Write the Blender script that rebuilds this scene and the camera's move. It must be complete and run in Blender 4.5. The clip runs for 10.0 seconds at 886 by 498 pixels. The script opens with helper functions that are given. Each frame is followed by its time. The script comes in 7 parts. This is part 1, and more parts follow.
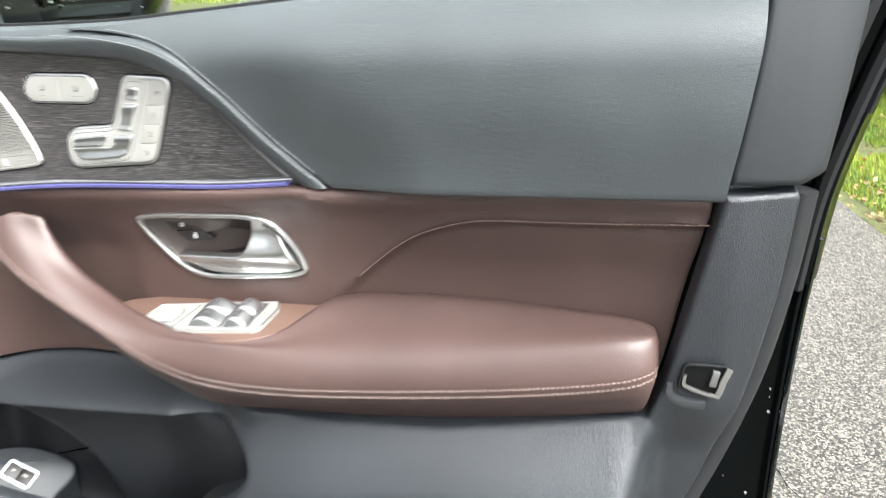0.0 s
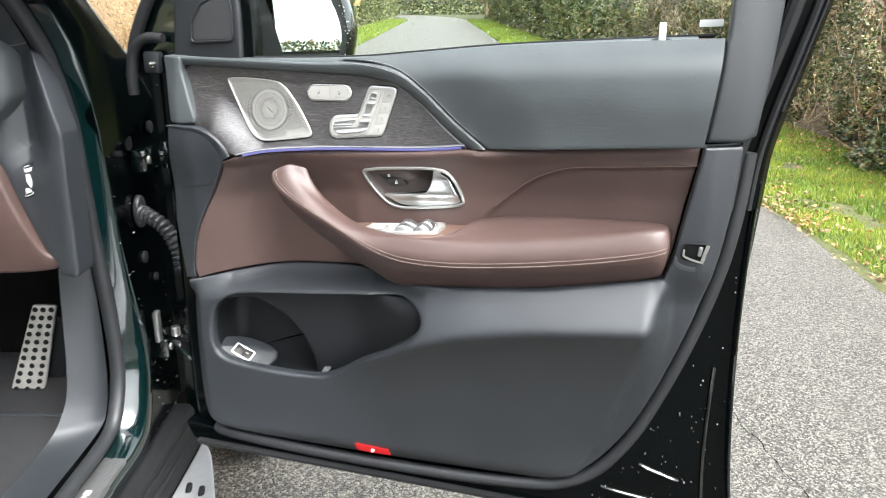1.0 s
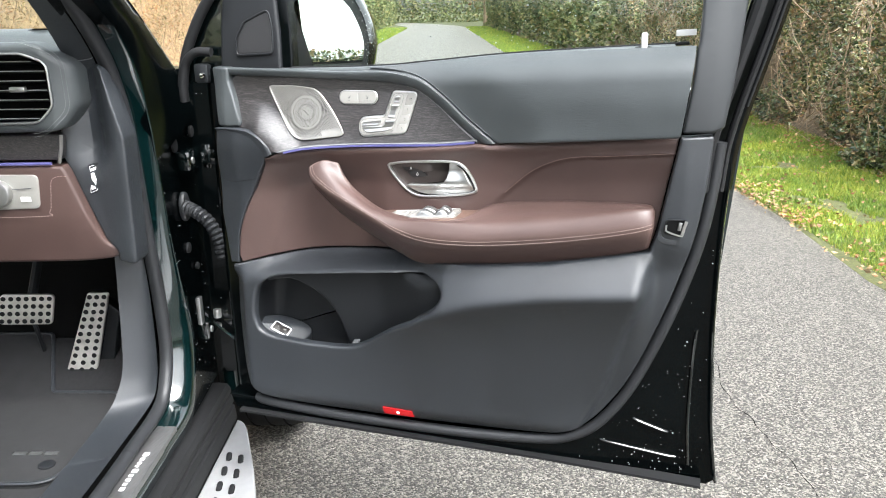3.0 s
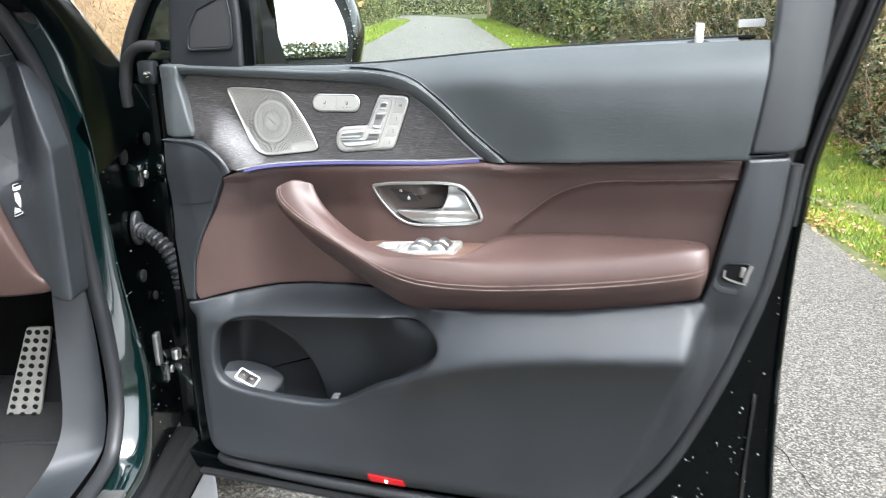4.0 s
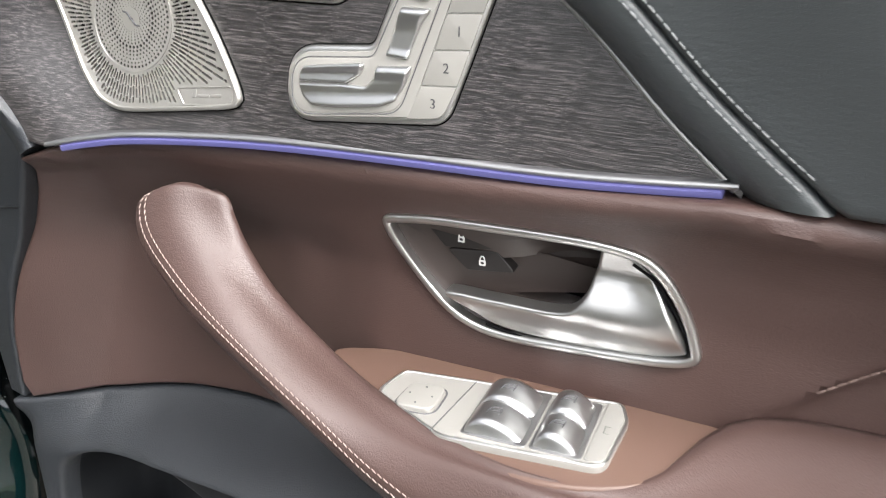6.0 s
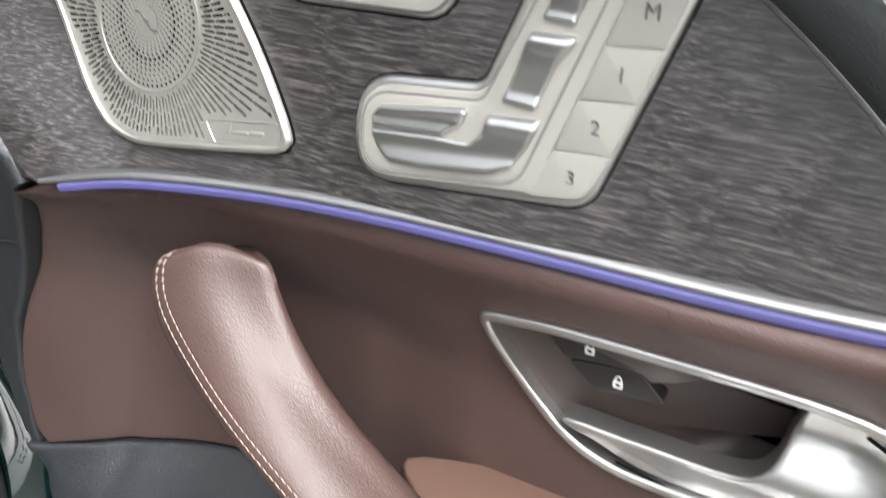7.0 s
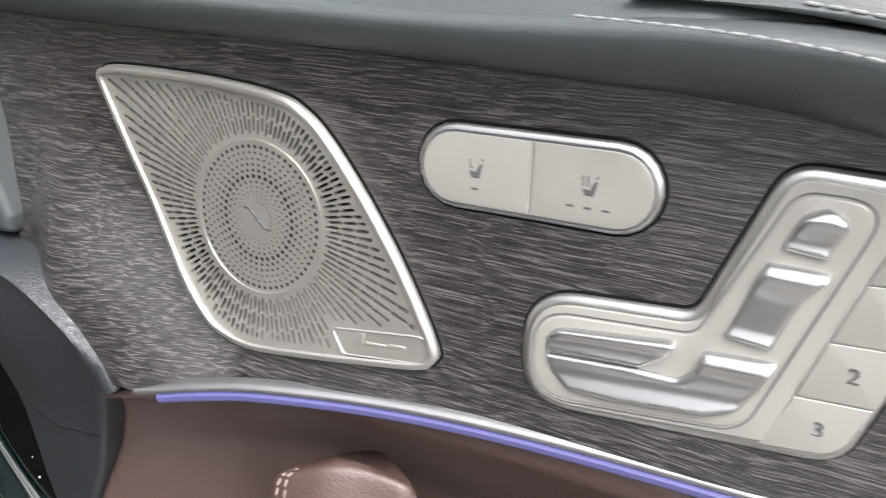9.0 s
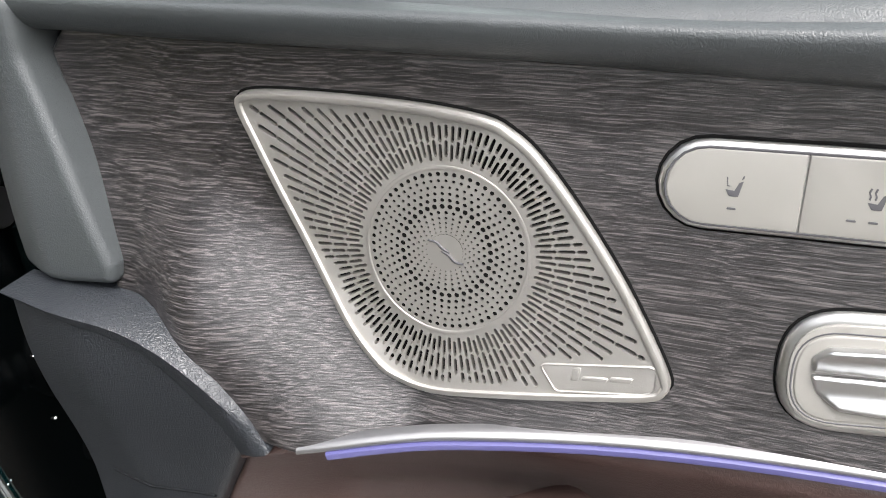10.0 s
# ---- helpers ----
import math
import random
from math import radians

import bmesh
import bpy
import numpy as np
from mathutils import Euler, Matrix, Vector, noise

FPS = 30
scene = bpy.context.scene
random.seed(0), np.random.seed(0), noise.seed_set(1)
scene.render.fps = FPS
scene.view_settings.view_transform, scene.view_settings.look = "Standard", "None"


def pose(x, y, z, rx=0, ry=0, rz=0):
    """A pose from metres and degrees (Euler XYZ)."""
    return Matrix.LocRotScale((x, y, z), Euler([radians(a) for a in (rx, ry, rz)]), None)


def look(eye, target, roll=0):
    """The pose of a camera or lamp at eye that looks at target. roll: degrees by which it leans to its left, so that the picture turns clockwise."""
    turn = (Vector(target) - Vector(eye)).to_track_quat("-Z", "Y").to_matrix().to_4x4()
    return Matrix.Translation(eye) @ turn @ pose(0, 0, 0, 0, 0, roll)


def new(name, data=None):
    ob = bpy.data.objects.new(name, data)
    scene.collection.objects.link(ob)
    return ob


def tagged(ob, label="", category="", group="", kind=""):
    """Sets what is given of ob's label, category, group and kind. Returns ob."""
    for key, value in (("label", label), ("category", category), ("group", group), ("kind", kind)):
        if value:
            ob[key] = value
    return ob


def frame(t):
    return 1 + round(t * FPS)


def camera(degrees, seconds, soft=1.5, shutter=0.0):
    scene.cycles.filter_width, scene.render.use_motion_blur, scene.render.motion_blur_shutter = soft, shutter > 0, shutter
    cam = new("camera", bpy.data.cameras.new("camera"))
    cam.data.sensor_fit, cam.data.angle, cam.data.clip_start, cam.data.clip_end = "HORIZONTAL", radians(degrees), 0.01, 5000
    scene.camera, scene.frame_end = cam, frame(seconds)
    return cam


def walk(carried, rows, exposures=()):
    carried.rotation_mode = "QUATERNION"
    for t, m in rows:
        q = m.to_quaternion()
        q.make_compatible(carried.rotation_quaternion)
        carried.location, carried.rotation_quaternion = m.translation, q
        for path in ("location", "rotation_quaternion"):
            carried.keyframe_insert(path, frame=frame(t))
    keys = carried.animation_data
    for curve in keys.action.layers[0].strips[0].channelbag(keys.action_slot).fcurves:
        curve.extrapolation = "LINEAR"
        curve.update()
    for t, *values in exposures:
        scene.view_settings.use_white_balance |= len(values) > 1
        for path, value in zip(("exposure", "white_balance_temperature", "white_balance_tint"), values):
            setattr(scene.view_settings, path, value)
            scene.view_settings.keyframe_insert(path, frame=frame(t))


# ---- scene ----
cam = camera(60.7, 10.0, 1.0, 0.3)
PATH = [
    (0, (0.693, -0.618, 1.479), (0.280, 1.162, 0.667), -2.0),
    (0.5, (0.691, -0.919, 1.475), (0.201, 0.907, 0.824), -0.4),
    (1, (0.692, -1.201, 1.48), (0.203, 0.637, 0.862), 0.1),
    (1.5, (0.709, -1.358, 1.492), (0.23, 0.487, 0.887), 0.0),
    (2, (0.713, -1.402, 1.504), (0.231, 0.446, 0.912), -0.4),
    (2.5, (0.719, -1.41, 1.502), (0.238, 0.437, 0.905), -0.6),
    (2.7, (0.718, -1.41, 1.501), (0.237, 0.436, 0.901), -0.7),
    (3.8, (0.698, -1.219, 1.474), (0.15, 0.608, 0.871), -0.8),
    (4, (0.649, -1.113, 1.483), (0.147, 0.722, 0.865), -0.7),
    (4.5, (0.594, -0.832, 1.484), (0.072, 0.989, 0.843), -0.5),
    (5, (0.493, -0.587, 1.457), (-0.063, 1.216, 0.792), -0.0),
    (5.5, (0.434, -0.432, 1.421), (-0.186, 1.308, 0.656), 0.4),
    (5.7, (0.424, -0.396, 1.395), (-0.218, 1.321, 0.596), 0.7),
    (6.8, (0.35, -0.226, 1.357), (-0.497, 1.318, 0.41), 1.5),
    (7, (0.326, -0.221, 1.379), (-0.471, 1.336, 0.409), 1.5),
    (7.5, (0.306, -0.186, 1.396), (-0.54, 1.364, 0.457), 1.1),
    (8, (0.296, -0.179, 1.413), (-0.569, 1.373, 0.495), 0.2),
    (8.5, (0.283, -0.178, 1.417), (-0.566, 1.394, 0.518), -0.7),
    (9, (0.24, -0.184, 1.422), (-0.592, 1.395, 0.521), -2.3),
    (9.5, (0.162, -0.192, 1.426), (-0.55, 1.429, 0.496), -3.2),
    (10, (0.129, -0.199, 1.432), (-0.475, 1.448, 0.471), -3.3),
]
walk(cam, [(t, look(eye, target, roll)) for t, eye, target, roll in PATH], [(0, 2.79, 6400, 7), (1.2, 2.68, 6350, 8), (2.5, 2.64, 6350, 9), (4.5, 2.71, 6120, 8), (5.0, 2.60, 6200, 9), (5.5, 2.34, 6560, 11), (7, 2.18, 6520, 10), (8.5, 2.16, 6520, 11), (10, 2.12, 6560, 12)])

# overcast daylight
world = bpy.data.worlds.new("overcast_sky")
scene.world = world
world.use_nodes = True
wn = world.node_tree.nodes
sky = wn.new("ShaderNodeTexSky")
sky.sky_type, sky.sun_disc = "NISHITA", False
sky.sun_elevation, sky.sun_rotation = radians(57), radians(129)
sky.air_density, sky.dust_density = 1.0, 4.0
grey = wn.new("ShaderNodeHueSaturation")
grey.inputs["Saturation"].default_value = 0.17
world.node_tree.links.new(sky.outputs[0], grey.inputs["Color"])
world.node_tree.links.new(grey.outputs[0], wn["Background"].inputs[0])
wn["Background"].inputs[1].default_value = 0.13

sun_data = bpy.data.lights.new("sun", "SUN")
sun_data.energy, sun_data.angle, sun_data.color = 1.3, radians(35), (1.0, 0.985, 0.96)
sun = new("sun", sun_data)
sun.matrix_world = look((4.2, -3.4, 8.4), (0, 0, 0))


# ---------- mesh helpers ----------
BASE = {}


def thing(name, label, category, base=(0, 0, 0), group="", kind=""):
    ob = new(name)
    ob.empty_display_size = 0.1
    ob.location = base
    BASE[ob.name] = Vector(base)
    return tagged(ob, label, category, group, kind)


def finish(bm, material, smooth=40):
    bmesh.ops.recalc_face_normals(bm, faces=bm.faces[:])
    me = bpy.data.meshes.new("mesh")
    bm.to_mesh(me)
    bm.free()
    me.materials.append(material)
    if smooth:
        me.shade_smooth()
        me.set_sharp_from_angle(angle=radians(smooth))
    return me


def part(name, bm, material, parent, label="", smooth=40, kind=""):
    """Links a bmesh in world coordinates as one mesh object under a thing or a part."""
    base = BASE[parent.name]
    bmesh.ops.translate(bm, verts=bm.verts[:], vec=-base)
    ob = new(name, finish(bm, material, smooth))
    ob.parent = parent
    BASE[ob.name] = base
    return tagged(ob, label, "", "", kind)


def single(name, bm, material, label, category, base=(0, 0, 0), group="", kind="", smooth=40):
    bmesh.ops.translate(bm, verts=bm.verts[:], vec=-Vector(base))
    ob = new(name, finish(bm, material, smooth))
    ob.location = base
    BASE[ob.name] = Vector(base)
    return tagged(ob, label, category, group, kind)


def curve_points(pts, n=8, closed=False):
    """Catmull-Rom through points of any dimension, n steps to each span."""
    p = [np.array(q, float) for q in pts]
    m = len(p)
    out = []
    for i in range(m if closed else m - 1):
        if closed:
            a, b, c, d = p[i - 1], p[i], p[(i + 1) % m], p[(i + 2) % m]
        else:
            b, c = p[i], p[i + 1]
            a = p[i - 1] if i else 2 * b - c
            d = p[i + 2] if i + 2 < m else 2 * c - b
        for k in range(n):
            t = k / n
            out.append(0.5 * (2 * b + (c - a) * t + (2 * a - 5 * b + 4 * c - d) * t * t + (3 * b - a - 3 * c + d) * t ** 3))
    if not closed:
        out.append(p[-1])
    return [tuple(float(v) for v in q) for q in out]


def even(pts, step):
    """The same line with points at even steps."""
    p = np.array(pts, float)
    seg = np.linalg.norm(np.diff(p, axis=0), axis=1)
    s = np.concatenate([[0], np.cumsum(seg)])
    n = max(2, int(round(s[-1] / step)) + 1)
    u = np.linspace(0, s[-1], n)
    return [tuple(float(v) for v in row) for row in np.stack([np.interp(u, s, p[:, k]) for k in range(p.shape[1])], 1)]


def rounded(corners, radii, n=6):
    """A polygon with each corner rounded."""
    out = []
    m = len(corners)
    for i, c in enumerate(corners):
        r = radii[i] if isinstance(radii, (list, tuple)) else radii
        c = np.array(c, float)
        a = np.array(corners[i - 1], float) - c
        b = np.array(corners[(i + 1) % m], float) - c
        la, lb = np.linalg.norm(a), np.linalg.norm(b)
        a, b = a / la, b / lb
        half = math.acos(max(-1, min(1, float(a @ b)))) / 2
        cut = min(r / max(math.tan(half), 1e-4), la * 0.49, lb * 0.49)
        p, q = c + a * cut, c + b * cut
        for k in range(n + 1):
            t = k / n
            out.append(tuple(float(v) for v in (p * (1 - t) ** 2 + c * 2 * t * (1 - t) + q * t * t)))
    return out


def stadium(cx, cz, rx, rz, turn=0.0, n=10):
    pts = []
    for side in (1, -1):
        for k in range(n + 1):
            a = -math.pi / 2 + math.pi * k / n
            pts.append((side * (rx - rz) + side * rz * math.cos(a), side * rz * math.sin(a)))
    c, s = math.cos(radians(turn)), math.sin(radians(turn))
    return [(cx + c * x - s * z, cz + s * x + c * z) for x, z in pts]


def area2(p):
    return sum(p[i - 1][0] * p[i][1] - p[i][0] * p[i - 1][1] for i in range(len(p)))


def inset(p, d):
    """A polygon moved inwards by d."""
    q = np.array(p)
    if area2(p) < 0:
        q = q[::-1]
    e = np.roll(q, -1, 0) - q
    e /= np.maximum(np.linalg.norm(e, axis=1)[:, None], 1e-9)
    nrm = np.stack([-e[:, 1], e[:, 0]], 1)
    m = nrm + np.roll(nrm, 1, 0)
    m /= np.maximum((m * np.roll(nrm, 1, 0)).sum(1)[:, None], 0.35)
    return [tuple(v) for v in q + m * d]


def clean(p, gap=0.0004):
    out = []
    for v in p:
        if not out or math.hypot(v[0] - out[-1][0], v[1] - out[-1][1]) > gap:
            out.append(v)
    while len(out) > 3 and math.hypot(out[0][0] - out[-1][0], out[0][1] - out[-1][1]) <= gap:
        out.pop()
    return out


def ring(bm, pts, depth):
    return [bm.verts.new((x, depth, z)) for x, z in pts]


def bridge(bm, a, b):
    for i in range(len(a)):
        bm.faces.new((a[i - 1], a[i], b[i], b[i - 1]))


def pad(outline, yf, r=0.004, back=0.01, res=0.02, holes=(), steps=3, hole_r=0.0, hole_back=0.01):
    """A slab whose front follows y = yf(x, z), with rolled edges and holes. yf may also give a whole place."""
    outline = clean(outline)
    if area2(outline) < 0:
        outline = outline[::-1]
    bm = bmesh.new()
    last = ring(bm, outline, back)
    inner = outline
    for k in range(steps + 1):
        a = math.pi / 2 * k / steps
        inner = inset(outline, r * (1 - math.cos(a)))
        here = ring(bm, inner, r * (1 - math.sin(a)))
        bridge(bm, last, here)
        last = here
    loops = [last]
    for h in holes:
        h = clean(h)
        if area2(h) < 0:
            h = h[::-1]
        wall = ring(bm, h, hole_back)
        if hole_r:
            for k in range(steps + 1):
                a = math.pi / 2 * k / steps
                here = ring(bm, inset(h, -hole_r * (1 - math.cos(a))), hole_r * (1 - math.sin(a)))
                bridge(bm, here, wall)
                wall = here
        else:
            here = ring(bm, h, 0.0)
            bridge(bm, here, wall)
            wall = here
        loops.append(wall)
    edges = []
    for lp in loops:
        for i in range(len(lp)):
            edges.append(bm.edges.get((lp[i - 1], lp[i])) or bm.edges.new((lp[i - 1], lp[i])))
    bmesh.ops.triangle_fill(bm, edges=edges, use_beauty=True, use_dissolve=False, normal=(0, -1, 0))
    xs = [p[0] for p in outline]
    zs = [p[1] for p in outline]
    if res:
        for axis, lo, hi in ((0, min(xs), max(xs)), (2, min(zs), max(zs))):
            k = math.floor(lo / res) + 1
            while k * res < hi:
                co, no = [0, 0, 0], [0, 0, 0]
                co[axis], no[axis] = k * res, 1
                bmesh.ops.bisect_plane(bm, geom=bm.verts[:] + bm.edges[:] + bm.faces[:], dist=1e-6, plane_co=co, plane_no=no)
                k += 1
    for v in bm.verts:
        x, d, z = v.co
        place = yf(x, z)
        v.co = place(d) if callable(place) else (x, place + d, z)
    return bm


def sweep(path, profile, up=(0, -1, 0), closed=False, taper=None):
    """A profile of (side, up) points carried along a line."""
    path = [Vector(p) for p in path]
    n = len(path)
    bm = bmesh.new()
    rows = []
    for i, p in enumerate(path):
        a = path[i - 1] if (i or closed) else p
        b = path[(i + 1) % n] if (i + 1 < n or closed) else p
        t = (b - a).normalized()
        side = t.cross(Vector(up)).normalized()
        top = side.cross(t)
        k = taper(i / (n - 1)) if taper else 1.0
        rows.append([bm.verts.new(p + side * (u * k) + top * (v * k)) for u, v in profile])
    for i in range(n if closed else n - 1):
        a, b = rows[i], rows[(i + 1) % n]
        for k in range(len(profile)):
            bm.faces.new((a[k - 1], a[k], b[k], b[k - 1]))
    if not closed:
        bm.faces.new(rows[0])
        bm.faces.new(rows[-1][::-1])
    return bm


def oval(ru, rv, n=10):
    return [(ru * math.cos(2 * math.pi * k / n), rv * math.sin(2 * math.pi * k / n)) for k in range(n)]


def loft(rings, closed_ring=True, caps=True):
    bm = bmesh.new()
    rows = [[bm.verts.new(p) for p in r] for r in rings]
    m = len(rows[0])
    for a, b in zip(rows, rows[1:]):
        for k in range(0 if closed_ring else 1, m):
            bm.faces.new((a[k - 1], a[k], b[k], b[k - 1]))
    if caps and closed_ring:
        if caps != "end":
            bm.faces.new(rows[0])
        bm.faces.new(rows[-1][::-1])
    return bm


def stitches(path, pitch=0.006, length=0.0042, rad=0.0006, up=(0, -1, 0), slant=0.0):
    """A row of separate thread stitches along a line."""
    p = even(path, pitch)
    bm = bmesh.new()
    for a, b in zip(p, p[1:]):
        a, b = Vector(a), Vector(b)
        t = (b - a).normalized()
        side = t.cross(Vector(up)).normalized()
        top = side.cross(t)
        c = (a + b) / 2
        t = (t + side * slant).normalized()
        rows = []
        for s, k in ((-0.5, 0.35), (-0.3, 1), (0.3, 1), (0.5, 0.35)):
            rows.append([bm.verts.new(c + t * (s * length) + side * (u * rad * k) + top * (v * rad * k)) for u, v in ((1, 0), (0.5, 0.9), (-0.5, 0.9), (-1, 0), (0, -0.6))])
        for r0, r1 in zip(rows, rows[1:]):
            for k in range(5):
                bm.faces.new((r0[k - 1], r0[k], r1[k], r1[k - 1]))
    return bm


def box(cx, cy, cz, sx, sy, sz, bevel=0.0, m=None):
    bm = bmesh.new()
    bmesh.ops.create_cube(bm, size=1, matrix=Matrix.Diagonal((sx, sy, sz, 1)))
    if bevel:
        bmesh.ops.bevel(bm, geom=bm.edges[:], offset=bevel, segments=2, affect="EDGES", profile=0.5)
    bmesh.ops.transform(bm, verts=bm.verts[:], matrix=Matrix.Translation((cx, cy, cz)) @ (m or Matrix()))
    return bm


def drum(radius, depth, m, n=24, bevel=0.0, r2=None):
    bm = bmesh.new()
    bmesh.ops.create_cone(bm, cap_ends=True, segments=n, radius1=radius, radius2=radius if r2 is None else r2, depth=depth, matrix=Matrix())
    if bevel:
        bmesh.ops.bevel(bm, geom=[e for e in bm.edges if abs(e.verts[0].co.z - e.verts[1].co.z) < 1e-6], offset=bevel, segments=2, affect="EDGES", profile=0.5)
    bmesh.ops.transform(bm, verts=bm.verts[:], matrix=m)
    return bm


def line_distance(x, z, line):
    """Distance to a line of (x, z) points, positive on its left."""
    best, sign = 1e9, 1
    for (ax, az), (bx, bz) in zip(line, line[1:]):
        dx, dz = bx - ax, bz - az
        t = max(0.0, min(1.0, ((x - ax) * dx + (z - az) * dz) / (dx * dx + dz * dz + 1e-12)))
        ex, ez = x - ax - t * dx, z - az - t * dz
        d = math.hypot(ex, ez)
        if d < best:
            best, sign = d, 1 if dx * ez - dz * ex > 0 else -1
    return best * sign


def ease(a, b, v):
    t = max(0.0, min(1.0, (v - a) / (b - a)))
    return t * t * (3 - 2 * t)


def lettering(text, size, m, thick=0.0001):
    data = bpy.data.curves.new("lettering", "FONT")
    data.body, data.size, data.align_x, data.align_y, data.extrude = text, size, "CENTER", "CENTER", thick
    ob = bpy.data.objects.new("lettering", data)
    scene.collection.objects.link(ob)
    me = bpy.data.meshes.new_from_object(ob.evaluated_get(bpy.context.evaluated_depsgraph_get()))
    bpy.data.objects.remove(ob)
    bm = bmesh.new()
    bm.from_mesh(me)
    bmesh.ops.transform(bm, verts=bm.verts[:], matrix=m)
    return bm


# ---------- materials ----------
def material(name, color, rough=0.5, metal=0.0, coat=0.0, vary=0.0, vary_scale=6.0, bump=0.0, bump_scale=400.0, stretch=(1, 1, 1), kind="noise", rough_vary=0.0, sheen=0.0, second=0.0, second_scale=40.0, crease=0.0):
    m = bpy.data.materials.new(name)
    m.use_nodes = True
    nt = m.node_tree
    n, l = nt.nodes, nt.links
    b = n["Principled BSDF"]
    b.inputs["Base Color"].default_value = (*color, 1)
    b.inputs["Roughness"].default_value = rough
    b.inputs["Metallic"].default_value = metal
    b.inputs["Coat Weight"].default_value = coat
    b.inputs["Coat Roughness"].default_value = 0.03
    if sheen:
        b.inputs["Sheen Weight"].default_value = sheen
    tc = n.new("ShaderNodeTexCoord")
    mp = n.new("ShaderNodeMapping")
    mp.inputs["Scale"].default_value = stretch
    l.new(tc.outputs["Object"], mp.inputs[0])
    if vary:
        t = n.new("ShaderNodeTexNoise")
        t.inputs["Scale"].default_value, t.inputs["Detail"].default_value = vary_scale, 6
        l.new(mp.outputs[0], t.inputs["Vector"])
        r = n.new("ShaderNodeValToRGB")
        r.color_ramp.elements[0].position, r.color_ramp.elements[1].position = 0.3, 0.7
        r.color_ramp.elements[0].color = (*[c * (1 - vary) for c in color], 1)
        r.color_ramp.elements[1].color = (*[min(1, c * (1 + vary)) for c in color], 1)
        l.new(t.outputs[0], r.inputs[0])
        l.new(r.outputs[0], b.inputs["Base Color"])
        if rough_vary:
            q = n.new("ShaderNodeMapRange")
            q.inputs["To Min"].default_value, q.inputs["To Max"].default_value = rough - rough_vary, rough + rough_vary
            l.new(t.outputs[0], q.inputs[0])
            l.new(q.outputs[0], b.inputs["Roughness"])
    if bump:
        if kind == "leather":
            t = n.new("ShaderNodeTexVoronoi")
            t.feature = "DISTANCE_TO_EDGE"
            t.inputs["Scale"].default_value = bump_scale
            w = n.new("ShaderNodeTexNoise")
            w.inputs["Scale"].default_value = bump_scale * 0.5
            w.inputs["Detail"].default_value = 3
            mixv = n.new("ShaderNodeMix")
            mixv.data_type = "VECTOR"
            mixv.inputs["Factor"].default_value = 0.006
            l.new(mp.outputs[0], mixv.inputs["A"])
            l.new(w.outputs["Color"], mixv.inputs["B"])
            l.new(mp.outputs[0], w.inputs["Vector"])
            l.new(mixv.outputs["Result"], t.inputs["Vector"])
            clampn = n.new("ShaderNodeMapRange")
            clampn.inputs["From Max"].default_value = 0.25
            l.new(t.outputs["Distance"], clampn.inputs[0])
            src = clampn.outputs[0]
        else:
            t = n.new("ShaderNodeTexNoise")
            t.inputs["Scale"].default_value, t.inputs["Detail"].default_value = bump_scale, 4
            l.new(mp.outputs[0], t.inputs["Vector"])
            src = t.outputs[0]
        bp = n.new("ShaderNodeBump")
        bp.inputs["Strength"].default_value = bump
        bp.inputs["Distance"].default_value = 0.0005
        l.new(src, bp.inputs["Height"])
        l.new(bp.outputs[0], b.inputs["Normal"])
        if second:
            t2 = n.new("ShaderNodeTexNoise")
            t2.inputs["Scale"].default_value, t2.inputs["Detail"].default_value = second_scale, 3
            l.new(tc.outputs["Object"], t2.inputs["Vector"])
            b2 = n.new("ShaderNodeBump")
            b2.inputs["Strength"].default_value, b2.inputs["Distance"].default_value = second, 0.002
            l.new(t2.outputs[0], b2.inputs["Height"])
            l.new(b2.outputs[0], bp.inputs["Normal"])
            if crease:
                # fine lengthwise wrinkles, gathered in patches
                m3 = n.new("ShaderNodeMapping")
                m3.inputs["Scale"].default_value = (0.30, 0.5, 1.0)
                l.new(tc.outputs["Object"], m3.inputs[0])
                t3, patch, prod = n.new("ShaderNodeTexNoise"), n.new("ShaderNodeTexNoise"), n.new("ShaderNodeMath")
                t3.inputs["Scale"].default_value, t3.inputs["Detail"].default_value = 330, 3
                patch.inputs["Scale"].default_value, patch.inputs["Detail"].default_value = 11, 2
                l.new(m3.outputs[0], t3.inputs["Vector"])
                l.new(tc.outputs["Object"], patch.inputs["Vector"])
                spread = n.new("ShaderNodeMapRange")
                spread.inputs["From Min"].default_value, spread.inputs["From Max"].default_value = 0.38, 0.66
                l.new(patch.outputs[0], spread.inputs[0])
                prod.operation = "MULTIPLY"
                l.new(t3.outputs[0], prod.inputs[0])
                l.new(spread.outputs[0], prod.inputs[1])
                b3 = n.new("ShaderNodeBump")
                b3.inputs["Strength"].default_value, b3.inputs["Distance"].default_value = crease, 0.001
                l.new(prod.outputs[0], b3.inputs["Height"])
                l.new(b3.outputs[0], b2.inputs["Normal"])
    return m


def emitter(name, color, strength):
    m = bpy.data.materials.new(name)
    m.use_nodes = True
    b = m.node_tree.nodes["Principled BSDF"]
    b.inputs["Base Color"].default_value = (*[c * 0.25 for c in color], 1)
    b.inputs["Roughness"].default_value = 0.4
    b.inputs["Emission Color"].default_value = (*color, 1)
    b.inputs["Emission Strength"].default_value = strength
    return m


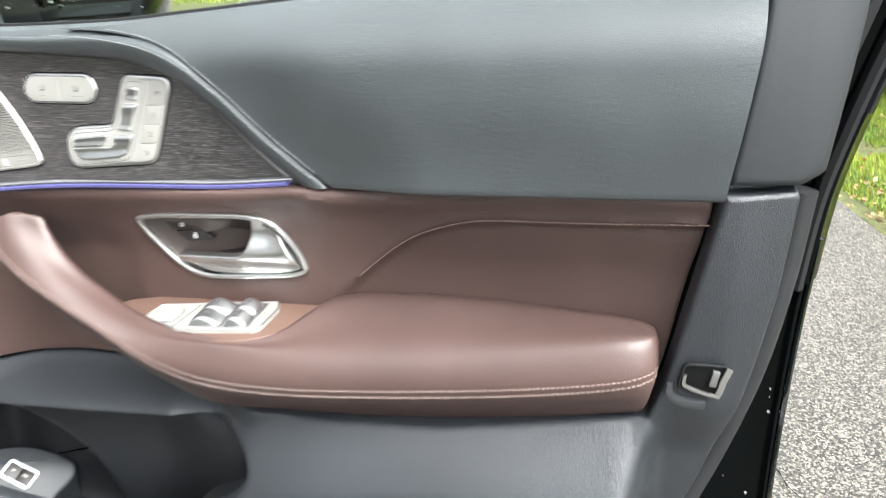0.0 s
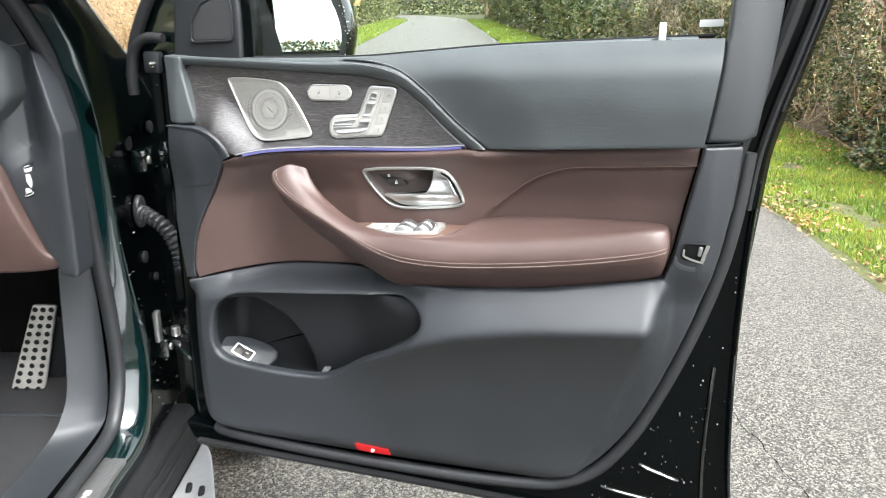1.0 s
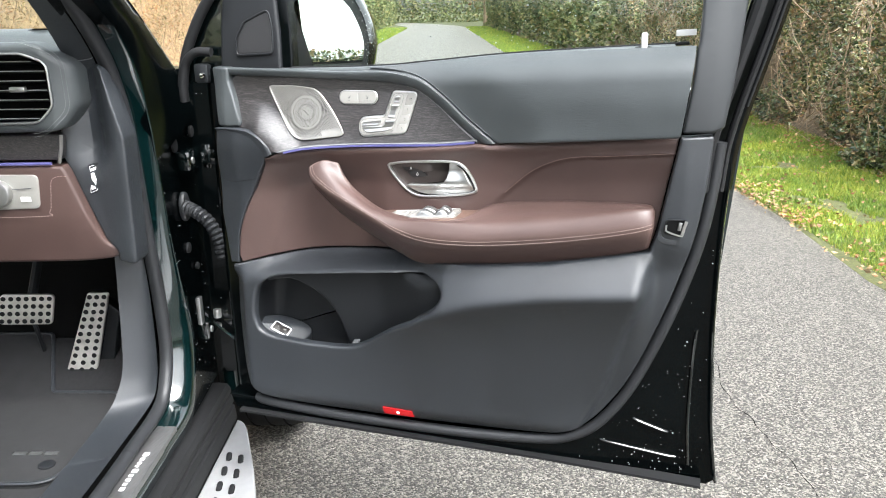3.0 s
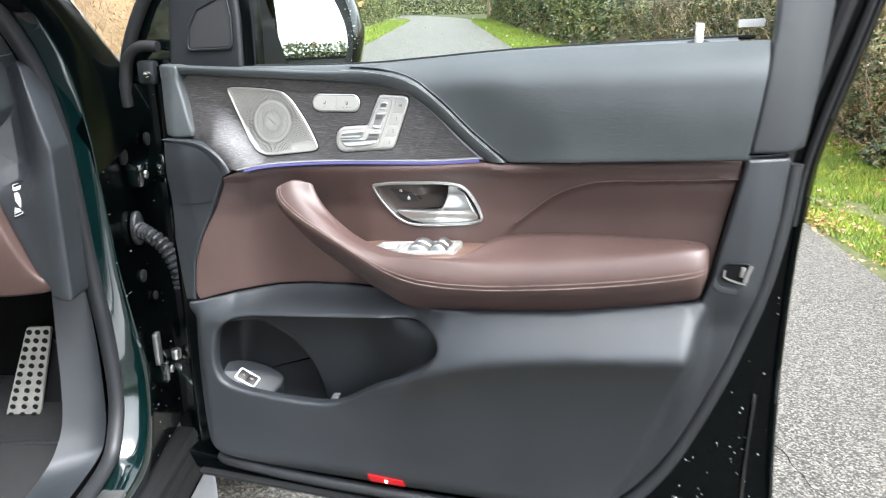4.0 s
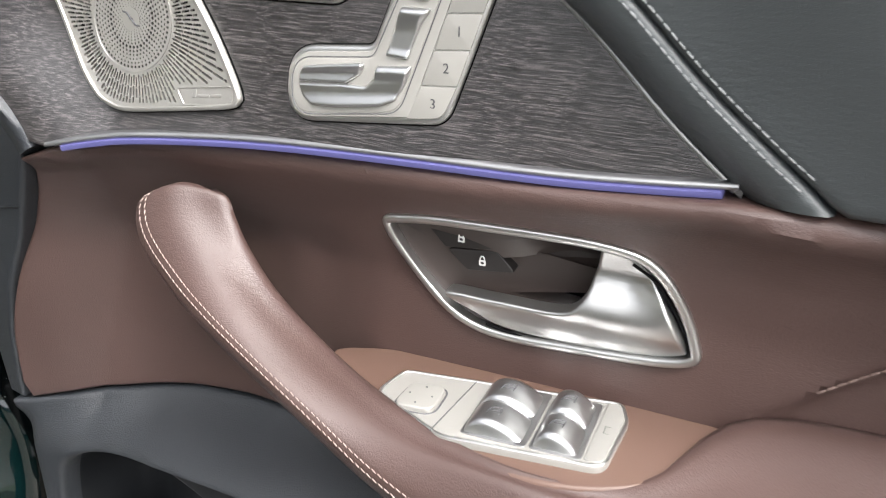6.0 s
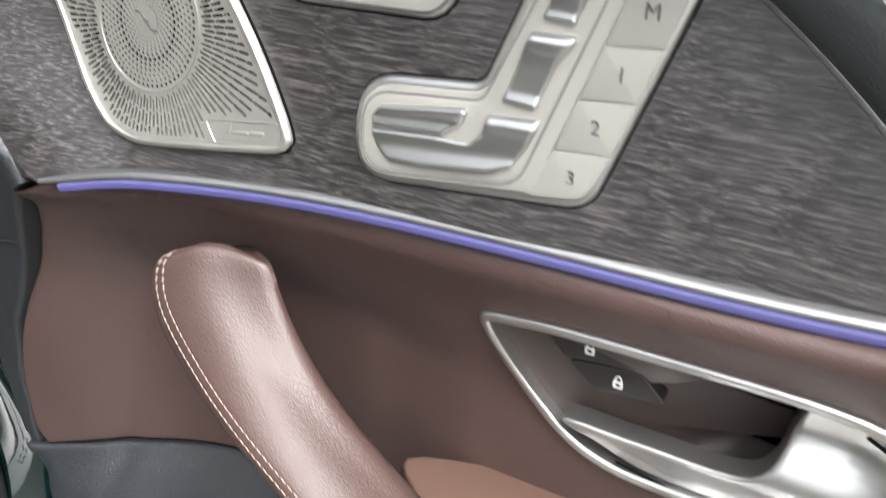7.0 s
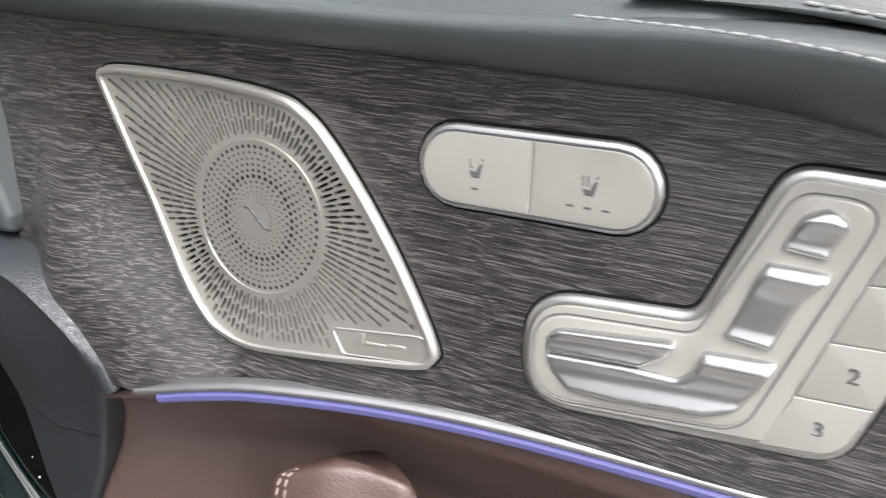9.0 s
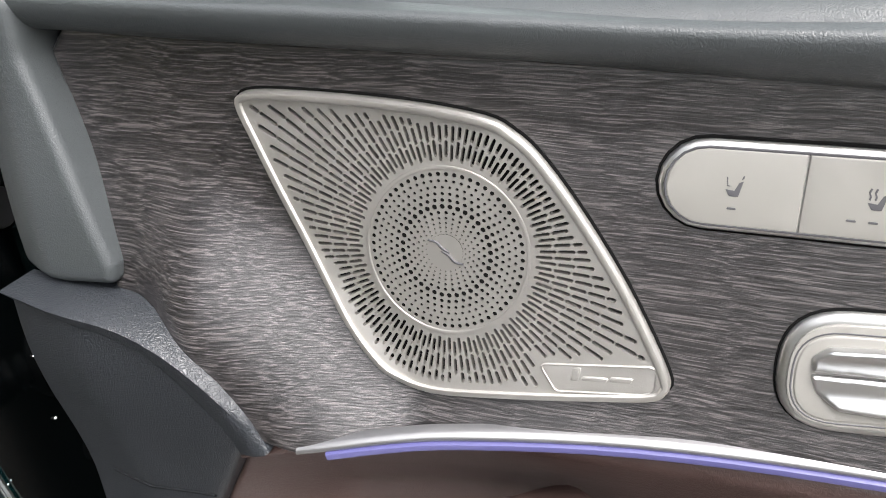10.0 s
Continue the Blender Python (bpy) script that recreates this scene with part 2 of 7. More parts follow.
def glass(name, tint=(1, 1, 1), rough=0.0):
    m = bpy.data.materials.new(name)
    m.use_nodes = True
    n, l = m.node_tree.nodes, m.node_tree.links
    n.remove(n["Principled BSDF"])
    tr, gl, mix, fr = n.new("ShaderNodeBsdfTransparent"), n.new("ShaderNodeBsdfGlossy"), n.new("ShaderNodeMixShader"), n.new("ShaderNodeFresnel")
    tr.inputs[0].default_value = (*tint, 1)
    gl.inputs["Roughness"].default_value = rough
    fr.inputs[0].default_value = 1.45
    l.new(fr.outputs[0], mix.inputs[0])
    l.new(tr.outputs[0], mix.inputs[1])
    l.new(gl.outputs[0], mix.inputs[2])
    l.new(mix.outputs[0], n["Material Output"].inputs[0])
    return m


def open_pore_wood(name):
    m = bpy.data.materials.new(name)
    m.use_nodes = True
    nt = m.node_tree
    n, l = nt.nodes, nt.links
    b = n["Principled BSDF"]
    tc, mp = n.new("ShaderNodeTexCoord"), n.new("ShaderNodeMapping")
    mp.inputs["Scale"].default_value = (0.030, 0.3, 1.0)
    mp.inputs["Rotation"].default_value = (0, radians(3.5), 0)
    l.new(tc.outputs["Object"], mp.inputs[0])
    bend = n.new("ShaderNodeTexNoise")
    bend.inputs["Scale"].default_value, bend.inputs["Detail"].default_value = 25, 2
    l.new(tc.outputs["Object"], bend.inputs["Vector"])
    add = n.new("ShaderNodeMix")
    add.data_type = "VECTOR"
    add.inputs["Factor"].default_value = 0.004
    l.new(mp.outputs[0], add.inputs["A"])
    l.new(bend.outputs["Color"], add.inputs["B"])
    fine = n.new("ShaderNodeTexNoise")
    fine.inputs["Scale"].default_value, fine.inputs["Detail"].default_value, fine.inputs["Roughness"].default_value = 1700, 4, 0.62
    l.new(add.outputs["Result"], fine.inputs["Vector"])
    coarse = n.new("ShaderNodeTexNoise")
    coarse.inputs["Scale"].default_value, coarse.inputs["Detail"].default_value = 90, 3
    l.new(add.outputs["Result"], coarse.inputs["Vector"])
    ramp = n.new("ShaderNodeValToRGB")
    e = ramp.color_ramp.elements
    e[0].position, e[1].position = 0.43, 0.63
    e[0].color, e[1].color = (0.0052, 0.0047, 0.0049, 1), (0.086, 0.078, 0.077, 1)
    mid = ramp.color_ramp.elements.new(0.54)
    mid.color = (0.029, 0.0262, 0.0268, 1)
    l.new(fine.outputs[0], ramp.inputs[0])
    mul = n.new("ShaderNodeMix")
    mul.data_type, mul.blend_type = "RGBA", "MULTIPLY"
    mul.inputs["Factor"].default_value = 0.45
    cr = n.new("ShaderNodeMapRange")
    cr.inputs["From Min"].default_value, cr.inputs["From Max"].default_value = 0.3, 0.7
    cr.inputs["To Min"].default_value, cr.inputs["To Max"].default_value = 0.70, 1.15
    l.new(coarse.outputs[0], cr.inputs[0])
    l.new(ramp.outputs[0], mul.inputs["A"])
    l.new(cr.outputs[0], mul.inputs["B"])
    l.new(mul.outputs["Result"], b.inputs["Base Color"])
    b.inputs["Roughness"].default_value = 0.31
    b.inputs["Specular IOR Level"].default_value = 0.85
    bp = n.new("ShaderNodeBump")
    bp.inputs["Strength"].default_value, bp.inputs["Distance"].default_value = 0.60, 0.0005
    l.new(fine.outputs[0], bp.inputs["Height"])
    l.new(bp.outputs[0], b.inputs["Normal"])
    return m


M_wood = open_pore_wood("anthracite_open_pore_wood")
M_leather_brown = material("brown_leather", (0.060, 0.0362, 0.0316), 0.43, vary=0.12, vary_scale=9, bump=0.20, bump_scale=520, kind="leather", rough_vary=0.05, second=0.06, second_scale=60, crease=0.22)
M_tan = material("tan_tray_vinyl", (0.095, 0.056, 0.042), 0.5, vary=0.08, bump=0.2, bump_scale=1200)
M_leather_grey = material("black_leather", (0.0450, 0.0508, 0.0532), 0.42, vary=0.10, vary_scale=10, bump=0.19, bump_scale=620, kind="leather", rough_vary=0.05, second=0.07, second_scale=70, crease=0.38)
M_plastic = material("grained_black_plastic", (0.0165, 0.0190, 0.0226), 0.40, vary=0.14, vary_scale=8, bump=0.40, bump_scale=520, kind="leather", rough_vary=0.06)
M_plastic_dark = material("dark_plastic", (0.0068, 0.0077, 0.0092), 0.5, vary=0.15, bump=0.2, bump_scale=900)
M_rubber = material("black_rubber", (0.006, 0.0063, 0.007), 0.72, vary=0.15, bump=0.15, bump_scale=500)
M_gloss = material("black_green_paint", (0.0012, 0.0026, 0.0027), 0.10, coat=1.0, vary=0.2, vary_scale=3)
M_paint = material("dark_green_metallic_paint", (0.0016, 0.0085, 0.0090), 0.12, metal=0.1, coat=1.0, vary=0.15, vary_scale=300)
M_silver = material("satin_warm_silver", (0.43, 0.418, 0.395), 0.40, metal=0.85, vary=0.05, vary_scale=80, bump=0.08, bump_scale=1500)
M_key = material("silver_grey_switch_plastic", (0.265, 0.258, 0.240), 0.42, metal=0.25, vary=0.04, vary_scale=30, bump=0.06, bump_scale=2500)
M_satin = material("satin_aluminium", (0.52, 0.52, 0.51), 0.37, metal=1.0, vary=0.05, vary_scale=60)
M_chrome = material("chrome", (0.82, 0.82, 0.83), 0.10, metal=1.0, vary=0.03)
M_white_thread = material("grey_white_thread", (0.17, 0.178, 0.18), 0.8, vary=0.15, vary_scale=300)
M_tan_thread = material("beige_thread", (0.22, 0.170, 0.150), 0.8, vary=0.15, vary_scale=300)
M_mark = material("dark_grey_print", (0.06, 0.06, 0.065), 0.6)
M_chrome_soft = material("soft_bright_metal", (0.74, 0.74, 0.75), 0.42, metal=0.7, vary=0.03)
M_strip = material("satin_grey_metal", (0.36, 0.36, 0.365), 0.42, metal=1.0, vary=0.05, vary_scale=60)
M_lip = material("smooth_grey_plastic", (0.045, 0.048, 0.052), 0.36, vary=0.08, vary_scale=30)
M_foot = material("pale_grey_moulding", (0.055, 0.057, 0.060), 0.40, vary=0.15, vary_scale=60)
M_white = material("white_plastic", (0.62, 0.62, 0.6), 0.45, vary=0.05)
M_blue = emitter("ambient_light_violet_blue", (0.21, 0.205, 0.54), 0.066)
M_red = emitter("red_door_light", (0.55, 0.006, 0.010), 0.16)
M_redhot = emitter("red_light_bulb", (1.0, 0.35, 0.3), 1.5)
M_glass = glass("side_glass", (0.86, 0.925, 0.89))
M_mirror = material("mirror_glass", (0.92, 0.93, 0.93), 0.0, metal=1.0)
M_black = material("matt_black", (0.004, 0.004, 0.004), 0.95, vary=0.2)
M_button = material("polished_satin_metal", (0.54, 0.545, 0.545), 0.35, metal=1.0, vary=0.04, vary_scale=60)
M_board = material("silver_painted_aluminium", (0.34, 0.345, 0.35), 0.42, metal=0.5, vary=0.08, vary_scale=20)

M_rubber_soft = material("soft_black_rubber", (0.0135, 0.0145, 0.0165), 0.5, vary=0.15, vary_scale=14, bump=0.1, bump_scale=700)
M_satin_dark = material("brushed_grey_metal", (0.30, 0.30, 0.30), 0.36, metal=0.9, vary=0.10, vary_scale=220, stretch=(1, 0.15, 1))
M_pillar = material("smooth_dark_plastic", (0.013, 0.015, 0.017), 0.55, vary=0.10, vary_scale=8, bump=0.2, bump_scale=900)
M_jamb = material("black_green_body_paint", (0.0008, 0.0014, 0.0016), 0.16, vary=0.2, vary_scale=5)
M_lock = material("black_brown_plastic", (0.012, 0.010, 0.0095), 0.5, vary=0.10, vary_scale=20)
M_cup = material("dark_brown_plastic", (0.040, 0.0300, 0.0265), 0.50, vary=0.10, vary_scale=20)
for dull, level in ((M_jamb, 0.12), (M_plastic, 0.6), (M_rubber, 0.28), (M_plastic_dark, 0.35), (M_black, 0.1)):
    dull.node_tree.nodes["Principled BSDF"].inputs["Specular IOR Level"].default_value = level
M_pedal = material("pale_brushed_steel", (0.62, 0.60, 0.56), 0.42, metal=0.55, vary=0.12, vary_scale=40)
M_water = material("water_drop", (0.45, 0.47, 0.47), 0.08, coat=0.5)
M_brown_thread = material("brown_thread", (0.165, 0.115, 0.100), 0.8, vary=0.15, vary_scale=300)


# ---------- the open driver's door ----------
door = thing("car_door", "open dark green car door with brown leather and wood trim", "car door", (-0.19, 0.06, 0.56))


def plan(x):
    """How the trim runs across the door, seen from above."""
    return 0.032 - 0.186 * max(0.0, x - 0.08) ** 1.55 + 0.05 * max(0.0, -0.05 - x)


STRIP = curve_points([(-0.006, 1.2215), (0.03, 1.2290), (0.064, 1.2335), (0.152, 1.2395), (0.241, 1.2435), (0.320, 1.2470), (0.370, 1.2515), (0.408, 1.2560)], 6)


STRIP_LINE = curve_points([(-0.02, -0.0110), (0.0, -0.0085), (0.05, 0.0020), (0.12, 0.0115), (0.20, 0.0132), (0.30, 0.0094), (0.42, 0.0028)], 5)


def strip_y(x):
    return float(np.interp(x, [p[0] for p in STRIP_LINE], [p[1] for p in STRIP_LINE]))


ARC = curve_points([(-0.112, 1.3735), (0.0, 1.3710), (0.073, 1.3690), (0.162, 1.3660), (0.219, 1.3635), (0.258, 1.3580), (0.284, 1.3505), (0.304, 1.3400), (0.336, 1.3160), (0.372, 1.2835), (0.408, 1.2555)], 5)
BELT = curve_points([(-0.16, 1.388), (0.0, 1.386), (0.193, 1.391), (0.30, 1.400), (0.45, 1.4145), (0.60, 1.424), (0.706, 1.430), (0.782, 1.434)], 5)


def strip_z(x):
    return float(np.interp(x, [p[0] for p in STRIP], [p[1] for p in STRIP]))


def belt_z(x):
    return float(np.interp(x, [p[0] for p in BELT], [p[1] for p in BELT]))


LIP = curve_points([(-0.152, 1.2670), (-0.102, 1.2680), (-0.070, 1.2635), (-0.046, 1.2510), (-0.030, 1.2355), (-0.0185, 1.2195)], 3)


def decor_face(x, z):
    """The face of the wood: gently bowed, with a hollow that rises to the lip of the hinge-side cover."""
    y = 0.0350 - 0.088 * max(0.0, x - 0.08) ** 1.5 + 0.05 * max(0.0, -0.05 - x) - 0.14 * max(0.0, 1.345 - z)
    y -= (0.013 * ease(0.15, 0.07, x) + 0.0052 * ease(0.07, 0.15, x) * ease(0.33, 0.22, x)) * math.exp(-max(0.0, z - strip_z(x)) / 0.024) * ease(-0.03, 0.03, x)
    if x < 0.08:
        y -= 0.027 * (0.3 + 0.7 * ease(-0.095, -0.050, x)) * ease(0.064, 0.0, max(0.0, line_distance(x, z, LIP)))
    return y


CREASE = curve_points([(0.10, 0.805), (0.18, 0.836), (0.26, 0.880), (0.34, 0.922), (0.42, 0.952), (0.52, 0.973), (0.62, 0.988), (0.74, 1.003)], 5)


def lower_y(x, z):
    s = ease(0.62, 1.02, z)
    top = float(np.interp(x, (-0.16, -0.13, 0.10, 0.35, 0.73, 0.79, 0.83), (0.03, 0.012, -0.016, -0.036, -0.058, -0.060, -0.050)))
    y = top * s + 0.006 * (1 - s)
    d = line_distance(x, z, CREASE)
    k = 0.050 * ease(0.14, 0.36, x) * ease(0.760, 0.715, x)
    if d > 0:
        y -= k * max(0.0, 1 - (math.hypot(d, 0.007) - 0.007) / 0.064)
    else:
        y -= k * math.exp((0.007 - math.hypot(d, 0.007)) / 0.055)
    fold = float(np.interp(z, (0.63, 0.75, 0.95, 1.06), (0.60, 0.655, 0.705, 0.735)))
    y += 0.014 * ease(0.0, 0.022, x - fold) * ease(1.10, 1.03, z)
    if x > 0.73 and z > 1.0:
        y -= 0.014 * ease(1.0, 1.25, z)
    y += 0.045 * ease(0.68, 0.60, z) ** 2 + 0.02 * ease(-0.12, -0.16, x)
    if x < 0.36 and z > 0.90:
        line = float(np.interp(x, FOOT_X, FOOT_Z))
        k = ease(0.050, 0.0, line - z) * ease(0.36, 0.24, x)
        y = y * (1 - k) + (brown_y(x, line) - 0.001) * k
    return y



def beside(line, d):
    """A line shifted to its left by d."""
    p = np.array(line)
    t = np.gradient(p, axis=0)
    t /= np.linalg.norm(t, axis=1)[:, None]
    q = p + np.stack([-t[:, 1], t[:, 0]], 1) * d
    return [tuple(v) for v in q]


# decor panel
decor_line = ([(-0.121, 1.364)] + ARC + STRIP[::-1] +
              [p for p in beside(LIP[::-1], 0.004) if -0.104 < p[0] and p[1] > 1.2205] + [(-0.108, 1.29), (-0.117, 1.335)])
decor = part("decor_panel", pad(decor_line, decor_face, 0.0022, 0.014, 0.0045), M_wood, door, "dark grey open-pore wood decor panel")
# pale metal bead stands in for the highlight along the wood's rounded edge
edge_arc = [p for p in ARC if p[0] > 0.262]
part("decor_edge_glint", sweep([(x, decor_face(x, z) + 0.0004, z) for x, z in beside(edge_arc, -0.0016)], oval(0.0016, 0.0014, 8), taper=lambda t: 0.35 + 0.65 * ease(0.0, 0.3, t)), M_satin_dark, door, "thin grey bead for the light caught on the wood panel edge")

# ambient strip: metal ledge above a glowing line
ledge = [(x, strip_y(x) - 0.0006, z + 0.0014) for x, z in STRIP]
rows = []
for (x, y, z) in ledge:
    back = max(y + 0.004, min(decor_face(x, z) + 0.002, y + 0.0048))
    rows.append([(x, back, z + 0.0026), (x, y + 0.0014, z + 0.0020), (x, y - 0.0006, z + 0.0012), (x, y - 0.0012, z), (x, y - 0.0008, z - 0.0012), (x, y + 0.0010, z - 0.0016), (x, back, z - 0.0016)])
part("metal_strip", loft(rows), M_strip, door, "satin metal trim strip", smooth=60)
glow_line = [(x, y - 0.0004, z - 0.0036) for x, y, z in ledge[2:-1]]
part("ambient_light", sweep(glow_line, [(0.0019, -0.008), (0.0019, 0.0006), (0.0006, 0.0014), (-0.0012, 0.0014), (-0.0019, 0.0004), (-0.0019, -0.008)]), M_blue, door, "glowing violet-blue ambient light line")


# upper leather: padded roll above the decor, stitched seam, broad belt panel, hinge-side horn
arc_line = even([(-0.128, 1.374)] + ARC[2:] + [(0.4165, 1.2490), (0.4400, 1.2290)], 0.006)
wide = [ease(0.10, 0.29, x) for x, z in arc_line]
ROLL = [(a[0] * (1 - k) + b[0] * k, a[1] * (1 - k) + b[1] * k) for a, b, k in zip(beside(arc_line, 0.0078), beside(arc_line, 0.0130), wide)]


def roll_y(x):
    return 0.024 - 0.135 * max(0.0, x - 0.08) ** 1.5 + 0.04 * max(0.0, -0.05 - x)


roll = sweep([(x, roll_y(x) + 0.0045, z) for x, z in ROLL], [(-0.0118, -0.014), (-0.0116, 0.005), (-0.0106, 0.0084), (-0.0088, 0.01), (-0.006, 0.0102), (-0.001, 0.0088), (0.004, 0.006), (0.0085, 0.002), (0.0122, -0.003), (0.0138, -0.0075), (0.0138, -0.014)], taper=lambda t: 0.62 + 0.38 * wide[round(t * (len(wide) - 1))])
cut = bmesh.ops.bisect_plane(roll, geom=roll.verts[:] + roll.edges[:] + roll.faces[:], plane_co=(0.408, 0, 1.2512), plane_no=(-0.09, 0, 1), clear_inner=True)
bmesh.ops.edgenet_fill(roll, edges=[e for e in cut["geom_cut"] if isinstance(e, bmesh.types.BMEdge)])
part("padded_roll", roll, M_leather_grey, door, "padded black leather roll", smooth=70)
HEM = [p for p in beside(ARC + [(0.421, 1.2465), (0.430, 1.2390)], 0.0245) if p[0] > -0.13]


def glass_y(x, z):
    return 0.062 + 0.10 * (z - 1.36) - 0.02 * (x - 0.4) ** 2 - 0.035 * x


def upper_y(x, z):
    d = line_distance(x, z, HEM)
    y = roll_y(x) - 0.004 - 0.020 * ease(0.15, 0.42, x) * ease(-0.02, 0.11, d)
    y -= 0.006 * math.exp(-(((z - 1.345) / 0.05) ** 2)) * ease(0.40, 0.60, x)
    y -= 0.014 * ease(0.45, 0.78, x)
    fall = max(0.0, (z - (belt_z(x) - 0.055)) / 0.055)
    return min(y + 0.048 * (0.2 + 0.8 * ease(0.20, 0.38, x)) * min(1.2, fall) ** 2.6, glass_y(x, z) - 0.003)


hem_right = [p for p in HEM if p[0] > 0.185 and p[1] > 1.2575]
low_line = even(hem_right + curve_points([(0.448, 1.2548), (0.47, 1.2570), (0.60, 1.2700), (0.774, 1.2870)], 6), 0.009)
top_line = [(x, belt_z(x)) for x in np.interp(np.linspace(0, 1, len(low_line)), (0, 0.35, 1), (0.180, 0.40, 0.790))]
rows = []
for (x0, z0), (x1, z1) in zip(low_line, top_line):
    length = max(0.004, math.hypot(x1 - x0, z1 - z0))
    col = [(0.0, 0.022), (0.0, 0.0032), (0.0010, 0.0010), (0.0032, 0.0)] + [(0.0032 + (1 - 0.0032 / length) * length * k / 34, 0.0) for k in range(1, 35)]
    line = []
    for dist, d in col:
        t = min(1.0, dist / length)
        x, z = x0 + (x1 - x0) * t, z0 + (z1 - z0) * t
        line.append((x, upper_y(x, z) + d, z))
    rows.append(line)
rows.append([(x, y + 0.025, z) for x, y, z in rows[-1]])
part("belt_panel", loft(rows, False, False), M_leather_grey, door, "black leather belt panel", smooth=60)
ledge_rows = [[(x, roll_y(x) + 0.004 + 0.012 * ease(0.20, 0.26, x), z - 0.009), (x, roll_y(x) + 0.005 + 0.014 * ease(0.20, 0.26, x), z - 0.006 - 0.003 * ease(0.20, 0.26, x)), (x, roll_y(x) + 0.011 + 0.014 * ease(0.20, 0.26, x), z - 0.001 - 0.002 * ease(0.20, 0.26, x)), (x, glass_y(x, z) - 0.002, z + 0.001), (x, glass_y(x, z) - 0.002, z - 0.02)] for x, z in even(BELT, 0.012) if -0.132 < x < 0.77]
ledge_rows = [[(x, max(y, min(upper_y(x, z) + 0.0025 * ease(0.17, 0.20, x), glass_y(x, z) - 0.002)) if x > 0.17 else y, z) for x, y, z in row] for row in ledge_rows]
part("belt_ledge", loft(ledge_rows), M_leather_grey, door)
horn_line = rounded([(-0.166, 1.3895), (-0.1200, 1.3895), (-0.1215, 1.364), (-0.1120, 1.332), (-0.0965, 1.2800), (-0.0975, 1.2710), (-0.125, 1.2685), (-0.154, 1.2700), (-0.160, 1.32)], [0.007, 0.007, 0.02, 0.02, 0.006, 0.006, 0.008, 0.008, 0.02])
part("hinge_side_horn", pad(horn_line, lambda x, z: 0.0225 - 0.0100 * ease(1.375, 1.27, z) + 0.9 * max(0.0, -0.132 - x) ** 1.2, 0.005, 0.035, 0.006, steps=5), M_leather_grey, door, "black leather corner of the trim")


def on_upper(line, lift=0.0006):
    return [(x, upper_y(x, z) - lift, z) for x, z in line]


seam_arc = [p for p in ARC if p[0] > 0.10] + [(0.421, 1.2465)]
line = [p for p in beside(seam_arc, 0.0276) if p[1] > 1.2545 and p[0] > 0.225]
part("stitching", stitches(on_upper(line, 0.0003), 0.0050, 0.0043, 0.00046), M_white_thread, door, "pale stitching along the belt panel")
line = [p for p in beside(seam_arc, 0.0204) if p[1] > 1.2545 and p[0] > 0.17]
part("stitching", stitches([(x, roll_y(x) + 0.0045 - 0.0104, z) for x, z in line], 0.0050, 0.0043, 0.00046), M_white_thread, door, "pale stitching along the roll")

# hinge-side lower cover in black plastic
cover_line = curve_points([(-0.150, 1.2660), (-0.102, 1.2670), (-0.070, 1.2625), (-0.046, 1.2500), (-0.031, 1.2345), (-0.0200, 1.2190)], 4) + [(-0.037, 1.2085), (-0.066, 1.160), (-0.104, 1.09), (-0.124, 1.04), (-0.133, 0.985), (-0.135, 0.968), (-0.158, 0.965), (-0.168, 1.08), (-0.160, 1.20)]


def cover_y(x, z):
    return 0.012 + 0.25 * max(0.0, -0.11 - x) - 0.017 * ease(1.13, 1.25, z) - 0.004 * ease(-0.10, -0.03, x)


part("hinge_side_cover", pad(cover_line, cover_y, 0.004, 0.04, 0.012), M_plastic, door, "grained black plastic cover")
lip_in = curve_points([(-0.152, 1.2645), (-0.104, 1.2615), (-0.076, 1.2555), (-0.058, 1.2435), (-0.046, 1.2290), (-0.0365, 1.2100)], 3)
rows = []
for (x0, z0), (x1, z1) in zip(LIP, lip_in):
    y0 = min(cover_y(x0, z0), decor_face(x0, max(z0, 1.222)) + 0.001) - 0.0030
    y1 = min(cover_y(x1, z1) - 0.0003, y0 + 0.006)
    rows.append([(x0, y0 + 0.020, z0), (x0, y0 + 0.0015, z0 + 0.0002), (x0 * 0.9 + x1 * 0.1, y0, z0 * 0.9 + z1 * 0.1), (x0 * 0.5 + x1 * 0.5, y0 * 0.6 + y1 * 0.4 - 0.0006, z0 * 0.5 + z1 * 0.5), (x1, y1, z1), (x1, y1 + 0.02, z1)])
part("cover_lip", loft(rows), M_plastic, door, "raised grained lip of the cover", smooth=50)
part("cover_joint", sweep([(x, cover_y(x, z) - 0.0002, z) for x, z in curve_points([(-0.140, 1.150), (-0.100, 1.156), (-0.068, 1.163)], 4)], oval(0.0008, 0.0006, 6)), M_plastic_dark, door)


# brown leather field
SEAM = curve_points([(0.440, 1.128), (0.470, 1.158), (0.516, 1.1985), (0.552, 1.2185), (0.592, 1.2310), (0.660, 1.2380), (0.773, 1.2500)], 6)


FOOT_X, FOOT_Z = (-0.128, -0.08, 0.022, 0.13, 0.238, 0.30, 0.405), (0.968, 0.980, 0.999, 1.012, 1.022, 1.004, 1.012)


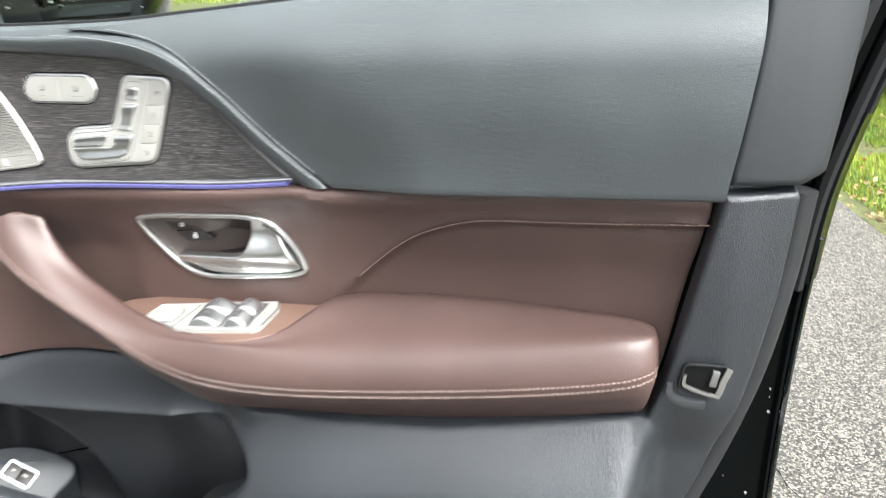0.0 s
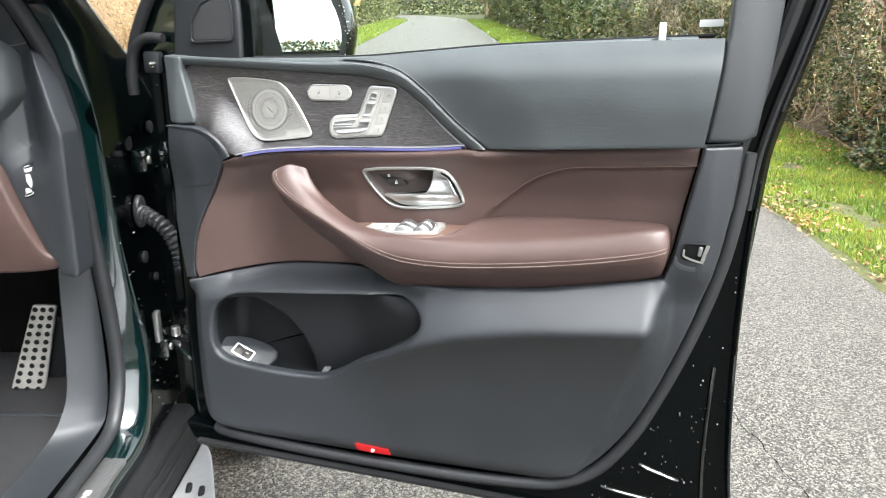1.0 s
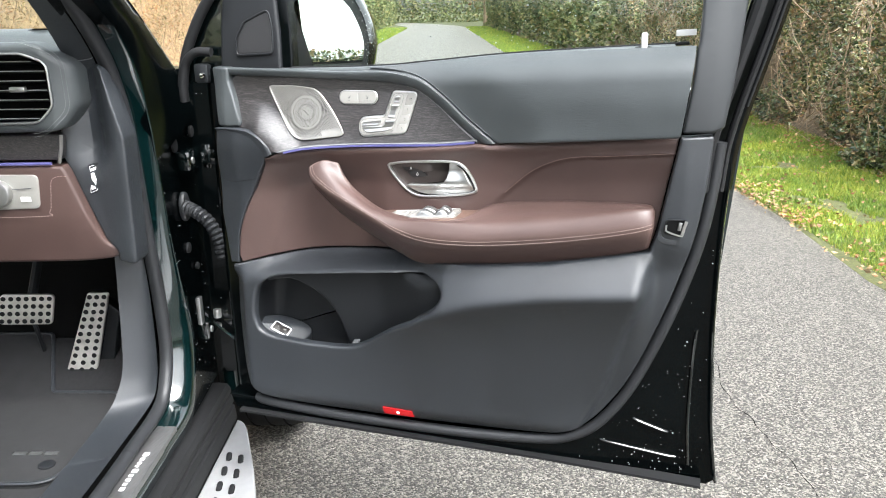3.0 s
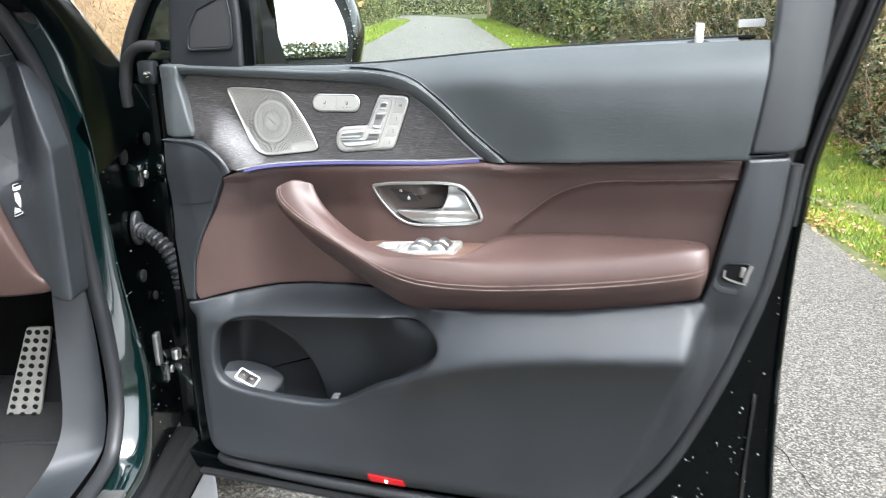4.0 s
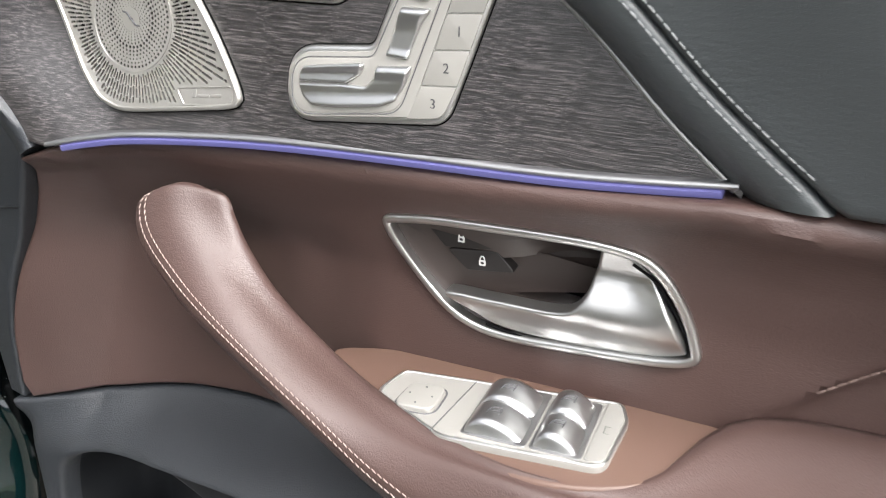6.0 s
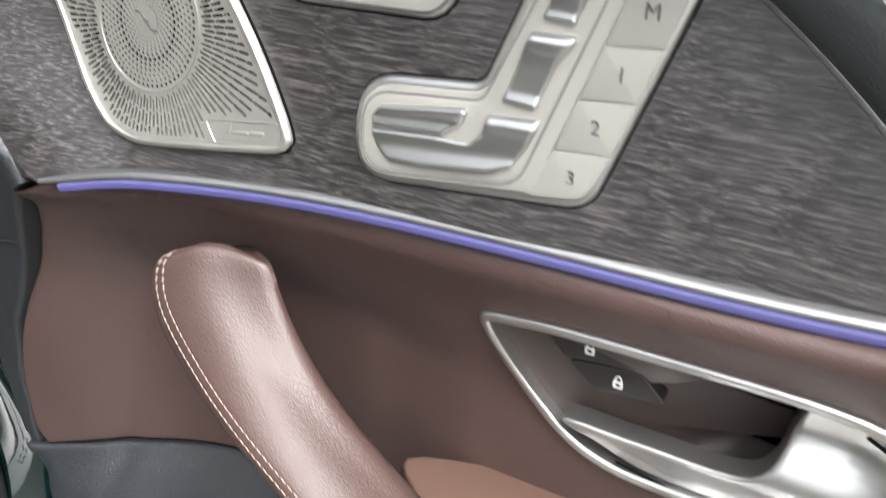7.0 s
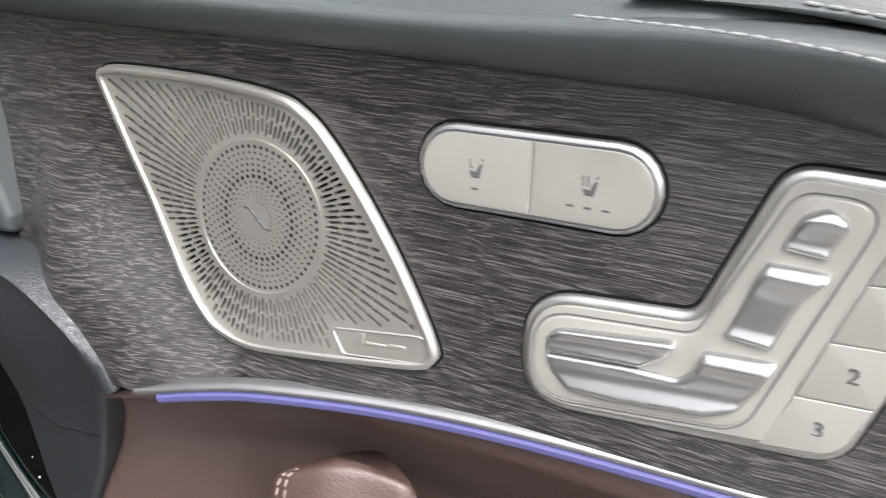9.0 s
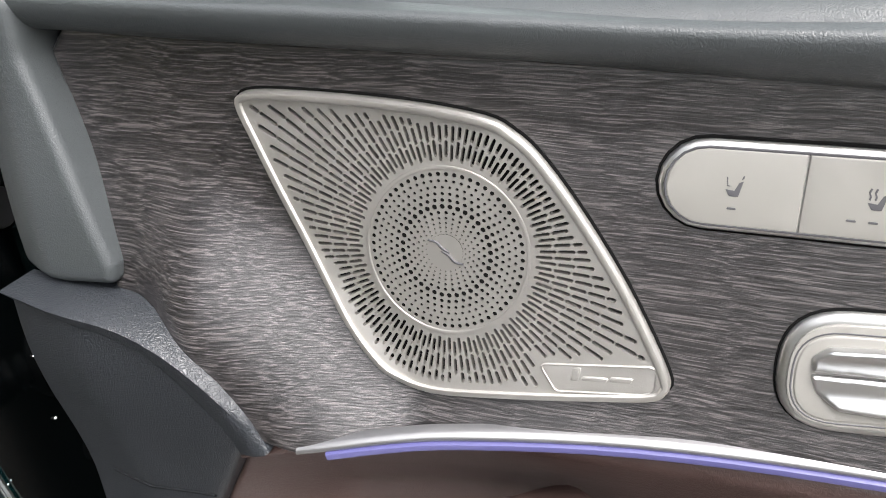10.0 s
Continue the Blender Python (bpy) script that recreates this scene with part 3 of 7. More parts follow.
def brown_y(x, z):
    below = strip_z(x) - z if x < 0.400 else (1.2555 - 0.0050 * ease(0.400, 0.445, x) + 0.092 * (x - 0.400)) - z
    y = plan(x) * 0.6 - 0.004 + 0.010 * ease(0.008, 0.050, below) + (0.010 + 0.010 * ease(-0.06, 0.03, x) * ease(0.215, 0.15, x)) * ease(0.03, 0.09, below) - 0.010 * math.exp(-((below - 0.010) / 0.012) ** 2)
    y -= 0.022 * ease(0.45, 0.78, x) * ease(0.0, 0.05, below)
    y += 0.012 * ease(0.16, 0.06, x) * ease(0.03, 0.10, below) * ease(-0.10, -0.01, x)
    y += strip_y(x) * 0.8 * ease(0.03, 0.0, below)
    crease = -0.012 - 0.30 * (1.20 - z)
    y -= 0.030 * min(1.0, max(0.0, (crease + 0.012 - x) / 0.080)) - 0.006
    if x > 0.42:
        d = line_distance(x, z, SEAM)
        k = ease(0.425, 0.46, x)
        y += k * (0.006 * ease(0.004, -0.007, d) - 0.002 * math.exp(-(((d - 0.006) / 0.005) ** 2)))
        y += k * 0.003 * math.exp(-(((d + 0.001) / 0.004) ** 2))
    return y


brown_line = ([(-0.0372, 1.2085), (-0.0125, 1.2180)] + [(x, z - 0.0048) for x, z in STRIP[2:]] + [(0.418, 1.2515), (0.46, 1.2545), (0.60, 1.2690), (0.768, 1.2830), (0.7735, 1.2805)] +
              curve_points([(0.7720, 1.262), (0.760, 1.19), (0.748, 1.115), (0.737, 1.074)], 4) +
              curve_points([(0.72, 1.067), (0.553, 1.030), (0.405, 1.012), (0.30, 1.004), (0.238, 1.022), (0.13, 1.012), (0.022, 0.999), (-0.08, 0.980), (-0.128, 0.968)], 4) +
              curve_points([(-0.132, 0.985), (-0.1225, 1.040), (-0.103, 1.092), (-0.066, 1.160)], 4))
BEZEL = curve_points([(0.2185, 1.1970), (0.2385, 1.2070), (0.282, 1.2120), (0.352, 1.2155), (0.382, 1.2045), (0.403, 1.1680), (0.3995, 1.1495), (0.342, 1.1390), (0.280, 1.1355), (0.2435, 1.1565)], 8, True)
part("leather_field", pad(brown_line, brown_y, 0.003, 0.02, 0.0055, holes=[inset(BEZEL, 0.001)], hole_back=0.03), M_leather_brown, door, "smooth brown leather door field")
seam_path = [(x, brown_y(x, z) - 0.0012, z) for x, z in beside(SEAM, 0.0045)[5:]]
part("stitching", stitches(seam_path, 0.0052, 0.0049, 0.0006), M_brown_thread, door, "brown seam stitching")

# armrest and grab handle, one padded form: back edge, front seam, lower edge
STATIONS = [((0.110, 0.012, 1.2020), (0.074, 0.006, 1.1985), (0.072, 0.013, 1.1955)),
            ((0.1195, 0.010, 1.2010), (0.0610, -0.004, 1.1945), (0.061, 0.013, 1.185)),
            ((0.1260, 0.007, 1.1895), (0.0690, -0.016, 1.176), (0.069, 0.006, 1.154)),
            ((0.1400, 0.002, 1.1705), (0.1020, -0.030, 1.156), (0.099, 0.000, 1.124)),
            ((0.1660, -0.004, 1.1465), (0.1410, -0.042, 1.139), (0.132, -0.002, 1.096)),
            ((0.212, -0.010, 1.1170), (0.200, -0.054, 1.113), (0.190, -0.006, 1.060)),
            ((0.270, -0.030, 1.1080), (0.262, -0.064, 1.085), (0.246, -0.010, 1.030)),
            ((0.335, -0.046, 1.1080), (0.330, -0.072, 1.0755), (0.300, -0.012, 1.008)),
            ((0.390, -0.032, 1.1110), (0.395, -0.074, 1.0745), (0.395, -0.015, 1.013)),
            ((0.438, 0.020, 1.1300), (0.465, -0.074, 1.0790), (0.465, -0.018, 1.020)),
            ((0.550, 0.008, 1.1450), (0.560, -0.076, 1.0910), (0.560, -0.025, 1.033)),
            ((0.650, -0.012, 1.1520), (0.650, -0.080, 1.1070), (0.650, -0.035, 1.052)),
            ((0.712, -0.028, 1.1550), (0.715, -0.082, 1.1220), (0.710, -0.045, 1.070)),
            ((0.736, -0.040, 1.1550), (0.738, -0.074, 1.1280), (0.733, -0.052, 1.080)),
            ((0.742, -0.045, 1.1480), (0.7435, -0.062, 1.1290), (0.738, -0.050, 1.092))]
rail = curve_points([b + s + e for b, s, e in STATIONS], 5)
rings, seam_low, seam_high = [], [], []
for q in rail:
    b, s, e = (np.array(q[k:k + 3]) for k in (0, 3, 6))
    w = ease(0.22, 0.32, s[0])
    lift = min(0.032, max(0.004, b[2] - s[2] - 0.002))
    t_arm = np.array([s[0], s[1] + 0.011, s[2] + lift])
    t_grip = b * 0.42 + s * 0.58 + np.array([-0.003, -0.006, 0.008])
    t = t_grip * (1 - w) + t_arm * w
    mid = s * 0.45 + e * 0.55 + np.array([0, -0.007, 0])
    rear = (b + e) / 2 + np.array([0.004, 0.012, 0])
    crown = t * 0.5 + b * 0.5 + np.array([0, 0, 0.0025])
    rings.append(curve_points([b, crown, t, s, mid, e, rear], 4, True))
    here = [np.array(v) for v in rings[-1]]
    out = np.array([0, -0.0009, 0])
    seam_low.append(tuple((s + np.array([0, 0, -0.0032])) * w + (here[11] * 0.9 + s * 0.1) * (1 - w) + out))
    seam_high.append(tuple((s + np.array([0, 0, 0.0032])) * w + (here[11] * 0.3 + here[10] * 0.7) * (1 - w) + out))
armrest = part("armrest", loft(rings), M_leather_brown, door, "padded brown leather armrest sweeping up into a grab handle", smooth=60)
for line in (seam_low, seam_high):
    part("stitching", stitches(line[2:-1], 0.0042, 0.0034, 0.00050, slant=0.2), M_tan_thread, armrest, "beige double stitching")

# tray with the window switches
TRAY_Z = 1.1085


def flat_at(z0, slope=0.0):
    return lambda x, y: (lambda d: (x, y, z0 - d + slope * (x - 0.3)))


tray_line = curve_points([(0.190, 0.030), (0.200, 0.004), (0.235, -0.022), (0.284, -0.042), (0.342, -0.054), (0.392, -0.038), (0.425, 0.005), (0.440, 0.045), (0.32, 0.050)], 5, True)
part("switch_tray", pad(tray_line, flat_at(TRAY_Z, 0.07), 0.002, 0.02, 0), M_tan, door, "tan moulded switch tray")
plate_line = rounded([(0.2330, -0.016), (0.2400, 0.0105), (0.3710, 0.0195), (0.3765, 0.004), (0.3725, -0.0385), (0.286, -0.0425)], [0.010, 0.008, 0.007, 0.010, 0.010, 0.02])
switches = part("window_switch", pad(plate_line, flat_at(TRAY_Z + 0.0045, 0.07), 0.0015, 0.006, 0), M_key, door, "silver window switch plate")
part("plate_rim", sweep([(x, y, TRAY_Z + 0.0045 + 0.07 * (x - 0.3)) for x, y in inset(plate_line, 0.0009)], oval(0.0009, 0.0007, 6), up=(0, 0, 1), closed=True), M_satin, switches)
for x0, x1 in ((0.2965, 0.3285), (0.3345, 0.3575)):
    well = [(x0 - 0.0022, -0.0360), (x0 - 0.0010, 0.0125), (x1 + 0.0032, 0.0145), (x1 + 0.0026, -0.0365)]
    part("button_well", pad(rounded(well, 0.003), flat_at(TRAY_Z + 0.0050, 0.07), 0.0003, 0.002, 0), M_satin_dark, switches)
    for y0, y1 in ((-0.0345, -0.0122), (-0.0112, 0.0110)):
        rows = []
        for v, dip in ((y0, 0.0030), (y0 + 0.0012, 0.0008), (y0 + 0.004, 0.0), ((y0 + y1) / 2, 0.0), (y1 - 0.004, 0.0), (y1 - 0.0012, 0.0008), (y1, 0.0030)):
            arch = []
            for k in range(13):
                a = k / 12
                h = 0.0105 * math.sin(math.pi * (0.06 + 0.90 * a ** 0.8)) ** 0.75
                arch.append((x0 + (x1 - x0) * a, v, TRAY_Z + 0.0046 + 0.07 * (x0 - 0.3) + max(0.0008, h - dip)))
            rows.append(arch + [(x1, v, TRAY_Z), (x0, v, TRAY_Z)])
        key = part("window_button", loft(rows), M_button, switches, "domed satin silver window button", smooth=50)
        cx, cy = x0 + (x1 - x0) * 0.42, (y0 + y1) / 2
        top = TRAY_Z + 0.0152 + 0.07 * (x0 - 0.3)
        bend = [(cx - 0.0038, cy - 0.0030, top), (cx - 0.0030, cy + 0.0005, top), (cx - 0.0010, cy + 0.0030, top), (cx + 0.0035, cy + 0.0034, top), (cx + 0.0030, cy - 0.0026, top)]
        part("window_symbol", sweep(bend, oval(0.00035, 0.0002, 5), up=(0, 0, 1)), M_mark, key)
        part("window_symbol", sweep([(cx - 0.0022, cy - 0.0004, top), (cx + 0.0032, cy + 0.0002, top)], oval(0.00035, 0.0002, 5), up=(0, 0, 1)), M_mark, key)
knob_line = rounded([(0.2500, -0.0275), (0.2515, -0.0030), (0.2735, -0.0015), (0.2740, -0.0260)], 0.0065)
knob = part("mirror_knob", pad(knob_line, flat_at(TRAY_Z + 0.0075, 0.07), 0.0012, 0.004, 0), M_key, switches, "silver mirror adjuster pad")
part("knob_groove", sweep([(x, y, TRAY_Z + 0.0046 + 0.07 * (x - 0.3)) for x, y in inset(knob_line, -0.0012)], oval(0.0006, 0.0003, 6), up=(0, 0, 1), closed=True), M_mark, switches)
for dx, dy in ((0.007, 0), (-0.007, 0), (0, 0.008), (0, -0.008)):
    part("arrow_mark", drum(0.0008, 0.0004, Matrix.Translation((0.2622 + dx, -0.0145 + dy, TRAY_Z + 0.0076 + 0.07 * (0.2622 + dx - 0.3))), 3), M_mark, knob)
part("key_gap", sweep([(x, y, TRAY_Z + 0.0047 + 0.07 * (x - 0.3)) for x, y in ((0.2790, -0.0400), (0.2860, 0.0125))], oval(0.0004, 0.0003, 6), up=(0, 0, 1)), M_mark, switches)
lock_line = rounded([(0.3615, -0.0355), (0.3628, 0.0165), (0.3698, 0.0170), (0.3745, 0.0030), (0.3712, -0.0360)], [0.001, 0.001, 0.004, 0.008, 0.008])
lock_key = part("lock_button", pad(lock_line, flat_at(TRAY_Z + 0.0055, 0.07), 0.0006, 0.002, 0), M_key, switches, "silver rear window lock button")
part("lock_symbol", sweep([(0.3660 + dx, -0.009 + dy, TRAY_Z + 0.0102) for dx, dy in ((0, -0.003), (0.0042, -0.003), (0.0042, 0.003), (0, 0.003))], oval(0.00035, 0.0002, 5), up=(0, 0, 1), closed=True), M_mark, lock_key)

# inner door handle in its cup: a dish that deepens behind the lever
cup_line = inset(BEZEL, 0.0055)
handle = part("inner_handle", pad(BEZEL, lambda x, z: brown_y(x, z) - 0.0045, 0.0026, 0.012, 0.012, holes=[cup_line], hole_r=0.002, hole_back=0.03, steps=4), M_satin, door, "satin metal door handle bezel")


def cup_y(x, z, d=1.0):
    return brown_y(x, z) + 0.003 + d * (0.004 + 0.026 * ease(0.290, 0.332, x))


cup_rings = []
for d, y in ((0.0, 0.0), (0.002, 0.35), (0.006, 0.72), (0.012, 0.95), (0.022, 1.0)):
    cup_rings.append([(x, cup_y(x, z, y), z) for x, z in inset(inset(BEZEL, 0.005), d)])
part("cup", loft(cup_rings, True, "end"), M_cup, handle, "dark brown handle recess")
lever_line = curve_points([(0.3495, 1.2085), (0.362, 1.2065), (0.3775, 1.1950), (0.3965, 1.1640), (0.3950, 1.1545), (0.369, 1.1475), (0.316, 1.1420), (0.284, 1.1440), (0.2595, 1.1605), (0.289, 1.1635), (0.328, 1.1665), (0.3410, 1.1755), (0.3460, 1.1930)], 6, True)


def lever_y(x, z):
    low = 1.1600 + 0.06 * (x - 0.26)
    face = brown_y(x, z) - 0.002 - 0.009 * ease(low - 0.016, low + 0.002, z)
    scoop = 0.016 * ease(low + 0.004, low + 0.030, z) * ease(0.402, 0.362, x)
    return face + scoop


part("lever", pad(lever_line, lever_y, 0.0022, 0.012, 0.0035, steps=4), M_satin, handle, "brushed aluminium door lever")
part("lever_gap", sweep([(x, brown_y(x, z) - 0.0022, z) for x, z in curve_points([(0.366, 1.2055), (0.3800, 1.1950), (0.3985, 1.1640), (0.3970, 1.1530), (0.369, 1.1455), (0.316, 1.1400), (0.284, 1.1420)], 5)], oval(0.0009, 0.0006, 6)), M_black, handle)
for poly, lx, lz in (([(0.2445, 1.1965), (0.2755, 1.2000), (0.2870, 1.1895), (0.2555, 1.1855)], 0.2655, 1.1935), ([(0.2562, 1.1848), (0.2877, 1.1888), (0.2995, 1.1775), (0.2700, 1.1735)], 0.2790, 1.1812)):
    lock = part("lock_button", pad(rounded(poly, 0.0016), lambda x, z: brown_y(0.27, 1.185) + 0.0048, 0.0007, 0.012, 0), M_lock, handle, "dark central locking button")
    y = brown_y(0.27, 1.185) + 0.0045
    part("lock_symbol", pad(rounded([(lx - 0.0021, lz - 0.0030), (lx + 0.0021, lz - 0.0030), (lx + 0.0021, lz + 0.0006), (lx - 0.0021, lz + 0.0006)], 0.0006), lambda x, z, y=y: y, 0.0002, 0.0006, 0,
                            holes=[stadium(lx, lz - 0.0012, 0.0011, 0.0009, n=5)], hole_back=0.0004), M_white, lock, "white padlock symbol")
    part("shackle", sweep([(lx + 0.0013 * math.cos(a), y, lz + 0.0008 + 0.0024 * math.sin(a)) for a in np.linspace(0, math.pi, 8)], oval(0.0004, 0.0003, 6)), M_white, lock)

# ---------- loudspeaker grille ----------
GRILLE = curve_points([(-0.0338, 1.3475), (-0.0298, 1.3532), (-0.0085, 1.3543), (0.0303, 1.3530), (0.0606, 1.3493), (0.0715, 1.3443), (0.0800, 1.3375), (0.0918, 1.3238), (0.1043, 1.3069), (0.1154, 1.2899), (0.1287, 1.2658), (0.1286, 1.2591), (0.1229, 1.2556), (0.1029, 1.2527), (0.0754, 1.2493), (0.0440, 1.2459), (0.0279, 1.2492), (0.0186, 1.2556), (0.0087, 1.2669), (-0.0001, 1.2809), (-0.0093, 1.2970), (-0.0193, 1.3159), (-0.0285, 1.3349)], 4, True)
GC = (0.0481, 1.3007)


def grille_y(x, z):
    return decor_face(x, z) - 0.0036


inner_edge = inset(GRILLE, 0.0055)
badge_line = rounded([(0.0837, 1.2641), (0.1251, 1.2691), (0.1251, 1.2596), (0.1206, 1.2578), (0.0907, 1.2548)], [0.002, 0.003, 0.004, 0.004, 0.003])


def reach(angle):
    """How far the inner edge of the grille lies from its centre in one direction."""
    best = 1.0
    dx, dz = math.cos(angle), math.sin(angle)
    for (ax, az), (bx, bz) in zip(inner_edge, inner_edge[1:] + inner_edge[:1]):
        ex, ez = bx - ax, bz - az
        det = ex * dz - dx * ez
        if abs(det) < 1e-12:
            continue
        px, pz = ax - GC[0], az - GC[1]
        r = (ex * pz - ez * px) / det
        u = (dx * pz - dz * px) / det
        if r > 0 and -0.001 <= u <= 1.001:
            best = min(best, r)
    return best


def inside(x, z, poly):
    odd = False
    for (ax, az), (bx, bz) in zip(poly, poly[1:] + poly[:1]):
        if (az > z) != (bz > z) and x < ax + (bx - ax) * (z - az) / (bz - az):
            odd = not odd
    return odd


slots = []
RIM = 0.0322
N_RAYS = 112
badge_guard = inset(badge_line, -0.0012)
for i in range(N_RAYS):
    a = 2 * math.pi * i / N_RAYS
    far_end = reach(a)
    r = RIM + (0.0008 if i % 2 else 0.0022)
    width = 0.00068
    while r < far_end - 0.0012:
        span = 0.0052 if r < 0.055 else 0.0072
        end = min(r + span, far_end)
        if end - r < 0.0016:
            break
        c, s = math.cos(a), math.sin(a)
        w = min(0.00090, width * (0.85 + 9 * (r - RIM)))
        pts = [(r, -w), (end, -w), (end + w * 0.7, 0), (end, w), (r, w), (r - w * 0.7, 0)]
        pts = [(GC[0] + c * u - s * v, GC[1] + s * u + c * v) for u, v in pts]
        if not any(inside(x, z, badge_guard) for x, z in pts):
            slots.append(pts)
        r = end + 0.0013
slots.append([(GC[0] + 0.0298 * math.cos(q), GC[1] + 0.0298 * math.sin(q)) for q in np.linspace(0, 2 * math.pi, 65)[:-1]])
part("grille_gasket", pad(inset(GRILLE, -0.0010), lambda x, z: decor_face(x, z) - 0.0006, 0.0005, 0.002, 0.01), M_black, door, "thin black gasket")
grille = part("speaker_grille", pad(GRILLE, grille_y, 0.0022, 0.0040, 0, holes=slots, hole_back=0.0022), M_silver, door, "perforated satin silver loudspeaker grille")
bm = pad(inset(GRILLE, 0.003), lambda x, z: grille_y(x, z) + 0.0024, 0.0002, 0.001, 0.01)
part("backing", bm, M_black, grille, "black acoustic cloth")
# centre disc: rings of cells, each with a round hole
RINGS = [(0.0282, 60, 0.00074), (0.0258, 58, 0.00054), (0.0235, 54, 0.00052), (0.0212, 48, 0.00060), (0.0189, 42, 0.00068), (0.0166, 36, 0.00086), (0.0144, 32, 0.00062), (0.0124, 30, 0.00048), (0.0106, 28, 0.00040), (0.0090, 26, 0.00034), (0.0075, 24, 0.00028)]


def disc_place(r, a, d=0.0):
    x, z = GC[0] + r * math.cos(a), GC[1] + r * math.sin(a)
    return (x, grille_y(x, z) - 0.0002 + d, z)


bm = bmesh.new()
bounds = [0.0299] + [(RINGS[k][0] + RINGS[k + 1][0]) / 2 for k in range(len(RINGS) - 1)] + [0.0066]
for k, (r, n, w) in enumerate(RINGS):
    r1, r0, step = bounds[k], bounds[k + 1], 2 * math.pi / n
    for i in range(n):
        a = step * (i + 0.5 * (k % 2))
        rim_pts = [(r1, a), (r1, a + step / 2), (r, a + step / 2), (r0, a + step / 2), (r0, a), (r0, a - step / 2), (r, a - step / 2), (r1, a - step / 2)]
        hole = [(r + 1.2 * w * math.cos(q), a + 1.2 * w * math.sin(q) / r) for q in np.linspace(0, 2 * math.pi, 9)[:-1]]
        o = [bm.verts.new(disc_place(*p)) for p in rim_pts]
        h = [bm.verts.new(disc_place(*p)) for p in hole]
        low = [bm.verts.new(disc_place(p[0], p[1], 0.0009)) for p in hole]
        for q in range(8):
            bm.faces.new((o[q - 1], o[q], h[q], h[q - 1]))
            bm.faces.new((h[q - 1], h[q], low[q], low[q - 1]))
hub = [bm.verts.new(disc_place(0.0066, a, -0.0002)) for a in np.linspace(0, 2 * math.pi, 25)[:-1]]
bm.faces.new(hub)
wall = [(0.0299, 0.0), (0.0300, -0.0002), (0.0306, -0.0003), (0.0312, -0.0002), (0.0313, 0.0008)]
edge_rows = [[bm.verts.new(disc_place(r, a, d)) for a in np.linspace(0, 2 * math.pi, 65)[:-1]] for r, d in wall]
for a, b in zip(edge_rows, edge_rows[1:]):
    bridge(bm, a, b)
part("centre_disc", bm, M_silver, grille)
part("disc_backing", pad([(GC[0] + 0.0300 * math.cos(q), GC[1] + 0.0300 * math.sin(q)) for q in np.linspace(0, 2 * math.pi, 33)[:-1]], lambda x, z: grille_y(x, z) + 0.0004, 0.0001, 0.0006, 0.006), M_black, grille)
for sgn in (-1, 1):
    mark = curve_points([(GC[0] + sgn * 0.0068, GC[1] - sgn * 0.0038), (GC[0] + sgn * 0.0035, GC[1] - sgn * 0.0033), (GC[0] + sgn * 0.0012, GC[1] - sgn * 0.0012), (GC[0] - sgn * 0.0016, GC[1] + sgn * 0.0002)], 5)
    part("maker_mark", sweep([(x, grille_y(x, z) - 0.0005, z) for x, z in mark], oval(0.00055, 0.0003, 6), taper=lambda t: 0.25 + math.sin(math.pi * (0.1 + 0.8 * t))), M_mark, grille, "small dark curved mark")
badge = part("badge", pad(badge_line, lambda x, z: grille_y(x, z) - 0.0002, 0.0002, 0.0016, 0.006), M_silver, grille, "plain maker's plate within a raised line")
part("badge_edge", sweep([(x, grille_y(x, z) - 0.0004, z) for x, z in inset(badge_line, 0.0003)], oval(0.0004, 0.0004, 6), closed=True), M_silver, grille)
for x0, x1, z0, h in ((0.0958, 0.0987, 1.2619, 0.0050), (0.0995, 0.1084, 1.2610, 0.0017), (0.1091, 0.1167, 1.2620, 0.0020)):
    part("script_bar", pad(rounded([(x0, z0 - h / 2), (x1, z0 - h / 2 + 0.0006), (x1 + 0.0006, z0 + h / 2 + 0.0006), (x0 + 0.0006, z0 + h / 2)], 0.0006, 3), lambda x, z: grille_y(x, z) - 0.0005, 0.0003, 0.0006, 0), M_silver, badge)
rim_line = [(x, grille_y(x, z) - 0.0003, z) for x, z in inset(GRILLE, 0.0017)]
part("rim", sweep(rim_line, oval(0.0015, 0.0011, 8), closed=True), M_silver, grille)

# ---------- seat heating switch ----------


def plate(line, lift, mat, parent, name, label="", r=0.0008, back=0.004, holes=(), res=0.012, smooth=40):
    return part(name, pad(line, lambda x, z: decor_face(x, z) - lift, r, back, res, holes=holes), mat, parent, label, smooth=smooth)


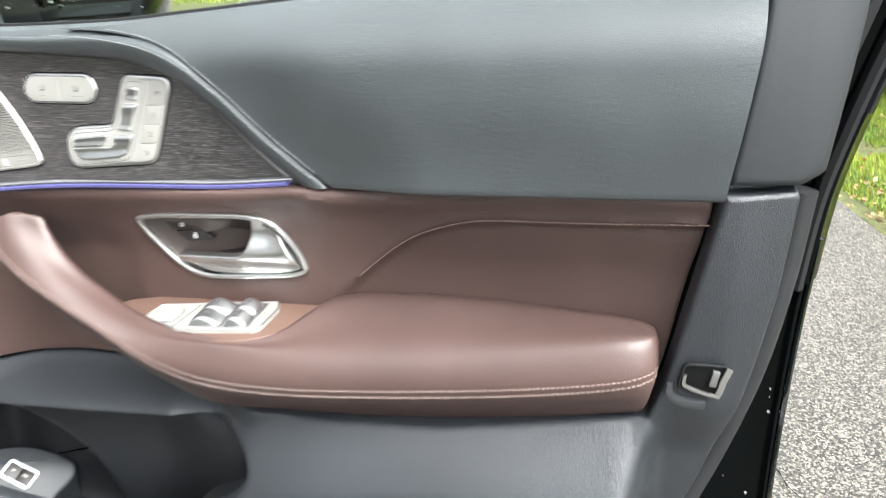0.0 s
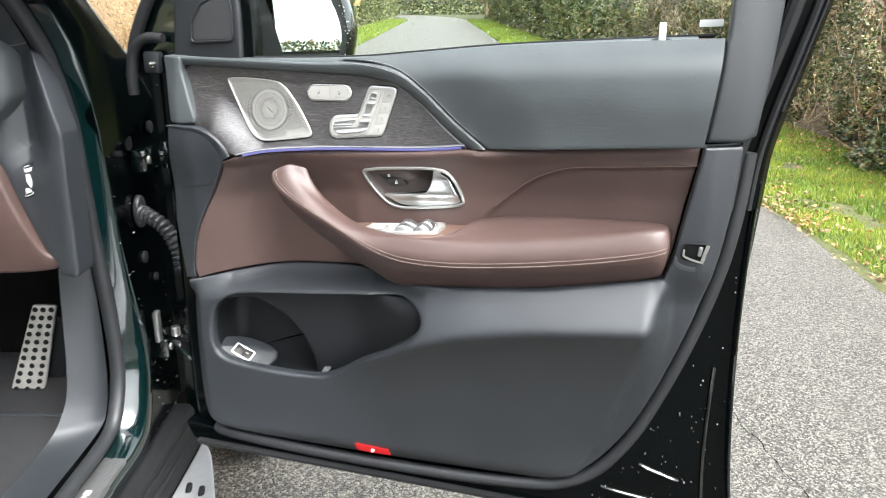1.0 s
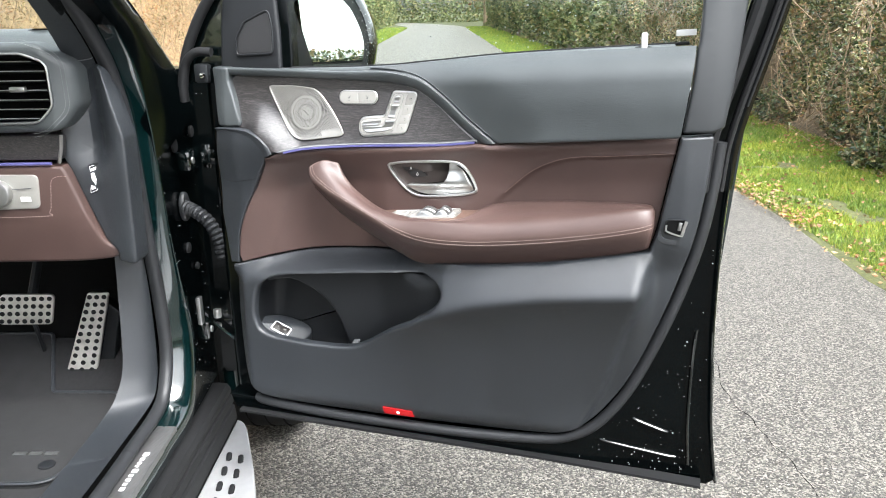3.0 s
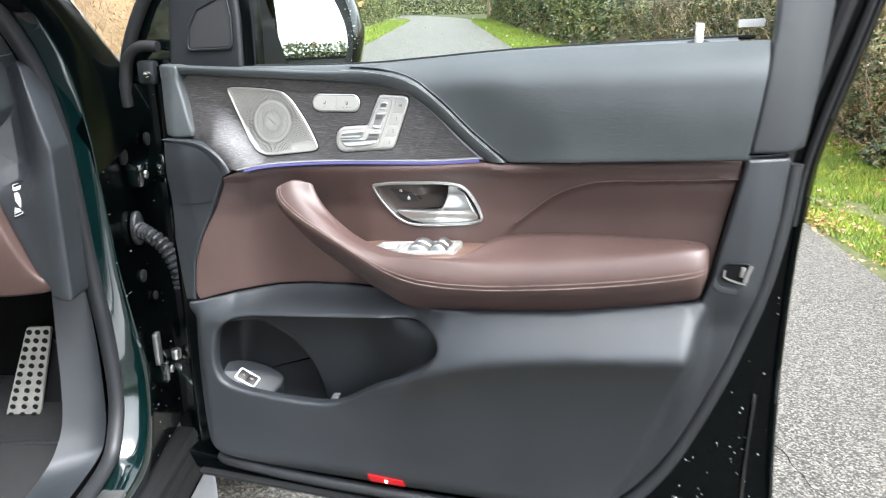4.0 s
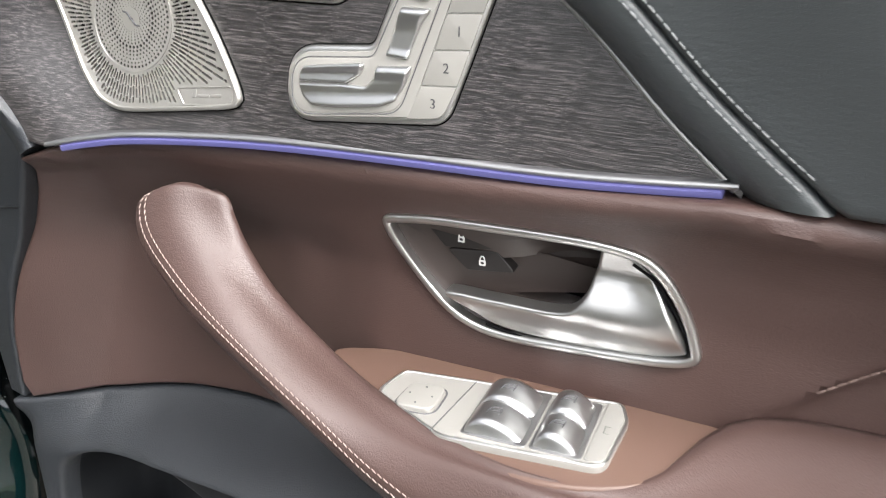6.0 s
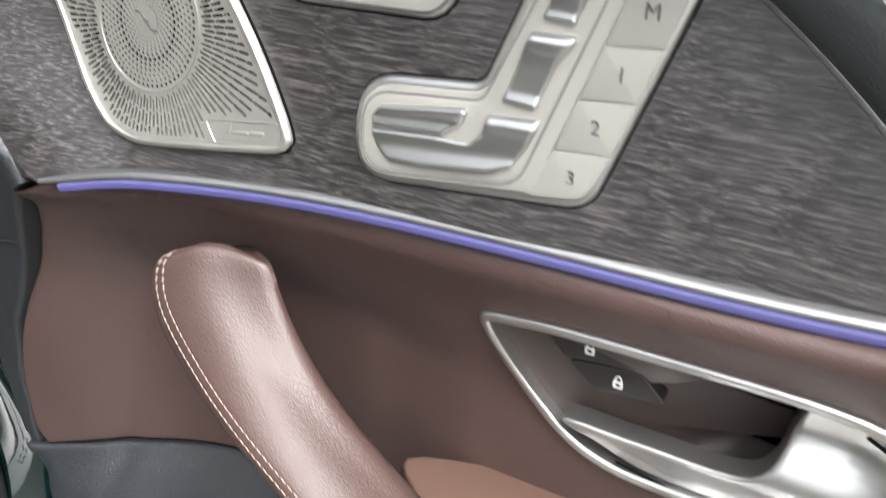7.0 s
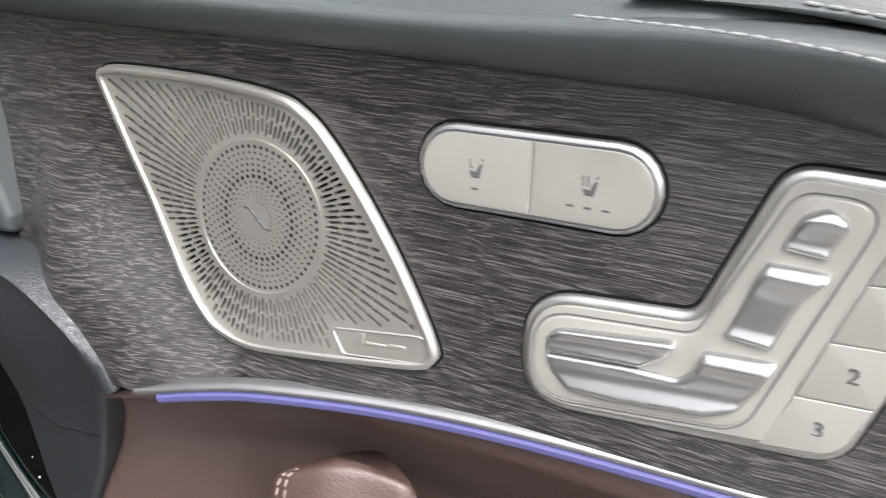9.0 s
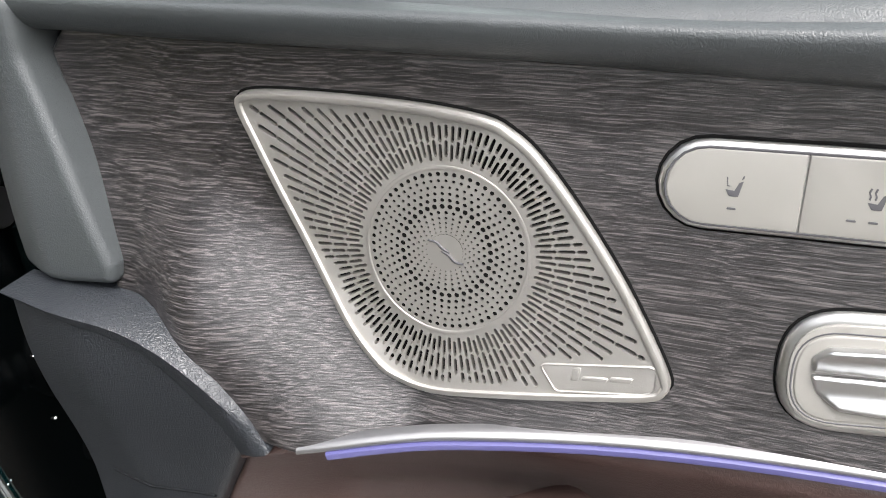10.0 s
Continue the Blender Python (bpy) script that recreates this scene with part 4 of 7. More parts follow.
HX, HZ = 0.1608, 1.3325
plate(stadium(HX, HZ, 0.0431, 0.0154, 0.6), 0.0006, M_black, door, "switch_gasket", "thin black gasket", 0.0005)
heat = plate(stadium(HX, HZ, 0.0422, 0.0145, 0.6), 0.0024, M_satin, door, "seat_heating_switch", "silver seat heating and ventilation switch", 0.0022)
part("key_gap", sweep([(x, decor_face(x, z) - 0.0026, z) for x, z in stadium(HX, HZ, 0.0399, 0.0122, 0.6)], oval(0.0005, 0.0004, 6), closed=True), M_mark, heat)
for sgn in (-1, 1):
    mid = HX + sgn * 0.018
    half = [p for p in stadium(HX, HZ, 0.0396, 0.0119, 0.6) if (p[0] - HX) * sgn > 0.0002]
    half += [(HX + sgn * 0.0002, HZ + 0.0119), (HX + sgn * 0.0002, HZ - 0.0119)]
    half.sort(key=lambda p: math.atan2(p[1] - HZ, p[0] - mid))
    key = plate(half, 0.0032, M_key, heat, "heating_button", "", 0.0005, 0.003, smooth=20)
    cx, cz = HX + sgn * 0.0195, HZ + 0.0005
    shapes = [[(-2.4, -0.9), (0.2, -1.2), (1.3, 1.3), (2.6, 2.0), (1.5, -3.0), (-1.1, -3.0)], [(1.9, 2.3), (2.6, 2.7), (2.7, 3.7), (2.2, 3.4)]]
    if sgn < 0:
        shapes.append([(-2.4, 2.9), (-2.0, 2.9), (-1.7, 0.4), (-0.6, 0.2), (-0.6, -0.2), (-2.0, 0.0)])
    else:
        shapes += [[(o - 2.2, 3.4), (o - 1.7, 3.2), (o - 2.1, 2.0), (o - 1.6, 0.9), (o - 1.8, -0.2), (o - 2.3, 0.0), (o - 2.1, 0.9), (o - 2.6, 2.1)] for o in (0.0, 1.5)]
    for shape in shapes:
        plate([(cx + u / 1000, cz + v / 1000) for u, v in shape], 0.0034, M_mark, heat, "seat_symbol", "", 0.0001, 0.0003, res=0)
    for k in ((0,) if sgn < 0 else (-1, 0, 1)):
        plate(rounded([(cx + k * 0.0058 - 0.0014, cz - 0.0072), (cx + k * 0.0058 + 0.0014, cz - 0.0072), (cx + k * 0.0058 + 0.0014, cz - 0.0065), (cx + k * 0.0058 - 0.0014, cz - 0.0065)], 0.0003, 3), 0.0034, M_mark, heat, "level_mark", "", 0.0001, 0.0003, res=0)

# ---------- seat adjustment and memory switch ----------
SEAT = rounded([(0.2345, 1.3478), (0.2888, 1.3466), (0.2626, 1.2639), (0.1618, 1.2540), (0.1618, 1.2951), (0.2162, 1.2997)], [0.012, 0.011, 0.014, 0.022, 0.020, 0.007], 8)
plate(inset(SEAT, -0.0008), 0.0006, M_black, door, "switch_gasket", "thin black gasket", 0.0005)
seat = plate(SEAT, 0.0030, M_satin, door, "seat_adjuster", "silver seat adjustment and memory switch panel", 0.0024)


def divider(z):
    return 0.2404 + 0.323 * (z - 1.2629)


def right_edge(z):
    return 0.2656 + 0.304 * (z - 1.2773)


field = inset(SEAT, 0.0030)
left_field = [(min(x, divider(z) - 0.0002), z) for x, z in field]
plate(left_field, 0.0038, M_key, seat, "switch_face", "", 0.0005, 0.003, smooth=20)
LEVELS = [1.2600, 1.2826, 1.3008, 1.3190, 1.3441]
for k, text in enumerate("321M"):
    z0, z1 = LEVELS[k] + 0.0002, LEVELS[k + 1] - 0.0002
    rise = 0.0016
    poly = [(divider(z0) + 0.0002, z0 + (0.0046 if k == 0 else 0)), (right_edge(z0), z0 + (0.0074 if k == 0 else rise)), (right_edge(z1) - (0.001 if k == 3 else 0), z1 + (rise if k < 3 else -0.0008)), (divider(z1) + 0.0002, z1)]
    radii = [0.0004, 0.009 if k == 0 else 0.0004, 0.008 if k == 3 else 0.0004, 0.0004]
    key = plate(rounded(poly, radii, 5), 0.0038, M_key, seat, "memory_key", "", 0.0004, 0.003, res=0, smooth=20)
    zc = (1.2742, 1.2925, 1.3107, 1.3310)[k]
    xc = (divider(zc) + right_edge(zc)) / 2 + 0.0003
    m = Matrix.Translation((xc, decor_face(xc, zc) - 0.0041, zc)) @ pose(0, 0, 0, 90, 0, -3)
    part("memory_mark", lettering(text, 0.0074, m), M_mark, key, "dark printed character", smooth=0)
tray = rounded([(0.2379, 1.3414), (0.2603, 1.3414), (0.2351, 1.2670), (0.1661, 1.2583), (0.1661, 1.2896), (0.2176, 1.2942)], [0.009, 0.009, 0.013, 0.016, 0.014, 0.007], 8)
part("tray_groove", sweep([(x, decor_face(x, z) - 0.0038, z) for x, z in tray], oval(0.00032, 0.0002, 6), closed=True), M_mark, seat)
plate(inset(tray, 0.0008), 0.0042, M_key, seat, "button_tray", "satin silver moulded tray", 0.0006, 0.002)


def flow(v, xs, ys):
    """Smooth steps through heights."""
    for a, b, p, q in zip(xs, xs[1:], ys, ys[1:]):
        if v <= b:
            return p + (q - p) * ease(a, b, v)
    return ys[-1]


SPREAD = [(u * 0.0009, v * 0.0009) for u in (-1, 0, 1) for v in (-2, -1, 0, 1, 2)]


def moulded(line, profile, name, label):
    """A satin metal button whose face rises and dips by profile(x, z)."""
    return part(name, pad(line, lambda x, z: decor_face(x, z) - 0.0042 - 0.60 * sum(profile(x + u, z + v) for u, v in SPREAD) / len(SPREAD), 0.0016, 0.006, 0.0009), M_button, seat, label, smooth=70)


def headrest_face(x, z):
    return (flow(z - 1.3245, (0.0, 0.0010, 0.0030, 0.0075, 0.0100, 0.0125, 0.0140), (0.0036, 0.0036, 0.0016, 0.0040, 0.0066, 0.0062, 0.0030)))


def backrest_face(x, z):
    return (flow(z - 1.2955, (0.0, 0.0012, 0.0032, 0.0140, 0.0195, 0.0215, 0.0240, 0.0265), (0.0034, 0.0034, 0.0014, 0.0020, 0.0048, 0.0074, 0.0070, 0.0026)))


def cushion_face(x, z):
    return (flow(z - 1.2775 - 0.10 * (x - 0.168), (0.0, 0.0010, 0.0028, 0.0050, 0.0070, 0.0092, 0.0120), (0.0040, 0.0040, 0.0018, 0.0030, 0.0068, 0.0066, 0.0024)))


def base_face(x, z):
    low = flow(z - 1.2658 - 0.11 * (x - 0.177), (0.0, 0.0012, 0.0032, 0.0075, 0.0095, 0.0110), (0.0040, 0.0040, 0.0016, 0.0016, 0.0038, 0.0034))
    shelf = flow(z - 1.2768 - 0.05 * (x - 0.2285), (0.0, 0.0070, 0.0100, 0.0120, 0.0150), (0.0, 0.0018, 0.0066, 0.0072, 0.0020))
    return float(max(low, shelf * ease(0.2135, 0.2185, x)))


moulded(rounded([(0.2361, 1.3251), (0.2483, 1.3243), (0.2524, 1.3353), (0.2467, 1.3389), (0.2405, 1.3353)], [0.0015, 0.0015, 0.005, 0.006, 0.005], 8), headrest_face, "headrest_button", "satin headrest shaped button")
moulded(rounded([(0.2251, 1.2960), (0.2387, 1.2951), (0.2453, 1.3138), (0.2506, 1.3207), (0.2340, 1.3207), (0.2313, 1.3147)], [0.0015, 0.0015, 0.004, 0.001, 0.001, 0.004]), backrest_face, "backrest_button", "satin seat-back shaped button")
moulded(rounded([(0.1717, 1.2775), (0.1707, 1.2816), (0.1754, 1.2859), (0.2055, 1.2900), (0.2137, 1.2912), (0.2103, 1.2845), (0.2025, 1.2797)], [0.001, 0.003, 0.004, 0.004, 0.002, 0.003, 0.004]), cushion_face, "cushion_button", "satin seat-cushion shaped button")
moulded(rounded([(0.1715, 1.2760), (0.2006, 1.2787), (0.2147, 1.2787), (0.2195, 1.2840), (0.2212, 1.2903), (0.2414, 1.2919), (0.2375, 1.2811), (0.2326, 1.2735), (0.2234, 1.2698), (0.1967, 1.2660), (0.1807, 1.2656), (0.1734, 1.2698)], [0.0008, 0.003, 0.004, 0.003, 0.001, 0.001, 0.004, 0.005, 0.005, 0.004, 0.004, 0.004]), base_face, "cushion_base_button", "satin seat-base shaped button")


# ---------- lower door trim ----------
lower_line = ([(-0.1470, 0.9635), (-0.134, 0.9655), (-0.08, 0.977), (0.022, 0.997), (0.13, 1.010), (0.238, 1.020), (0.275, 1.012), (0.32, 1.014), (0.405, 1.020), (0.553, 1.038), (0.72, 1.072), (0.7385, 1.076)] +
              curve_points([(0.7500, 1.115), (0.762, 1.19), (0.7755, 1.272), (0.778, 1.2845)], 4) + [(0.828, 1.2875), (0.8305, 1.282)] +
              curve_points([(0.826, 1.20), (0.812, 1.10), (0.782, 0.985), (0.738, 0.850), (0.700, 0.760), (0.650, 0.685), (0.600, 0.650), (0.540, 0.632), (0.37, 0.622), (0.196, 0.622), (0.05, 0.630), (-0.076, 0.643), (-0.120, 0.662), (-0.141, 0.700), (-0.153, 0.790), (-0.1570, 0.870), (-0.1540, 0.940)], 5))
POCKET = curve_points([(-0.095, 0.900), (-0.075, 0.930), (-0.030, 0.949), (0.076, 0.964), (0.170, 0.975), (0.253, 0.983), (0.325, 0.980), (0.348, 0.955), (0.315, 0.915), (0.230, 0.862), (0.165, 0.816), (0.120, 0.799), (0.040, 0.796), (-0.030, 0.799), (-0.084, 0.810), (-0.102, 0.842)], 5, True)
lower = part("lower_trim", pad(lower_line, lower_y, 0.004, 0.03, 0.0065, holes=[POCKET], hole_r=0.007, hole_back=0.02), M_plastic, door, "grained black plastic lower door trim with map pocket", smooth=75)
rows = []
for d, y, drop in ((0.0, 0.010, 0.0), (-0.003, 0.020, 0.016), (-0.003, 0.050, 0.046), (0.002, 0.082, 0.055), (0.012, 0.092, 0.055), (0.035, 0.095, 0.05)):
    rows.append([(x, lower_y(x, z) + y, z - drop * ease(0.90, 0.83, z)) for x, z in inset(POCKET, d)])
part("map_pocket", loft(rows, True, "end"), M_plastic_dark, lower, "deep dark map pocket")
# shallower bottle wall and the tailgate switch pod in the pocket
inner_wall = curve_points([(-0.075, 0.925), (-0.020, 0.935), (0.026, 0.918), (0.062, 0.890), (0.086, 0.850), (0.100, 0.805), (0.103, 0.765)], 5) + [(0.17, 0.765), (0.27, 0.82), (0.385, 0.92), (0.37, 0.98), (0.30, 0.990), (0.17, 0.984), (0.0, 0.965), (-0.08, 0.945)]
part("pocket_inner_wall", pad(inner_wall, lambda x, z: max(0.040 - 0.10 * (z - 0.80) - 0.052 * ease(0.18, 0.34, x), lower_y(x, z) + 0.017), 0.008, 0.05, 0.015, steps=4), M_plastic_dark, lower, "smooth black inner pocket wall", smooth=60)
tilt = Matrix.Translation((-0.0621, 0.0500, 0.8020)) @ pose(0, 0, 0, 25, 25, 0)


def on_pod(x, y, lift):
    """A point over the pod's sloping top."""
    return Vector((x, y, 0.8020 - 0.466 * (x + 0.0621) + 0.515 * (y - 0.05) + lift))


pod_line = curve_points([(-0.130, 0.030), (-0.116, 0.0507), (-0.0957, 0.0700), (-0.0662, 0.0850), (-0.036, 0.0915), (-0.012, 0.0915), (-0.0025, 0.084), (-0.0040, 0.070), (-0.0105, 0.050), (-0.0165, 0.026), (-0.030, 0.0205), (-0.075, 0.0200), (-0.126, 0.0215)], 4, True)
pod_line = pod_line if area2(pod_line) > 0 else pod_line[::-1]
rows = [[on_pod(x, y, lift) for x, y in inset(pod_line, d)] for d, lift in ((0.004, -0.075), (0.003, -0.030), (0.0005, -0.008), (0.0, -0.0040), (0.0016, -0.0014), (0.0045, 0.0))]
part("switch_pod", loft(rows, True, "end"), M_plastic, lower, "black plastic switch pod", smooth=50)
frame_line = rounded([(-0.022, -0.0130), (0.022, -0.0130), (0.022, 0.0130), (-0.022, 0.0130)], 0.005)
switch = part("tailgate_switch", sweep([tilt @ Vector((x, y, 0.0010)) for x, y in inset(frame_line, 0.0016)], oval(0.0019, 0.0013, 8), up=tuple(tilt.to_3x3() @ Vector((0, 0, 1))), closed=True), M_chrome_soft, lower, "bright silver-framed tailgate switch")
for x, turn in ((-0.0092, 7), (0.0092, -7)):
    part("rocker", box(0, 0, 0, 0.0180, 0.0205, 0.003, 0.0008, tilt @ Matrix.Translation((x, 0, 0.0008)) @ pose(0, 0, 0, 0, turn, 0)), M_lock, switch)
part("symbol", box(0, 0, 0, 0.0075, 0.0030, 0.0005, 0.0001, tilt @ Matrix.Translation((0.0085, 0.001, 0.0029)) @ pose(0, 0, 0, 0, -7, 0)), M_key, switch)
part("symbol", box(0, 0, 0, 0.0040, 0.0014, 0.0005, 0.0001, tilt @ Matrix.Translation((-0.0085, 0.001, 0.0029)) @ pose(0, 0, 0, 0, 7, 0)), M_key, switch)
# pale foot of the bottle divider at the pocket mouth
part("divider_foot", pad(rounded([(0.121, 0.785), (0.134, 0.789), (0.1385, 0.8040), (0.1245, 0.8030)], 0.002, 3), lambda x, z: 0.020 + 0.55 * (z - 0.80), 0.001, 0.012, 0), M_foot, lower, "pale grey foot of the bottle divider")

# red courtesy light in the lower edge
lens = part("courtesy_light", pad(rounded([(0.194, 0.635), (0.262, 0.633), (0.262, 0.656), (0.194, 0.660)], 0.002), lambda x, z: lower_y(x, z) - 0.003, 0.001, 0.01, 0.01), M_red, door, "glowing red door courtesy light")
part("bulb", drum(0.0035, 0.002, Matrix.Translation((0.229, lower_y(0.229, 0.648) - 0.0035, 0.648)) @ pose(0, 0, 0, 90), 12), M_redhot, lens)

# pillar trim above the lower trim, beside the glass
pillar_line = [(0.7800, 1.2915), (0.828, 1.2925), (0.846, 1.302)] + curve_points([(0.848, 1.32), (0.858, 1.40), (0.868, 1.52), (0.872, 1.66), (0.872, 1.80)], 3) + curve_points([(0.775, 1.80), (0.790, 1.66), (0.796, 1.52), (0.7945, 1.44), (0.792, 1.425), (0.788, 1.37), (0.780, 1.30)], 3)
part("pillar_trim", pad(pillar_line, lambda x, z: -0.070 + 0.055 * ease(1.30, 1.75, z) - 0.30 * (0.80 - x) * 0.3 + 0.02 * ease(0.83, 0.87, x), 0.005, 0.03, 0.02), M_pillar, door, "smooth dark grey pillar trim")

# latch opening on the shut face
def latch_y(x, z, d=0.0):
    return lower_y(min(x, 0.79), z) - 0.0010 + d


latch_line = rounded([(0.7590, 1.1150), (0.7910, 1.1110), (0.7960, 1.1420), (0.7630, 1.1410)], [0.008, 0.003, 0.003, 0.007])
latch = part("latch", pad(latch_line, lambda x, z: latch_y(x, z, -0.0034), 0.0006, 0.004, 0), M_black, door, "dark latch cavity with bright metal edges")
part("latch_rim", sweep([(x, latch_y(x, z, -0.0036), z) for x, z in latch_line], oval(0.0012, 0.0012, 6), closed=True), M_rubber, latch)
for line, w in (([(0.7638, 1.1315), (0.7634, 1.1240), (0.7642, 1.1210), (0.7710, 1.1175), (0.7830, 1.1140), (0.7925, 1.1125)], 0.0015), ([(0.7910, 1.1150), (0.7925, 1.1220), (0.7935, 1.1280), (0.7950, 1.1330), (0.7970, 1.1405)], 0.0028)):
    part("latch_plate", sweep([(x, latch_y(x, z, -0.0048), z) for x, z in curve_points(line, 3)], [(w, 0), (w * 0.8, 0.0012), (-w * 0.8, 0.0012), (-w, 0)]), M_satin, latch, "satin metal latch plate")
part("latch_fork", box(0.7865, latch_y(0.786, 1.128, -0.0045), 1.1300, 0.0060, 0.004, 0.0150, 0.0010, pose(0, 0, 0, 0, 8, 0)), M_satin_dark, latch, "grey metal latch fork")
lip = curve_points([(0.7535, 1.1170), (0.7545, 1.1075), (0.7600, 1.1015), (0.7690, 1.0995), (0.7830, 1.0990)], 5)
part("latch_lip", sweep([(x, latch_y(x, z, 0.0006), z) for x, z in lip], [(0.0052, -0.002), (0.0048, 0.0006), (0.0, 0.0030), (-0.0040, 0.0034), (-0.0052, -0.002)], taper=lambda t: 0.45 + 0.55 * ease(0.0, 0.5, t)), M_lip, latch, "smooth recess lip under the latch")

# ---------- painted door shell, seals and window surround ----------


SEAL = [(0.852, 1.42), (0.852, 1.265), (0.846, 1.18), (0.832, 1.08), (0.800, 0.955), (0.756, 0.830), (0.716, 0.740), (0.664, 0.665), (0.610, 0.628), (0.540, 0.611), (0.36, 0.602), (0.10, 0.606), (-0.09, 0.618), (-0.20, 0.624)]


def shell_y(x, z):
    """The flat painted border outside the seal."""
    return 0.028


shell_line = ([(-0.196, 0.620), (-0.185, 0.596), (-0.10, 0.588), (0.40, 0.572), (0.73, 0.562), (0.885, 0.556), (0.902, 0.570)] +
              curve_points([(0.884, 0.70), (0.873, 0.84), (0.868, 0.98), (0.868, 1.117), (0.872, 1.22), (0.882, 1.30), (0.905, 1.39), (0.916, 1.43)], 4) + [(0.80, 1.425), (0.45, 1.405), (0.0, 1.385), (-0.165, 1.382), (-0.185, 1.20), (-0.196, 0.90)])
part("inner_panel", pad([(x, min(z, 1.33)) for x, z in shell_line], lambda x, z: 0.1065, 0.004, 0.09, 0), M_jamb, door, "dark painted panel behind the trim")
border = shell_line[:shell_line.index((0.80, 1.425))] + [(0.843, 1.424)] + beside(SEAL[1:], -0.009)
part("door_shell", pad(border, shell_y, 0.005, 0.07, 0), M_jamb, door, "gloss dark green door shell edge")
skin = [[(-0.20, 0.14, 0.60), (-0.20, 0.10, 0.60), (0.90, 0.10, 0.565), (0.90, 0.15, 0.565)], [(-0.20, 0.20, 0.95), (-0.20, 0.11, 0.95), (0.875, 0.11, 0.95), (0.875, 0.20, 0.95)], [(-0.19, 0.15, 1.32), (-0.19, 0.10, 1.32), (0.90, 0.10, 1.35), (0.90, 0.15, 1.35)]]
part("outer_skin", loft(skin), M_paint, door, "dark green painted outer skin")
front_rows = []
for z in (0.61, 0.70, 0.90, 1.10, 1.30, 1.385):
    front_rows.append([(-0.140, 0.050, z), (-0.180, 0.052, z), (-0.198, 0.066, z), (-0.206, 0.10, z), (-0.212, 0.20, z), (-0.17, 0.20, z), (-0.13, 0.10, z)])
part("leading_edge", loft(front_rows), M_jamb, door, "black hinge edge of the door", smooth=50)
seal_line = curve_points([(0.852, 1.265, 0.0), (0.846, 1.18, 0.0), (0.832, 1.08, 0.003), (0.800, 0.955, 0.010), (0.756, 0.830, 0.016), (0.716, 0.740, 0.022), (0.664, 0.665, 0.028), (0.610, 0.628, 0.030), (0.540, 0.611, 0.032), (0.36, 0.602, 0.034), (0.10, 0.606, 0.034), (-0.09, 0.618, 0.036), (-0.125, 0.626, 0.042)], 6)
part("door_seal", sweep([(x - 0.006, y - 0.004, z + 0.004) for x, z, y in seal_line], oval(0.0115, 0.011, 12)), M_rubber_soft, door, "black rubber door seal")
part("bottom_lip", sweep([(-0.17, 0.030, 0.596), (0.2, 0.030, 0.585), (0.55, 0.030, 0.574), (0.872, 0.014, 0.566)], [(0.006, -0.01), (0.006, 0.008), (0.002, 0.016), (-0.004, 0.016), (-0.006, -0.01)]), M_rubber, door)
for a, b in (((0.668, 0.632), (0.820, 0.612)), ((0.732, 0.690), (0.800, 0.668))):
    part("pressed_rib", sweep([(a[0] + (b[0] - a[0]) * t, shell_y(a[0] + (b[0] - a[0]) * t, a[1] + (b[1] - a[1]) * t) - 0.002 + 0.004 * abs(2 * t - 1) ** 8, a[1] + (b[1] - a[1]) * t) for t in np.linspace(0, 1, 14)], oval(0.0034, 0.0040, 10)), M_gloss, door)
part("pressed_frame", sweep([(x, shell_y(x, z) - 0.003, z) for x, z in curve_points([(0.846, 0.600), (0.838, 0.70), (0.836, 0.80), (0.838, 0.90)], 5)], oval(0.0035, 0.004, 8)), M_gloss, door)
part("edge_lip", sweep([(x, shell_y(x, z) - 0.010, z) for x, z in curve_points([(0.870, 1.22), (0.866, 1.117), (0.866, 0.98), (0.871, 0.84), (0.882, 0.70), (0.900, 0.572)], 5)], oval(0.003, 0.005, 8)), M_gloss, door)

wet_rng = random.Random(23)
bm = bmesh.new()
for k in range(150):
    x, z = wet_rng.uniform(0.62, 0.875), 0.575 + 0.5 * wet_rng.random() ** 1.6
    if line_distance(x, z, SEAL) > 0.014:
        bmesh.ops.create_icosphere(bm, subdivisions=1, radius=0.0006 + 0.0010 * wet_rng.random() ** 2, matrix=Matrix.Translation((x, shell_y(x, z) - 0.0004, z)))
part("rain_drops", bm, M_water, door, "clear rain drops on the painted edge", kind="stuff")

# rear window post, gloss black with channel, and the frame over the glass
post = curve_points([(0.858, 1.18), (0.864, 1.26), (0.878, 1.33), (0.896, 1.40), (0.916, 1.48), (0.933, 1.56), (0.946, 1.66), (0.950, 1.80)], 4)
part("window_post", sweep([(x - 0.012, 0.028, z) for x, z in post], [(-0.034, -0.045), (-0.034, 0.012), (-0.020, 0.020), (0.020, 0.016), (0.030, 0.0), (0.030, -0.045)]), M_jamb, door, "black window post")
part("post_seal", sweep([(x - 0.034, -0.004, z) for x, z in post], oval(0.011, 0.014, 8)), M_rubber, door)
part("post_seal", sweep([(x - 0.004, 0.004, z) for x, z in post], oval(0.006, 0.010, 8)), M_rubber, door)
part("post_channel", sweep([(x + 0.006, 0.010, z) for x, z in post[8:]], oval(0.004, 0.008, 8)), M_plastic_dark, door)
header = curve_points([(0.93, 0.05, 1.78), (0.70, 0.09, 1.86), (0.40, 0.12, 1.86), (0.15, 0.13, 1.78), (0.02, 0.11, 1.70), (-0.07, 0.08, 1.62)], 6)
part("window_header", sweep(header, oval(0.030, 0.022, 10)), M_gloss, door, "gloss black window frame")

